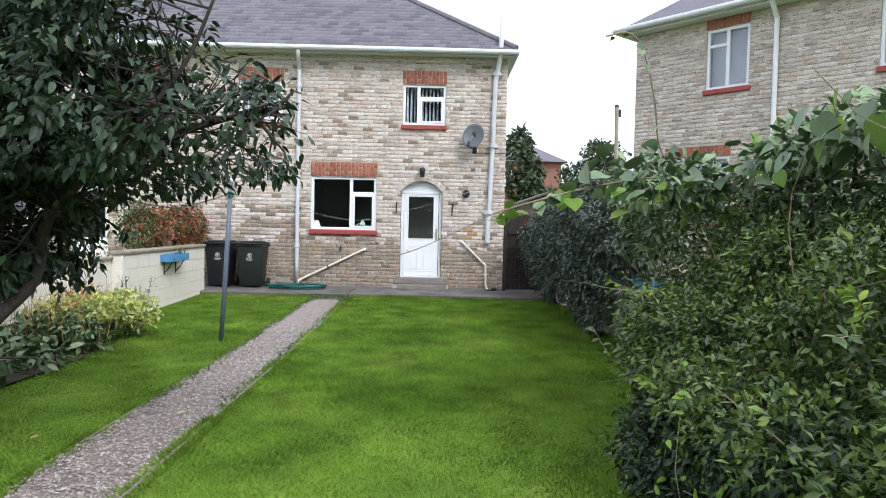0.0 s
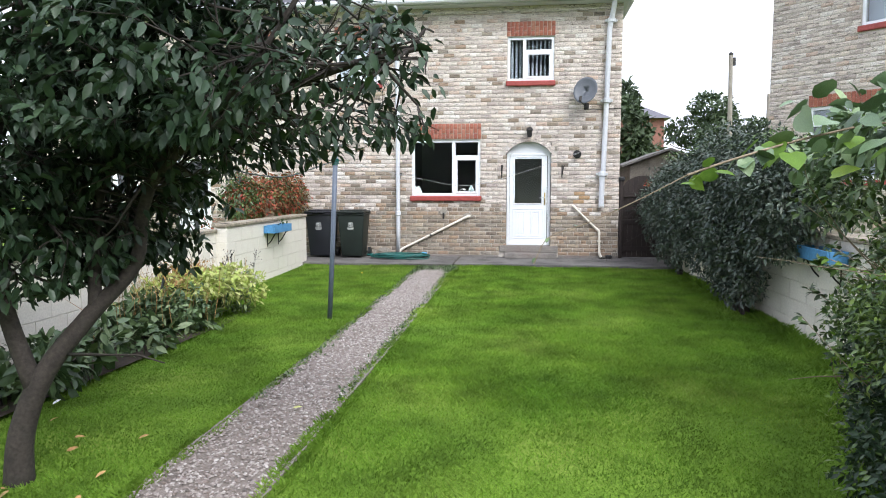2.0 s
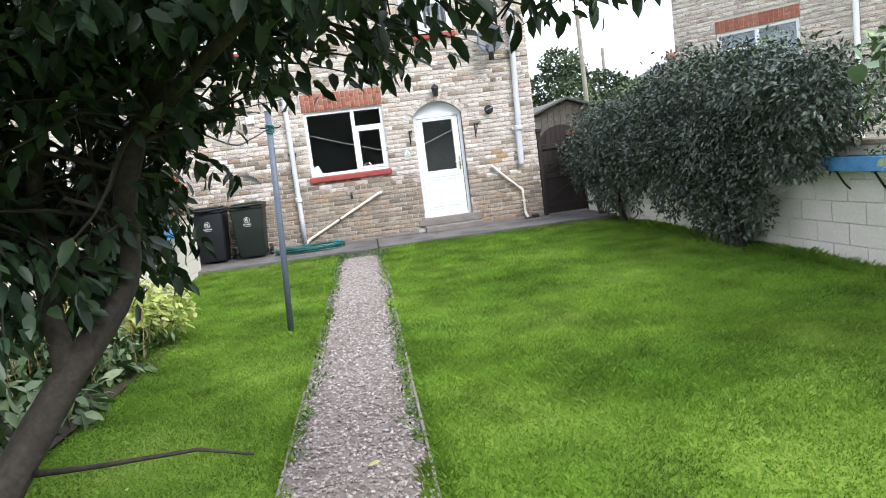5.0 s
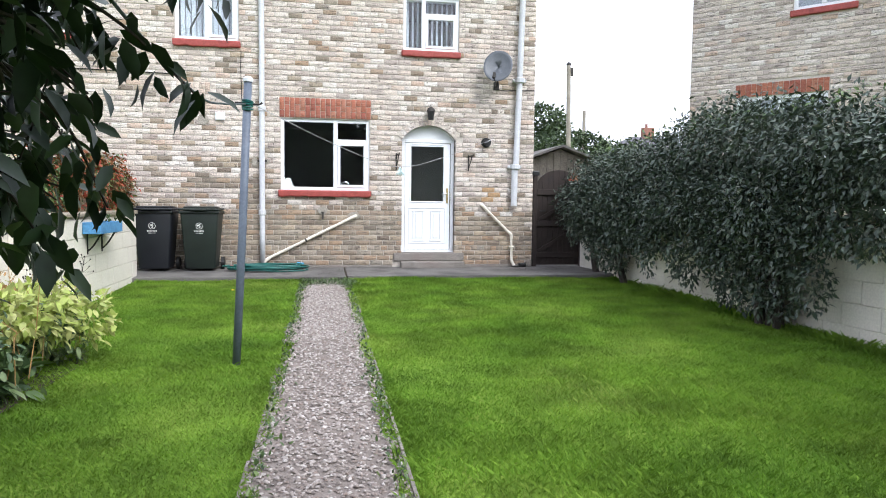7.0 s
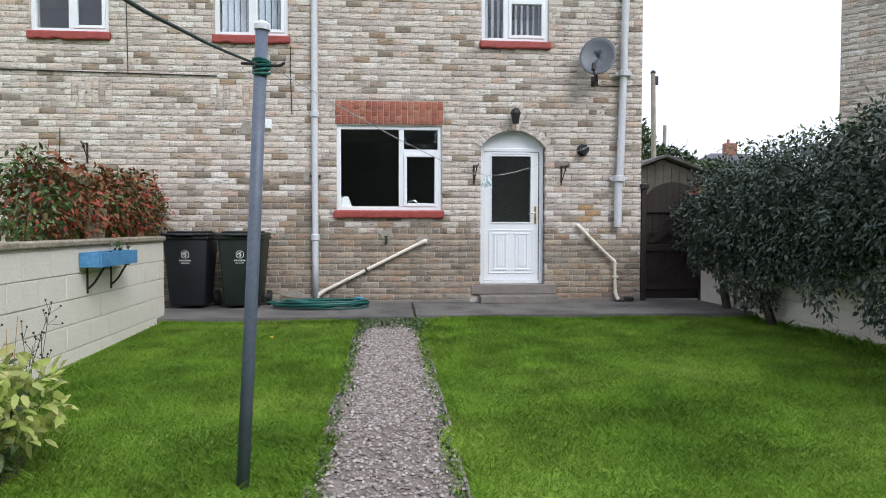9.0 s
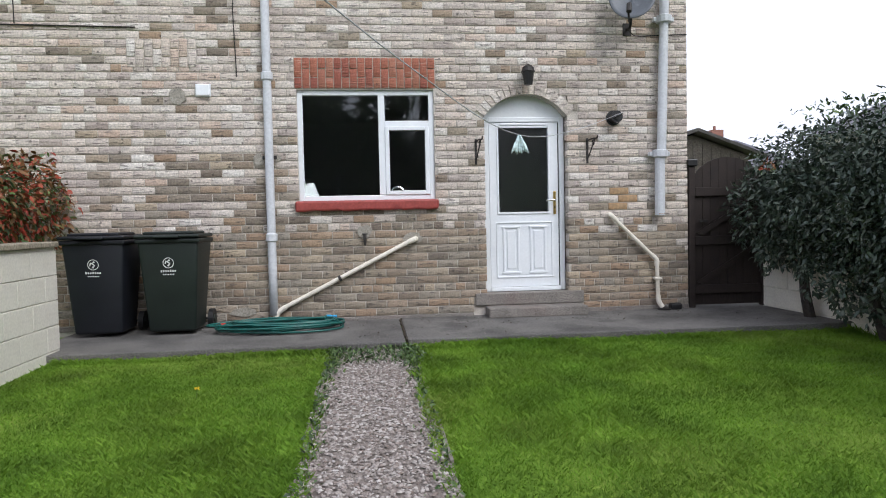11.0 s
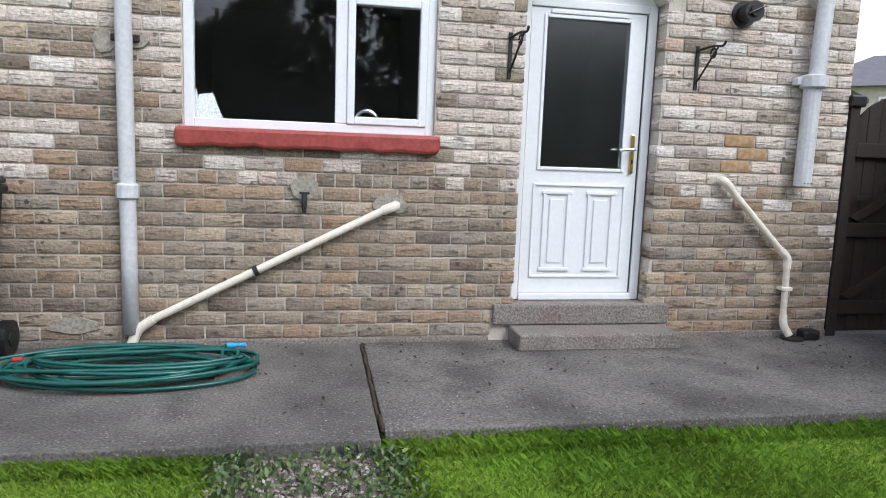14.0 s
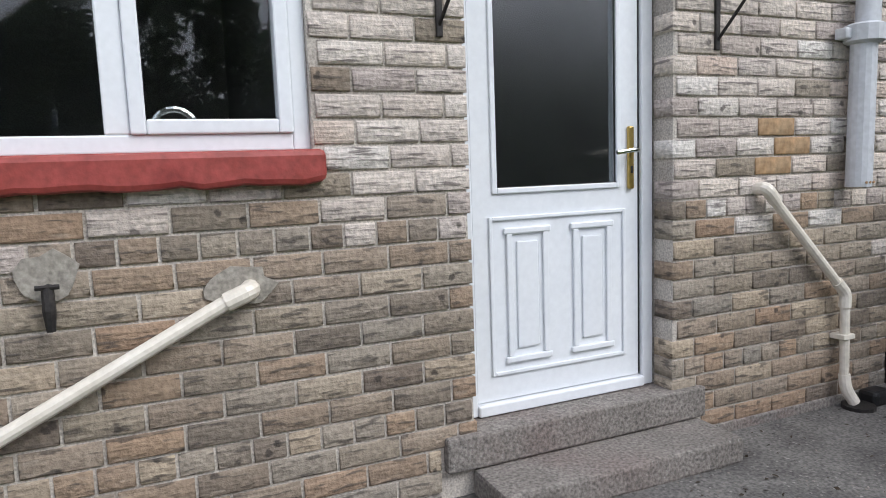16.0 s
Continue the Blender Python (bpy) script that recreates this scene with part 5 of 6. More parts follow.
def foliage(name, blobs, per_m2, size, material, parent, seed, template=(LEAF_V, LEAF_F), droop=0.3, roll=0.6, keep=None, label=""):
    rng = np.random.default_rng(seed)
    at, out = [], []
    for c, r in blobs:
        area = 4 * math.pi * ((r[0] * r[1]) ** 1.6 / 3 + (r[0] * r[2]) ** 1.6 / 3 + (r[1] * r[2]) ** 1.6 / 3) ** (1 / 1.6)
        p, d = blob_points(int(area * per_m2), c, r, rng)
        at.append(p)
        out.append(d)
    at, out = np.concatenate(at), np.concatenate(out)
    if keep is not None:
        m = keep(at)
        at, out = at[m], out[m]
    out = out * 0.6 + rng.normal(0, 0.6, out.shape)
    me = leaves(name, at, out, rng.uniform(0.6, 1.3, len(at)) * size, droop, roll, template, rng)
    return tagged(part(name, me, material, parent, label), kind="stuff")


def branch(bm, p, d, length, radius, depth, r, tips, droop=0.0, seg=6, okay=None):
    """A tapering branch that wanders, forks and leaves its tips behind."""
    pts, rad, q = [p.copy()], [radius], d.normalized()
    n = 5
    for i in range(n):
        q = (q + Vector((r.gauss(0, 0.16), r.gauss(0, 0.16), r.gauss(0, 0.12) - droop))).normalized()
        step = pts[-1] + q * length / n
        if okay and not okay(step):
            break
        pts.append(step)
        rad.append(radius * (1 - 0.7 * (i + 1) / n))
        if depth == 0:
            tips.append((pts[-1].copy(), q.copy()))
    if len(pts) < 2:
        return
    tube(bm, pts, rad, seg)
    if depth:
        for i in range(r.randint(3, 5)):
            k = min(r.randint(2, n), len(pts) - 1)
            s = (q + Vector((r.gauss(0, 0.7), r.gauss(0, 0.7), r.gauss(0.0, 0.5)))).normalized()
            branch(bm, pts[k], s, length * r.uniform(0.5, 0.75), rad[k] * 0.75, depth - 1, r, tips, droop, max(4, seg - 1), okay)


# ---- far trees ----


def far_tree(x, y, z, spread, height, seed, name="tree", dense=60, size=0.24):
    t = thing(name, (x, y, -0.15), "distant leafy green tree behind the houses", "tree")
    bm = bmesh.new()
    r, tips = random.Random(seed), []
    tube(bm, [(0, 0, 0), (0.1, 0, z * 0.6), (0, 0.1, z + height * 0.3)], [0.2, 0.14, 0.08], 8)
    for i in range(5):
        branch(bm, Vector((0, 0.05, z * 0.7 + i * height * 0.1)), Vector((r.gauss(0, 1), r.gauss(0, 1), 0.8)), spread * 0.8, 0.07, 1, r, tips)
    part("trunk", bm, BARK, t)
    blobs = [((r.gauss(0, spread * 0.42), r.gauss(0, spread * 0.42), z + height * r.random()), (spread * r.uniform(0.3, 0.5),) * 2 + (height * 0.22,)) for i in range(11)]
    foliage("crown", blobs, dense, size, FARLEAF, t, seed, (CHIP_V, CHIP_F), 0.2, 0.9)


far_tree(3.15, 27, 1.7, 1.25, 3.4, 3)
far_tree(8.5, 36, 1.5, 3.0, 4.2, 4)
far_tree(12.5, 40, 1.5, 3.2, 3.6, 5)
far_tree(17.0, 42, 1.0, 3.0, 3.0, 6)
for i in range(17):
    far_tree(-23 + i * 2.8, -13 - 3 * (i % 2), 0.6, 3.4, 6.6 + 1.5 * (i % 3), 20 + i, dense=22, size=0.42)

# ---- plum tree ----
PB = Vector((-3.36, 4.85, -0.15))
plum = thing("plum_tree", PB, "leaning plum tree with dark green leaves over the path", "tree")


def clear(q):
    """True where the tree may grow: the way under it stays open, and its skirt rises to the house side."""
    x, y, z = q[0] + PB.x, q[1] + PB.y, q[2] + PB.z
    skirt = np.interp(x, (-4.6, -3.4, -2.9, -2.7, -2.45, -1.9, -1.0, -0.7), (0.75, 0.85, 1.0, 1.48, 1.58, 1.66, 1.78, 2.05))
    if x > -3.05 and y < 5.05:
        skirt = max(skirt, 1.75)
    if y > 5.7:
        skirt = np.interp(x, (-3.0, -2.85, -2.7, -2.45), (0.95, 1.2, 1.6, 1.75)) if x < -2.45 and y < 6.6 else max(skirt, 2.2)
    if x < -2.9 and y < 4.3:
        skirt = max(skirt, 1.0)
    return z > skirt and x < -1.02 and not (x > -1.65 and z > 2.45)


bm, r, tips = bmesh.new(), random.Random(11), []
W = lambda *p: [Vector(q) - PB for q in p]
limb = smooth_path(W((-3.36, 4.85, -0.2), (-3.34, 4.87, 0.12), (-3.24, 4.95, 0.45), (-3.05, 5.12, 0.77), (-2.87, 5.3, 1.05), (-2.80, 5.3, 1.4), (-2.55, 5.25, 1.78), (-1.95, 5.1, 2.0), (-1.4, 5.0, 2.16), (-1.05, 5.05, 2.24)), 4)
tube(bm, limb, [0.085 - 0.072 * (i / (len(limb) - 1)) ** 0.7 for i in range(len(limb))], 10)
limb2 = smooth_path(W((-3.28, 4.92, 0.35), (-3.48, 4.95, 0.9), (-3.55, 5.0, 1.6), (-3.4, 5.1, 2.4), (-3.2, 5.1, 3.3)), 5)
tube(bm, limb2, [0.055 - 0.035 * i / (len(limb2) - 1) for i in range(len(limb2))], 9)
limb3 = smooth_path(W((-3.03, 5.12, 0.77), (-3.1, 5.3, 1.4), (-2.8, 5.2, 2.1), (-2.4, 5.2, 2.9)), 5)
tube(bm, limb3, [0.04 - 0.027 * i / (len(limb3) - 1) for i in range(len(limb3))], 8)
limb4 = smooth_path(W((-2.72, 5.28, 1.55), (-2.1, 4.9, 1.95), (-1.7, 4.9, 2.45), (-1.5, 4.9, 2.9)), 5)
tube(bm, limb4, [0.025 - 0.015 * i / (len(limb4) - 1) for i in range(len(limb4))], 7)
tube(bm, W((-3.12, 5.0, 0.55), (-2.9, 4.9, 0.58), (-2.6, 4.85, 0.60), (-2.45, 4.85, 0.56)), [0.012, 0.008, 0.006, 0.004], 5)
for path_, first, sweep in ((limb, 16, 0.1), (limb2, 4, 0.25), (limb3, 4, 0.1), (limb4, 4, 0.1)):
    for k in range(first, len(path_)):
        for j in range(3):
            d = Vector((r.gauss(sweep, 0.7), r.gauss(0.0, 0.6), r.gauss(0.05, 0.4)))
            branch(bm, path_[k], d, r.uniform(0.5, 0.85), 0.011, 1, r, tips, 0.03, 4, clear)
# sprays that hang beside and over the path
for p, d in (((-2.98, 5.4, 1.45), (0.05, 0.8, -0.1)), ((-3.05, 5.4, 1.35), (0.1, 0.8, -0.25)), ((-3.12, 5.45, 1.62), (0.15, 0.8, -0.1)), ((-2.95, 5.5, 1.72), (0.1, 0.8, -0.25)), ((-3.2, 5.5, 1.3), (0.1, 0.8, -0.2)), ((-3.3, 5.5, 1.5), (0.05, 0.8, 0.0)), ((-3.15, 5.6, 1.25), (0.2, 0.7, -0.2)), ((-3.0, 5.15, 1.5), (0.5, 0.6, -0.1)), ((-2.95, 5.15, 1.35), (0.6, 0.5, -0.25)), ((-2.9, 5.2, 1.6), (0.4, 0.8, -0.2)), ((-2.75, 5.2, 1.75), (0.3, 0.7, -0.5)), ((-2.3, 5.1, 1.85), (0.3, 0.9, -0.5)), ((-2.2, 5.05, 1.9), (0.5, 0.8, -0.35)), ((-3.3, 5.1, 1.4), (0.5, 0.3, -0.4)), ((-1.9, 5.0, 1.95), (0.8, 0.3, -0.25)), ((-1.7, 5.0, 2.0), (0.9, 0.0, -0.25)), ((-3.2, 5.0, 1.3), (0.6, 0.0, -0.4)), ((-1.4, 4.95, 2.15), (0.8, 0.1, 0.1))):
    for j in range(2):
        branch(bm, Vector(p) - PB, Vector(d), 0.62, 0.009, 1, r, tips, 0.05, 4, clear)
part("trunk", bm, BARK, plum, "dark leaning trunk and bare limbs", smooth=True)
at, head = [], []
for p, q in tips:
    for i in range(7):
        w = p + Vector((r.gauss(0, 0.045), r.gauss(0, 0.045), r.gauss(-0.01, 0.04)))
        share = 0.26 if w.y + PB.y > 5.75 else 0.33 if w.x + PB.x > -2.1 else 0.45 if w.z + PB.z < 1.75 and w.x + PB.x > -2.9 else 1.0
        if clear(w) and r.random() < share:
            at.append(w)
            head.append(q + Vector((r.gauss(0, 0.7), r.gauss(0, 0.7), r.gauss(-0.1, 0.5))))
rng = np.random.default_rng(3)
part("crown", leaves("crown", at, head, rng.uniform(0.06, 0.105, len(at)), 0.6, 0.6, rng=rng), PLUM, plum, "dense drooping dark green leaves")
for a, b, c in (((-2.95, 5.5, 1.55), (-2.75, 5.9, 1.5), (-2.6, 6.1, 1.36)), ((-3.0, 5.5, 1.45), (-2.85, 5.85, 1.3), (-2.78, 6.0, 1.08)), ((-3.1, 5.5, 1.4), (-3.0, 5.9, 1.2), (-2.92, 6.1, 0.95)),
                ((-2.95, 5.5, 1.75), (-2.7, 5.9, 1.72), (-2.55, 6.05, 1.6)), ((-3.2, 5.5, 1.5), (-3.05, 5.9, 1.45), (-2.95, 6.2, 1.28)), ((-3.0, 5.4, 1.3), (-2.9, 5.7, 1.15), (-2.85, 5.85, 0.98)),
                ((-2.9, 5.5, 1.9), (-2.5, 5.9, 1.85), (-2.22, 6.0, 1.72)), ((-3.25, 5.5, 1.7), (-3.05, 5.9, 1.68), (-2.85, 6.1, 1.55)), ((-3.3, 5.4, 1.25), (-3.15, 5.8, 1.12), (-3.05, 6.0, 0.92))):
    line = smooth_path(W((-2.9, 5.25, 1.2), a, b, c), 7)
    sprig = part("sprig", tubed(line, [0.008 - 0.0055 * i / (len(line) - 1) for i in range(len(line))], 5), BARK, plum)
    spots = [q + Vector((r.gauss(0, 0.03), r.gauss(0, 0.03), r.gauss(-0.02, 0.02))) for q in line[6:] for k in range(3)]
    part("leaves", leaves("leaves", spots, [(r.gauss(0, 0.7), r.gauss(0.2, 0.7), -0.5) for q in spots], [r.uniform(0.06, 0.105) for q in spots], 0.5, 0.6, rng=rng), PLUM, sprig)
masses = [((-3.3, 5.0, 2.6), (1.15, 0.8, 0.95)), ((-4.0, 4.85, 1.65), (0.75, 0.65, 0.6)), ((-3.5, 5.1, 1.45), (0.55, 0.5, 0.5)), ((-2.4, 4.95, 2.7), (0.6, 0.6, 0.5)), ((-3.15, 5.15, 3.45), (1.3, 0.8, 0.6)), ((-4.2, 5.0, 1.2), (0.6, 0.6, 0.4)), ((-4.3, 4.9, 2.5), (0.8, 0.8, 0.7)), ((-3.9, 5.0, 3.5), (0.9, 0.8, 0.5))]
masses = [((Vector(c) - PB)[:], rr) for c, rr in masses]
foliage("inner_crown", [(c, tuple(q * k for q in rr)) for c, rr in masses for k in (1.0, 0.6)], 135, 0.09, PLUM, plum, 31, droop=0.6, keep=lambda p: np.array([clear(q) for q in p]))
for i in range(7):
    p, q = tips[(i * 271 + 40) % len(tips)]
    part("yellowed_leaf", leaves("yellowed_leaf", [p], [q], [0.08], 0.5), VARIEG, plum, "single yellowed leaf")

# ---- hedge over the east wall ----
hedge = thing("hedge", (2.4, 12.8, 0), "dense dusky-green clipped climber hedge over the wall", "hedge")
bm, r, tips = bmesh.new(), random.Random(8), []
for x, y in ((-0.12, -2.3), (-0.1, -2.15), (-0.15, -2.05), (-0.17, 1.2), (-0.2, 2.2)):
    part("stem", tube(bmesh.new(), smooth_path([(x, y, -0.15), (x - 0.08, y + r.uniform(-0.1, 0.1), 0.4), (x - 0.02, y + r.uniform(-0.2, 0.2), 0.95), (x + 0.1, y, 1.6)], 4), [0.06 - 0.003 * i for i in range(13)], 7), BARK, hedge)
blobs = []
for i in range(19):
    y = -3.9 + i * 0.365
    rise = 0.34 * math.exp(-((y + 1.4) / 1.3) ** 2)
    blobs += [((-0.05 + r.uniform(-0.07, 0.07), y, 1.50 + rise + r.uniform(-0.05, 0.08)), (0.62, 0.5, 0.58)), ((-0.36 + r.uniform(-0.08, 0.08), y + 0.1, 1.12 + r.uniform(-0.1, 0.1)), (0.44, 0.45, 0.52)), ((-0.1, y, 1.2), (0.4, 0.4, 0.5))]
    if 3 < i < 8 or i > 9:
        blobs.append(((-0.32, y, 0.78), (0.28, 0.34, 0.36)))
    if i in (14, 15):
        blobs.append(((-0.30, y, 0.36), (0.2, 0.28, 0.36)))
    if i < 4:
        blobs[-2:] = [((-0.15, y, 1.40), (0.55, 0.45, 0.5))] if i == 0 else [((-0.15, y, 1.5), (0.55, 0.45, 0.45)), ((-0.22, y, 1.02), (0.40, 0.42, 0.46))]
for y in (-2.9, -2.6, -2.3, -2.05, -1.8, -1.5, -1.2, -0.8):
    blobs.append(((-0.26, y, 0.5 + 0.12 * math.sin(y * 9)), (0.22, 0.25, 0.34)))
for y in (-2.5, -2.2, -1.9, -1.6):
    blobs.append(((-0.24, y, 0.2), (0.18, 0.2, 0.25)))
foliage("foliage", blobs, 400, 0.07, HEDGE, hedge, 41, (FOLD_V, FOLD_F), droop=0.4, label="small dusky green leaves")
blobs2 = [((-0.42, y, 0.62 + 0.1 * math.sin(y * 5)), (0.05, 0.12, 0.16)) for y in (-1.5, -1.1, -0.5, 0.1, 0.6, 1.5, 1.9)] + [((-0.5 + 0.1 * math.sin(y * 7), y, 0.52 + 0.14 * math.sin(y * 3.3)), (0.09, 0.17, 0.26)) for y in np.linspace(-1.7, 2.4, 13).tolist()]
foliage("hanging_spray", blobs2, 330, 0.06, HEDGE, hedge, 42, droop=0.8)
foliage("top_growth", [((-0.1, -3.4 + i * 0.5, 2.06), (0.4, 0.3, 0.12)) for i in range(12)], 70, 0.06, SHRUB, hedge, 43, droop=0.2)
foliage("red_leaf_tips", [((-0.62, 2.3, 1.55), (0.06, 0.12, 0.06))], 400, 0.05, CRIMSON, hedge, 44)

# ---- shrubs by the start of the walk ----


def shrub_edge(y):
    """How far the shrub spreads over the lawn, along the garden."""
    return np.interp(y + 4.6, (2.4, 5.0, 5.7, 6.6), (1.05, 1.08, 1.34, 1.85)) - 2.1


shrub = thing("flowering_shrub", (2.1, 4.6, -0.15), "large sprawling green garden shrub beside the lawn", "shrub")
bm, r, tips = bmesh.new(), random.Random(14), []
for i in range(26):
    branch(bm, Vector((r.uniform(-0.3, 0.6), r.uniform(-1.6, 1.6), 0)), Vector((r.gauss(-0.35, 0.4), r.gauss(0, 0.5), 1.0)), r.uniform(0.7, 1.2), 0.010, 1, r, tips, 0.05, 5, lambda q: q.x > shrub_edge(q.y) - 0.12)
part("stem", bm, TWIG, shrub)
blobs = []
for y in np.linspace(-2.1, 1.9, 14):
    e = float(shrub_edge(y))
    for dx, z, q in ((0.26, 0.28, 0.34), (0.28, 0.78, 0.38), (0.50, 1.08, 0.40), (0.85, 1.45, 0.42)):
        blobs.append(((e + dx + r.uniform(-0.16, 0.2), float(y) + r.uniform(-0.15, 0.15), z * r.uniform(0.8, 1.15)), (q * r.uniform(0.6, 1.1), 0.36 * r.uniform(0.7, 1.1), q * r.uniform(0.65, 1.1))))
keep = lambda p: (p[:, 2] > 0.0) & (p[:, 0] > shrub_edge(p[:, 1]) - 0.12)
# Bright leaves kept mostly above: light from the top put into leaf colour.
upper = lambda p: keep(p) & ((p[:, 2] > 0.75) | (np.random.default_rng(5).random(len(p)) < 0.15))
shrub_blobs = blobs
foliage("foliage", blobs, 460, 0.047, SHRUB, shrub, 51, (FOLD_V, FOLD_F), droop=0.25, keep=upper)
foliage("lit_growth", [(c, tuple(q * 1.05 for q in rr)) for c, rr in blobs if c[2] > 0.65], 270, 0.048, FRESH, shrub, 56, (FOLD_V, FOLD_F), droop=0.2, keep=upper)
at = [p + Vector((r.gauss(0, 0.03), r.gauss(0, 0.03), r.gauss(0, 0.03))) for p, q in tips for i in range(2) if p.x > shrub_edge(p.y) - 0.15]
part("sprays", leaves("sprays", at, [(r.gauss(-0.3, 0.6), r.gauss(0, 0.7), 0.3) for q in at], 0.06, 0.2), LIME, shrub, "fresh lime-green shoot tips")
for i in range(34):
    y = r.uniform(-2.0, 1.8)
    p = Vector((float(shrub_edge(y)) + r.uniform(0.1, 0.7), y, r.uniform(0.5, 1.2)))
    stem = smooth_path([p, p + Vector((r.uniform(-0.22, 0.0), r.gauss(0, 0.1), 0.18)), p + Vector((r.uniform(-0.42, -0.1), r.gauss(0, 0.2), r.uniform(0.1, 0.34)))], 5)
    at = [q for q in stem[2:] for k in range(3)]
    part("spray", tubed(stem, 0.003, 4), TWIG, shrub)
    part("spray_leaves", leaves("spray_leaves", at, [(r.gauss(-0.3, 0.6), r.gauss(0, 0.7), 0.2) for q in at], 0.062, 0.25), LIME if i % 3 == 0 else SHRUB, shrub)
foliage("pale_tips", [((-0.35, 0.4, 0.98), (0.14, 0.14, 0.06)), ((0.3, -0.4, 1.35), (0.2, 0.2, 0.1)), ((-0.2, -0.9, 0.9), (0.1, 0.1, 0.05))], 300, 0.055, VARIEG, shrub, 52, droop=0.1)
back = thing("tall_shrub", (2.75, 4.9, -0.15), "tall green shrub behind the flowering shrub", "shrub")
bm, r, tips = bmesh.new(), random.Random(15), []
for i in range(14):
    branch(bm, Vector((r.uniform(-0.2, 0.3), r.uniform(-2.3, 2.3), 0)), Vector((r.gauss(-0.1, 0.25), r.gauss(0, 0.3), 1.0)), r.uniform(1.5, 2.1), 0.02, 1, r, tips, 0.0, 5)
part("stem", bm, TWIG, back)
blobs = [((r.uniform(-0.3, 0.6), r.uniform(-2.3, 2.0), r.uniform(0.7, 1.80)), (0.5, 0.5, 0.45)) for i in range(34)]
foliage("foliage", blobs, 300, 0.066, SHRUB, back, 53, (FOLD_V, FOLD_F), droop=0.35)
strap = thing("strap_leaf_plant", (1.75, 2.9, -0.15), "arching strap-leaved plant at the shrub's foot", "plant")
for i in range(16):
    a = r.uniform(2.0, 4.6)
    L = r.uniform(0.5, 0.8)
    bm = bmesh.new()
    vs = []
    for k in range(8):
        t = k / 7
        w = 0.016 * (1 - t) ** 0.6
        c = Vector((math.cos(a) * L * t, math.sin(a) * L * t, 0.75 * L * t * (1.5 - 1.25 * t) + 0.02))
        s = Vector((-math.sin(a), math.cos(a), 0)) * w
        vs.append((bm.verts.new(c - s), bm.verts.new(c + s)))
    for p, q in zip(vs, vs[1:]):
        bm.faces.new((p[0], p[1], q[1], q[0]))
    part("blade", bm, SHRUB, strap)

# Dark leaves low in the shrub paint its own shade into the colour.
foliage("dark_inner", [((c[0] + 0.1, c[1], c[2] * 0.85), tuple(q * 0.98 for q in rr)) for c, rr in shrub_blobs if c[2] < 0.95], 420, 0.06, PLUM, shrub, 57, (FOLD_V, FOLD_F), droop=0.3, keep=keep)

# climbing vine with large leaves, its long shoots reaching over the lawn
vine = thing("climbing_vine", (2.3, 6.0, -0.15), "climbing vine with large pale green leaves", "vine")
off = Vector((2.3, 6.0, -0.15))
shoot_main = smooth_path([(2.5, 6.4, -0.1), (2.3, 6.0, 0.9), (2.0, 5.8, 1.75), (1.5, 5.5, 1.86), (1.0, 5.25, 1.78), (0.55, 5.05, 1.66), (0.27, 4.92, 1.57)], 7)
shoot_cane = smooth_path([(0.27, 4.92, 1.57), (0.02, 4.9, 1.44), (-0.22, 4.88, 1.33), (-0.40, 4.86, 1.26), (-0.47, 4.85, 1.13)], 6)
shoot_up = smooth_path([(1.9, 5.8, 1.8), (1.55, 5.6, 2.05), (1.42, 5.4, 2.4), (1.30, 5.3, 2.72), (1.18, 5.25, 2.82), (1.02, 5.2, 2.78)], 6)
shoot_back = smooth_path([(2.2, 6.0, 1.6), (2.3, 5.4, 1.95), (2.25, 4.8, 2.05), (2.35, 4.2, 2.1), (2.4, 3.6, 2.0)], 7)
shoot_far = smooth_path([(2.2, 6.0, 1.6), (1.95, 6.5, 1.85), (1.9, 7.1, 1.82), (2.0, 7.8, 1.7)], 7)
bm = bmesh.new()
for s, r0 in ((shoot_main, 0.006), (shoot_cane, 0.003), (shoot_up, 0.006), (shoot_back, 0.007), (shoot_far, 0.006)):
    tube(bm, [p - off for p in s], r0, 6)
part("cane", bm, TWIG, vine, "long thin pale canes")
BIG_V = np.array([(0, 0, 0), (-0.06, 0.20, 0.03), (0.12, 0.38, 0.05), (0.42, 0.40, 0.02), (0.72, 0.24, -0.04), (1, 0, -0.16), (0.72, -0.24, -0.04), (0.42, -0.40, 0.02), (0.12, -0.38, 0.05), (-0.06, -0.20, 0.03), (0.25, 0, -0.04), (0.6, 0, -0.07)])
BIG_F = np.array([(0, 1, 10), (1, 2, 10), (2, 3, 10), (3, 11, 10), (3, 4, 11), (4, 5, 11), (5, 6, 11), (6, 7, 11), (7, 10, 11), (7, 8, 10), (8, 9, 10), (9, 0, 10)])
r, rng = random.Random(21), np.random.default_rng(9)
big = [leaves("leaf", [(0, 0, 0)], [(1, 0, 0)], [1.0], 0.25, 0.15, (BIG_V, BIG_F), rng) for i in range(6)]
for me in big:
    me.materials.append(VINE)
light = [me.copy() for me in big[:3]]
for me in light:
    me.materials.clear()
    me.materials.append(LIME)


def vine_leaf(p, size, pale=False):
    o = new("leaf", r.choice(light if pale else big))
    o.parent = vine
    o.matrix_local = Matrix.Translation(p - off) @ Euler((r.gauss(0.2, 0.4), r.gauss(0.35, 0.4), r.uniform(2.2, 5.2))).to_matrix().to_4x4() @ Matrix.Scale(size, 4)


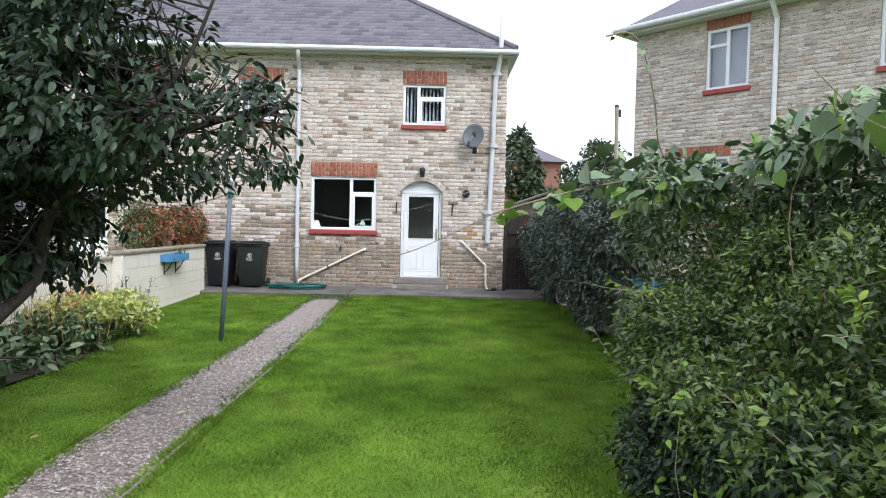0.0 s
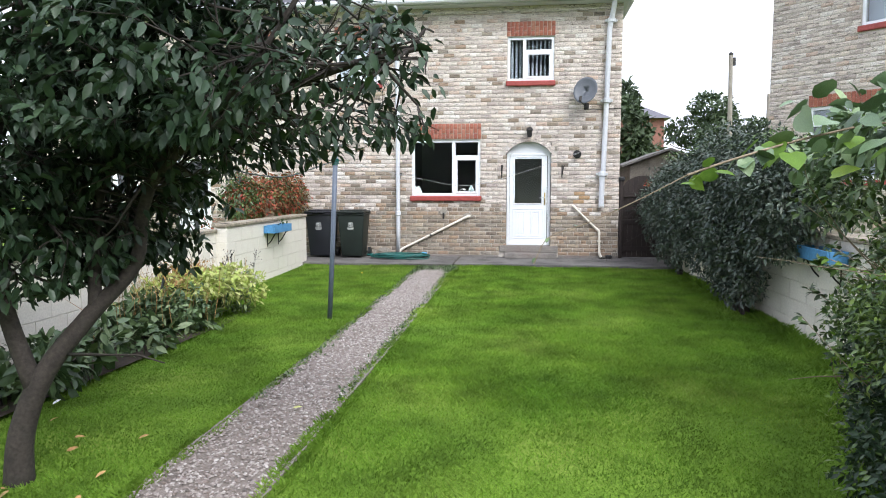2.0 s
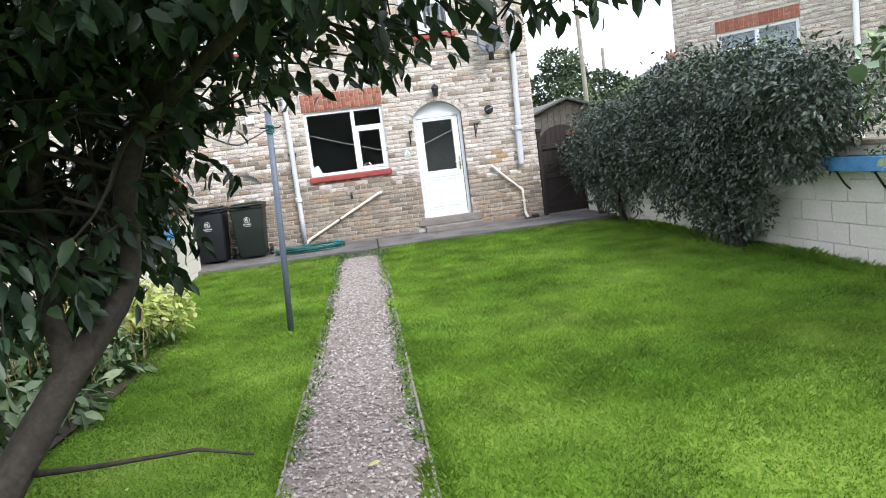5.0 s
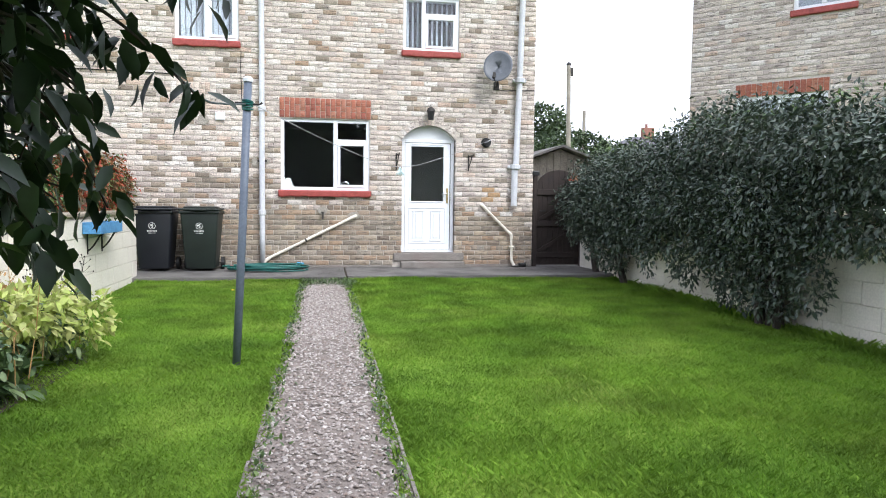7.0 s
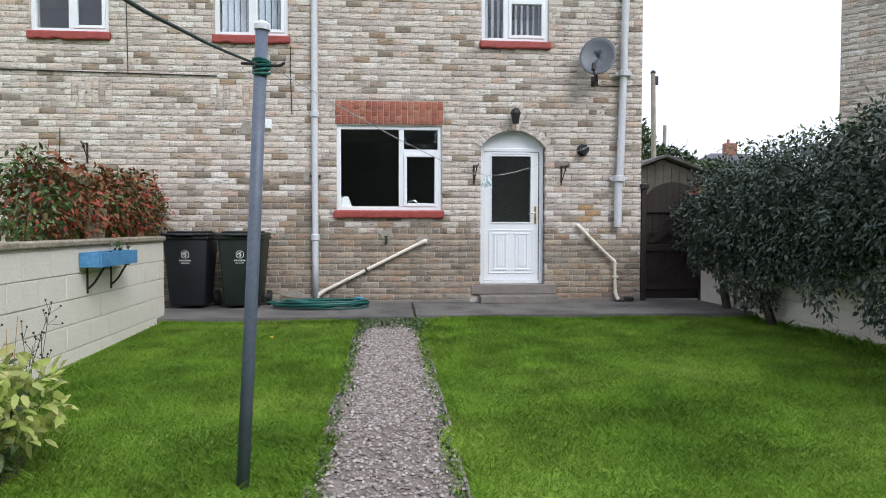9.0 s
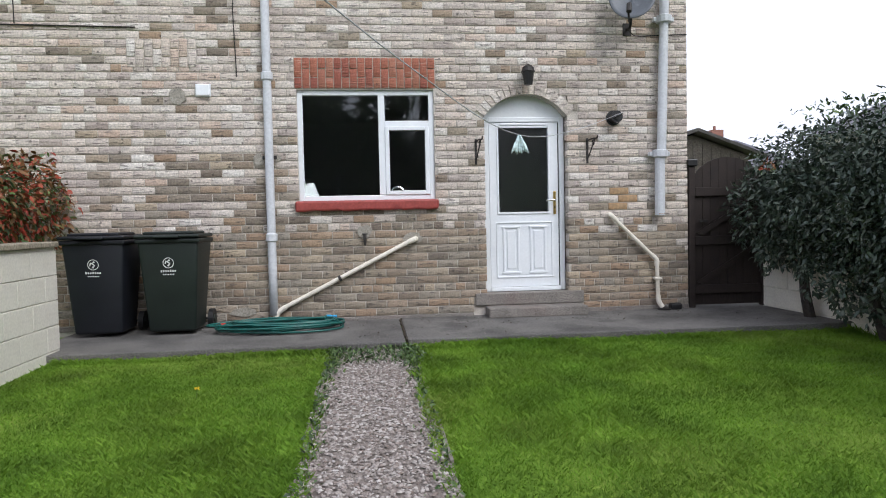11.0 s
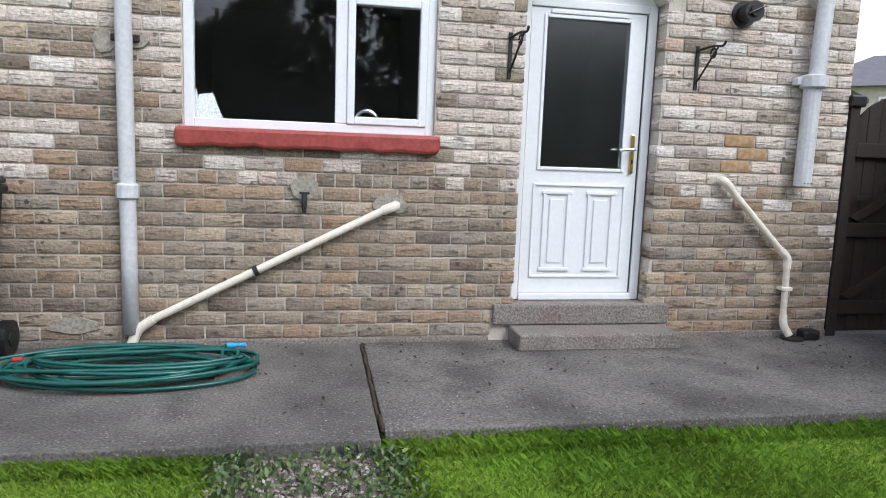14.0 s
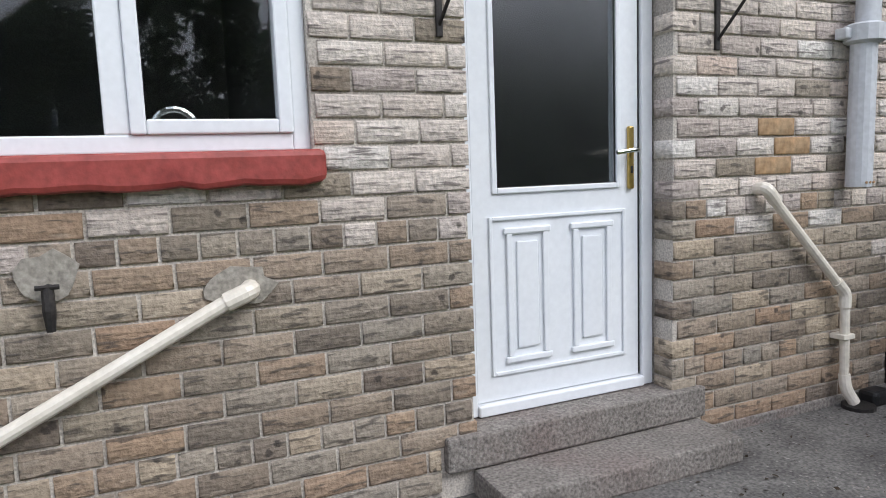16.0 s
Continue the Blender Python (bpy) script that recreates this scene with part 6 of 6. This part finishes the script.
for s, n, sz in ((shoot_main[14:30], 60, 0.15), (shoot_back, 120, 0.17), (shoot_far, 60, 0.15)):
    for i in range(n):
        p = s[r.randrange(len(s))] + Vector((r.gauss(0, 0.17), r.gauss(0, 0.22), r.gauss(0.0, 0.10)))
        vine_leaf(p, sz * r.uniform(0.55, 1.15), r.random() < 0.25)
vblobs = [((p - off)[:] , (0.34, 0.34, 0.20)) for p in (*shoot_far[6::4], *shoot_back[6::4], *shoot_main[16:24:3])]
foliage("vine_growth", vblobs, 210, 0.095, VINE, vine, 58, droop=0.35)
# Growth below the shoots in a darker leaf, its shade put into the colour.
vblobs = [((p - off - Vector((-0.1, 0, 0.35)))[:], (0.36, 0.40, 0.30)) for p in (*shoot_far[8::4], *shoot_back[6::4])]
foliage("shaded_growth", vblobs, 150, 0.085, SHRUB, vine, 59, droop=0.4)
for i, p in enumerate(shoot_main[-12:]):
    vine_leaf(p + Vector((r.gauss(0, 0.03), 0, r.gauss(0, 0.03))), 0.12 - 0.004 * i, i > 5)
for i, p in enumerate(shoot_up[4::3]):
    vine_leaf(p + Vector((r.gauss(0, 0.03), 0, r.gauss(-0.03, 0.02))), max(0.03, 0.13 - 0.012 * i))
for i, p in enumerate(shoot_cane[3::5]):
    vine_leaf(p, 0.03)

# ---- border by the west wall ----
border = thing("flower_border", (-4.6, 8.6, -0.15), "low mixed border of leafy perennials along the wall", "plants", kind="stuff")
bm = bmesh.new()
v = [bm.verts.new(p) for p in ((-0.5, -3.2, 0.02), (0.35, -3.2, 0.02), (0.55, 1.2, 0.02), (0.3, 2.0, 0.02), (-0.35, 2.4, 0.02), (-0.5, 2.3, 0.02))]
bm.faces.new(v)
part("soil", bm, SOIL, border)
r = random.Random(17)
blobs = [((r.uniform(-0.3, 0.35), r.uniform(-3.0, 0.6), r.uniform(0.08, 0.28)), (0.26, 0.3, 0.2)) for i in range(26)]
foliage("low_foliage", blobs, 90, 0.145, HOSTA, border, 61, droop=0.35, keep=lambda p: p[:, 2] > 0.02)
blobs = [((r.uniform(-0.15, 0.45), r.uniform(-0.3, 1.5), r.uniform(0.2, 0.45)), (0.22, 0.26, 0.2)) for i in range(13)]
foliage("mid_foliage", blobs, 230, 0.07, HOSTA, border, 62, droop=0.3, keep=lambda p: p[:, 2] > 0.02)
blobs = [((0.1 + 0.25 * math.cos(i), 0.75 + 0.55 * math.sin(i * 1.7), 0.50), (0.28, 0.28, 0.16)) for i in range(8)] + [((0.55, 1.2, 0.36), (0.22, 0.26, 0.24)), ((0.45, 0.8, 0.42), (0.22, 0.26, 0.2))]
foliage("yellow_foliage", blobs, 330, 0.085, VARIEG, border, 63, droop=0.25, label="yellow-green variegated leaves")
bm = bmesh.new()
for i in range(150):
    p = Vector((r.gauss(-0.05, 0.25), r.gauss(0.5, 0.6), 0.15))
    tube(bm, [p, p + Vector((r.gauss(0, 0.05), r.gauss(0, 0.05), 0.3)), p + Vector((r.gauss(0, 0.12), r.gauss(0, 0.12), r.uniform(0.4, 0.66)))], [0.004, 0.003, 0.0015], 4)
part("stalk", bm, TAWNY, border, "dry tawny flower stalks")
foliage("tawny_foliage", [((0.0, 0.5, 0.60), (0.32, 0.5, 0.2))], 260, 0.055, TAWNY, border, 64)
foliage("red_flowers", [((0.32, 0.5, 0.36), (0.12, 0.3, 0.1))], 40, 0.045, PETAL, border, 65)
bm = bmesh.new()
for i in range(26):
    p = Vector((r.gauss(0.0, 0.14), r.gauss(1.9, 0.25), 0.0))
    q = p + Vector((r.gauss(0.04, 0.07), r.gauss(0, 0.07), r.uniform(0.4, 0.75)))
    tube(bm, [p, p.lerp(q, 0.5) + Vector((0.01, 0, 0.02)), q], 0.002, 4)
    for k in range(4):
        w = q + Vector((r.gauss(0, 0.035), r.gauss(0, 0.035), r.gauss(0, 0.03)))
        tube(bm, [q - Vector((0, 0, 0.05)), w], 0.0016, 4)
        tube(bm, [w, w + Vector((0, 0, 0.012))], 0.006, 5)
part("seed_heads", bm, BARK, border, "thin dark seed heads")

# red-leaved hedge beyond the west wall
eu = thing("red_leaf_hedge", (-5.55, 14.2, -0.1), "clipped hedge with reddening leaves behind the wall", "hedge")
bm = bmesh.new()
for i in range(9):
    tube(bm, [(r.uniform(-0.1, 0.2), -1.5 + i * 0.36, 0), (r.uniform(-0.1, 0.3), -1.5 + i * 0.36, 1.5)], [0.03, 0.012], 6)
for i in range(5):
    tube(bm, [(0.2, -0.62 + i * 0.09, 0.9), (0.24, -0.62 + i * 0.09, 1.36)], 0.03, 6)
part("stem", bm, TWIG, eu)
r = random.Random(19)
blobs = [((0.05 + r.uniform(-0.1, 0.1), -1.6 + i * 0.31, 1.38 + r.uniform(-0.06, 0.08)), (0.38, 0.34, 0.52)) for i in range(11)]
foliage("green_leaves", blobs, 130, 0.07, SHRUB, eu, 71, droop=0.5)
foliage("red_leaves", [(b[0], (b[1][0] * 1.06, b[1][1], b[1][2] * 1.03)) for b in blobs[1:11]], 260, 0.075, CRIMSON, eu, 72, droop=0.6, label="bronze and crimson leaves")
foliage("lit_leaves", [(b[0], (b[1][0] * 1.08, b[1][1], b[1][2] * 1.05)) for b in blobs[:2]], 120, 0.055, SHRUB, eu, 73, droop=0.4)
low = thing("red_leaf_shrub", (-5.6, 11.8, -0.1), "small red-leaved shrub behind the wall", "shrub")
part("stem", tubed([(0, 0, 0), (0, 0, 0.9)], 0.03, 6), TWIG, low)
foliage("leaves", [((0.05, 0, 0.98), (0.2, 0.3, 0.2))], 200, 0.05, CRIMSON, low, 74)

# ---- lawn ----


def blades(name, n, x0, x1, y0, y1, height, seed, near=None, width=0.0035):
    """Grass: narrow bent blades, shorter and taller in drifts."""
    rng = np.random.default_rng(seed)
    x, y = rng.uniform(x0, x1, n), rng.uniform(y0, y1, n)
    if near is not None:
        m = near(x, y, rng)
        x, y = x[m], y[m]
    n = len(x)
    drift = 0.75 + 0.35 * np.sin(x * 2.1 + 1.7 * np.sin(y * 0.9)) * np.sin(y * 1.7 + x) + rng.normal(0, 0.22, n)
    h = height * np.clip(drift, 0.35, 1.7)
    a = rng.uniform(0, 2 * np.pi, n)
    lean = rng.uniform(0.3, 1.3, n) * h
    b = a + np.pi / 2 + rng.normal(0, 0.4, n)
    z = lawn_z(y) - 0.012
    w = width * rng.uniform(0.7, 1.4, n)
    base = np.column_stack((x, y, z))
    side = np.column_stack((np.cos(a), np.sin(a), np.zeros(n))) * w[:, None]
    bend = np.column_stack((np.cos(b), np.sin(b), np.zeros(n)))
    mid = base + bend * (lean * 0.35)[:, None] + np.column_stack((np.zeros(n), np.zeros(n), h * 0.62))
    tip = base + bend * lean[:, None] + np.column_stack((np.zeros(n), np.zeros(n), h))
    v = np.stack((base - side, base + side, mid + side * 0.6, tip), 1).reshape(-1, 3)
    f = np.array([(0, 1, 2), (0, 2, 3)])[None] + (np.arange(n) * 4)[:, None, None]
    return mesh_of(name, v, f.reshape(-1, 3))


LAWN = thing("lawn", (0, 0, 0), "bright green mown lawn grass either side of the path", "lawn", kind="stuff")
thin = lambda x, y, rng: rng.random(len(x)) < np.clip((y - 1.0) / 9 + 0.35, 0.4, 1.0)
ragged = lambda x, y, rng: np.abs(x + 2.27) > 0.30 + 0.07 * np.sin(y * 3.1 + np.sin(y * 7.3)) * np.sin(y * 1.3) + 0.03 * np.sin(y * 17 + x * 9)
part("grass", blades("grass", 420000, -1.90, 2.55, 1.5, 14.62, 0.022, 81, thin), GRASS, LAWN)
part("grass", blades("grass", 230000, -4.95, -2.64, 1.5, 14.54, 0.022, 82, thin), GRASS, LAWN)
part("tall_grass", blades("tall_grass", 60000, -1.88, 2.5, 6.5, 14.6, 0.042, 88, None, 0.0028), GRASS, LAWN, "taller tufts standing out of the lawn")
part("tall_grass", blades("tall_grass", 26000, -4.9, -2.66, 7.5, 14.5, 0.04, 89, None, 0.0028), GRASS, LAWN)
part("edge_grass", blades("edge_grass", 9000, -1.93, 2.4, 14.47, 14.66, 0.05, 83), GRASS, LAWN, "longer tufts along the slab")
part("edge_grass", blades("edge_grass", 6000, -4.9, -2.64, 14.42, 14.58, 0.05, 84), GRASS, LAWN)
part("edge_grass", blades("edge_grass", 15000, -1.97, -1.82, 0.5, 14.6, 0.042, 85, ragged), GRASS, LAWN)
part("edge_grass", blades("edge_grass", 15000, -2.72, -2.56, 0.5, 14.5, 0.038, 86, ragged), GRASS, LAWN)
part("edge_grass", blades("edge_grass", 5000, 2.25, 2.5, 7.0, 14.6, 0.09, 87), GRASS, LAWN)

# weeds in the path end, loose leaves and a dandelion
weeds = thing("weeds", (-2.2, 13.9, -0.07), "low broad-leaved weeds in the gravel end", "weeds", kind="stuff")
rng = np.random.default_rng(33)
n = 3200
px = np.where(rng.random(n) < 0.5, rng.uniform(-0.30, 0.30, n), rng.choice([-0.36, 0.27], n) + rng.normal(0, 0.05, n))
py = np.where(rng.random(n) < 0.5, 0.6 - np.abs(rng.normal(0, 0.4, n)), rng.uniform(-7.5, 0.6, n))
px = np.where(py < 0, np.where(px < 0, -0.42 + np.abs(rng.normal(0, 0.05, n)), 0.29 - np.abs(rng.normal(0, 0.05, n))), px)
part("leaves", leaves("leaves", np.column_stack((px, py, lawn_z(py + 13.9) + 0.075 + rng.uniform(0, 0.03, n))), rng.normal(0, 1, (n, 3)) + (0, 0, 0.4), rng.uniform(0.02, 0.045, n), 0.0, 0.4, rng=rng), SHRUB, weeds)
daisy = thing("dandelion", (-3.42, 13.15, -0.09), "single yellow dandelion in the grass", "flower")
part("stem", tubed([(0, 0, 0), (0.005, 0, 0.07)], 0.002, 5), SHRUB, daisy)
part("petals", leaves("petals", [(0.005, 0, 0.072)] * 26, [(math.cos(i), math.sin(i), 0.5) for i in range(26)], 0.022, 0.0, 0.2), YELLOW, daisy)
r = random.Random(23)
for i in range(60):
    y = r.uniform(2.0, 6.5) if i < 22 else r.uniform(14.7, 15.8)
    x = r.uniform(-4.2, -2.1) if i < 22 else r.uniform(-2.6, 1.2)
    z = float(lawn_z(y)) + 0.035 if i < 22 else 0.008
    lf = part("fallen_leaf", leaves("fallen_leaf", [(0, 0, 0)], [(math.cos(i), math.sin(i), 0.05)], [0.07 if i < 22 else 0.035], 0.0, 0.25), (VARIEG if i % 3 == 0 else PAPER if i % 7 == 1 else TAWNY) if i < 22 else SOIL)
    lf.location = (x, y, z)
    tagged(lf, "curled fallen leaf lying on the ground", "leaf", "fallen leaves")

# crumbs of soil and moss that lie on the slab
rng = np.random.default_rng(71)
n = 420
crumbs = thing("soil_crumbs", (0, 0, 0), "small dark crumbs of soil and moss on the concrete", "debris", kind="stuff")
cx, cy = rng.uniform(-2.7, 2.2, n), 15.95 - np.abs(rng.normal(0, 0.5, n)) % 1.3
part("crumb", leaves("crumb", np.column_stack((cx, cy, np.full(n, 0.007))), rng.normal(0, 1, (n, 3)) * (1, 1, 0.2), rng.uniform(0.006, 0.03, n), 0.0, 0.3, (CHIP_V, CHIP_F), rng), SOIL, crumbs)
part("pale_crumb", leaves("pale_crumb", np.column_stack((rng.uniform(-4.0, 2.2, 160), rng.uniform(14.7, 15.9, 160), np.full(160, 0.007))), rng.normal(0, 1, (160, 3)) * (1, 1, 0.2), rng.uniform(0.005, 0.018, 160), 0.0, 0.3, (CHIP_V, CHIP_F), rng), STONES, crumbs)

# gravel
STONE_V = np.array([(1, 0, 0), (-1, 0, 0), (0, 1, 0), (0, -1, 0), (0.1, 0.1, 0.7), (0.5, 0.6, 0.35), (-0.55, 0.5, 0.4), (-0.5, -0.6, 0.35), (0.6, -0.5, 0.4)])
STONE_F = np.array([(4, 5, 6), (4, 6, 7), (4, 7, 8), (4, 8, 5), (5, 0, 2), (5, 2, 6), (6, 2, 1), (6, 1, 7), (7, 1, 3), (7, 3, 8), (8, 3, 0), (8, 0, 5)])
rng = np.random.default_rng(91)
n = 25000
y = np.concatenate((rng.uniform(1.0, 14.5, n - 4000), rng.uniform(10.5, 14.5, 4000)))
x = rng.uniform(PX0 + 0.01, PX1 - 0.01, n)
s = rng.uniform(0.006, 0.016, n)
a = rng.uniform(0, 2 * np.pi, n)
ca, sa = np.cos(a), np.sin(a)
sv = STONE_V[None] * (s[:, None, None] * np.column_stack((rng.uniform(0.8, 1.3, n), rng.uniform(0.6, 1.0, n), rng.uniform(0.6, 1.1, n)))[:, None])
sv = sv + rng.normal(0, 0.1, sv.shape) * s[:, None, None]
rot = np.stack((sv[..., 0] * ca[:, None] - sv[..., 1] * sa[:, None], sv[..., 0] * sa[:, None] + sv[..., 1] * ca[:, None], sv[..., 2]), 2)
rot += np.column_stack((x, y, lawn_z(y) - 0.006 + rng.uniform(0, 0.012, n)))[:, None]
gr = part("gravel", mesh_of("gravel", rot.reshape(-1, 3), (STONE_F[None] + (np.arange(n) * 9)[:, None, None]).reshape(-1, 3)), STONES)
tagged(gr, "loose grey-brown gravel chippings on the path", "gravel", kind="stuff")
edge = thing("path_edging", (0, 0, 0), "thin weathered timber edging strips along the path", "edging", kind="structure")
for k in range(9):
    y0 = 2.2 + k * 1.36
    z = float(lawn_z(y0))
    bm = boxed(PX1 - 0.005, PX1 + 0.013, y0, y0 + 1.34, z - 0.06, z + 0.016, bevel=0.003)
    bmesh.ops.rotate(bm, verts=bm.verts, cent=(PX1, y0, z), matrix=Matrix.Rotation(radians(random.uniform(-0.5, 0.5)), 3, "Z"))
    part("strip", bm, WOODGREY, edge)
    if k % 3 != 1:
        bm = boxed(PX0 - 0.013, PX0 + 0.003, y0, y0 + 1.34, z - 0.06, z + 0.006, bevel=0.003)
        part("strip", bm, WOODGREY, edge)

# ---- lintels, arch and bricks of the house ----
r = random.Random(31)
for i, (x0, x1, z0, z1) in enumerate(LINTELS):
    red = i < 4
    lin = part("lintel", boxed(x0, x1, HY + 0.004, HY + 0.05, z0, z1), MORTAR, house, "red soldier-brick lintel" if red else "buff soldier bricks of an old lintel")
    k = round((x1 - x0) / 0.083)
    w = (x1 - x0) / k
    for j in range(k):
        cut = z0 + (z1 - z0) * (0.64 if j % 2 else 0.36)
        for a, b in ((z0, cut), (cut, z1)):
            me = mesh_of("brick", brick_verts(w - 0.009, 0.02, b - a - 0.009), BRICK_Q)
            o = part("brick", me, RED if red else BUFF, lin)
            o.location = (x0 + j * w + 0.0045, HY - 0.004 - r.uniform(0, 0.004), a + 0.0045)
arch = part("arch", prism(bmesh.new(), [(ARCH_X + q * math.sin(t), ARCH_Z + q * math.cos(t)) for q, ts in ((ARCH_R, range(-16, 17)), (ARCH_R + 0.11, range(16, -17, -1))) for t in (radians(s * 3.45) for s in ts)], HY + 0.003, HY + 0.05), MORTAR, house, "segmental arch of brick headers over the door")
for i in range(17):
    t0, t1 = radians(-55.2 + i * 6.494), radians(-55.2 + (i + 1) * 6.494 - 0.9)
    bm = prism(bmesh.new(), [(ARCH_X + q * math.sin(t), ARCH_Z + q * math.cos(t)) for q, t in ((ARCH_R + 0.002, t0), (ARCH_R + 0.002, t1), (ARCH_R + 0.112, t1), (ARCH_R + 0.112, t0))], HY - 0.008 - r.uniform(0, 0.004), HY + 0.05)
    bmesh.ops.recalc_face_normals(bm, faces=bm.faces[:])
    part("brick", bm, BUFF, arch)

wall_holes = [rect_hole(*h) for h in HOLES + LINTELS + SILLS] + [arch_hole]
bricks = courses(HX0, HX1, 0.036, 5.08, wall_holes)
full = [b for b in bricks if abs(b[2] - 0.217) < 1e-3 and b[3] > 0.07]
near = sorted((b for b in full if -3.4 < b[0] < 1.2 and b[1] < 1.75), key=lambda b: abs(b[0] + 0.9) * 0.45 + abs(b[1] - 0.8))[:298]
chosen = set(near)
rest = [b for b in bricks if b not in chosen]
LOW = 1.02
shapes = {}
for k in range(8):
    v = brick_verts(0.217, 0.11, 0.074, 0.0025 + 0.0004 * k)
    for low in (0, 1):
        me = mesh_of("brick", v + np.random.default_rng(k).normal(0, 0.0008, v.shape), BRICK_Q)
        me.materials.append(BROWN if low else BUFF)
        shapes[k, low] = me
rusty = shapes[2, 0].copy()
rusty.materials.clear()
rusty.materials.append(RUST)
for i, (x, z, dx, dz) in enumerate(near):
    low = z < LOW + 0.35 * noise.noise((x * 0.8, 0, z)) + r.uniform(-0.22, 0.22) or r.random() < (0.4 if x < -3.1 and 1.0 < z < 1.8 else 0.10)
    o = new("brick", shapes[r.randrange(8), int(low)])
    o.parent = wall
    o.location = (x, HY - r.uniform(0, 0.003), z)
    if 0.42 < x < 0.57 and 1.08 < z < 1.38:
        o.data = rusty
low = [b for b in rest if b[1] < LOW + 0.35 * noise.noise((b[0] * 0.8, 0, b[1])) + r.uniform(-0.22, 0.22) or r.random() < (0.4 if -5.2 < b[0] < -3.1 and 1.0 < b[1] < 1.8 else 0.09)]
marked = set(low)
for group_, m, seed in ((low, BROWN, 1), ([b for b in rest if b not in marked], BUFF, 2)):
    o = part("brickwork", brick_mesh("brickwork", group_, HY, seed), m, wall)
    tagged(o, "rough-faced bricks in half bond", kind="stuff")
side = [(x, z, dx, dz) for x, z, dx, dz in courses(0, 8.0, 0.04, 5.19, [], seed=4)]
me = brick_mesh("brickwork", side, 0.0, 6)
o = part("brickwork", me, BUFF, wall)
o.matrix_local = pose(HX1, HY, 0, 0, 0, 90)
tagged(o, "side wall bricks in half bond", kind="stuff")
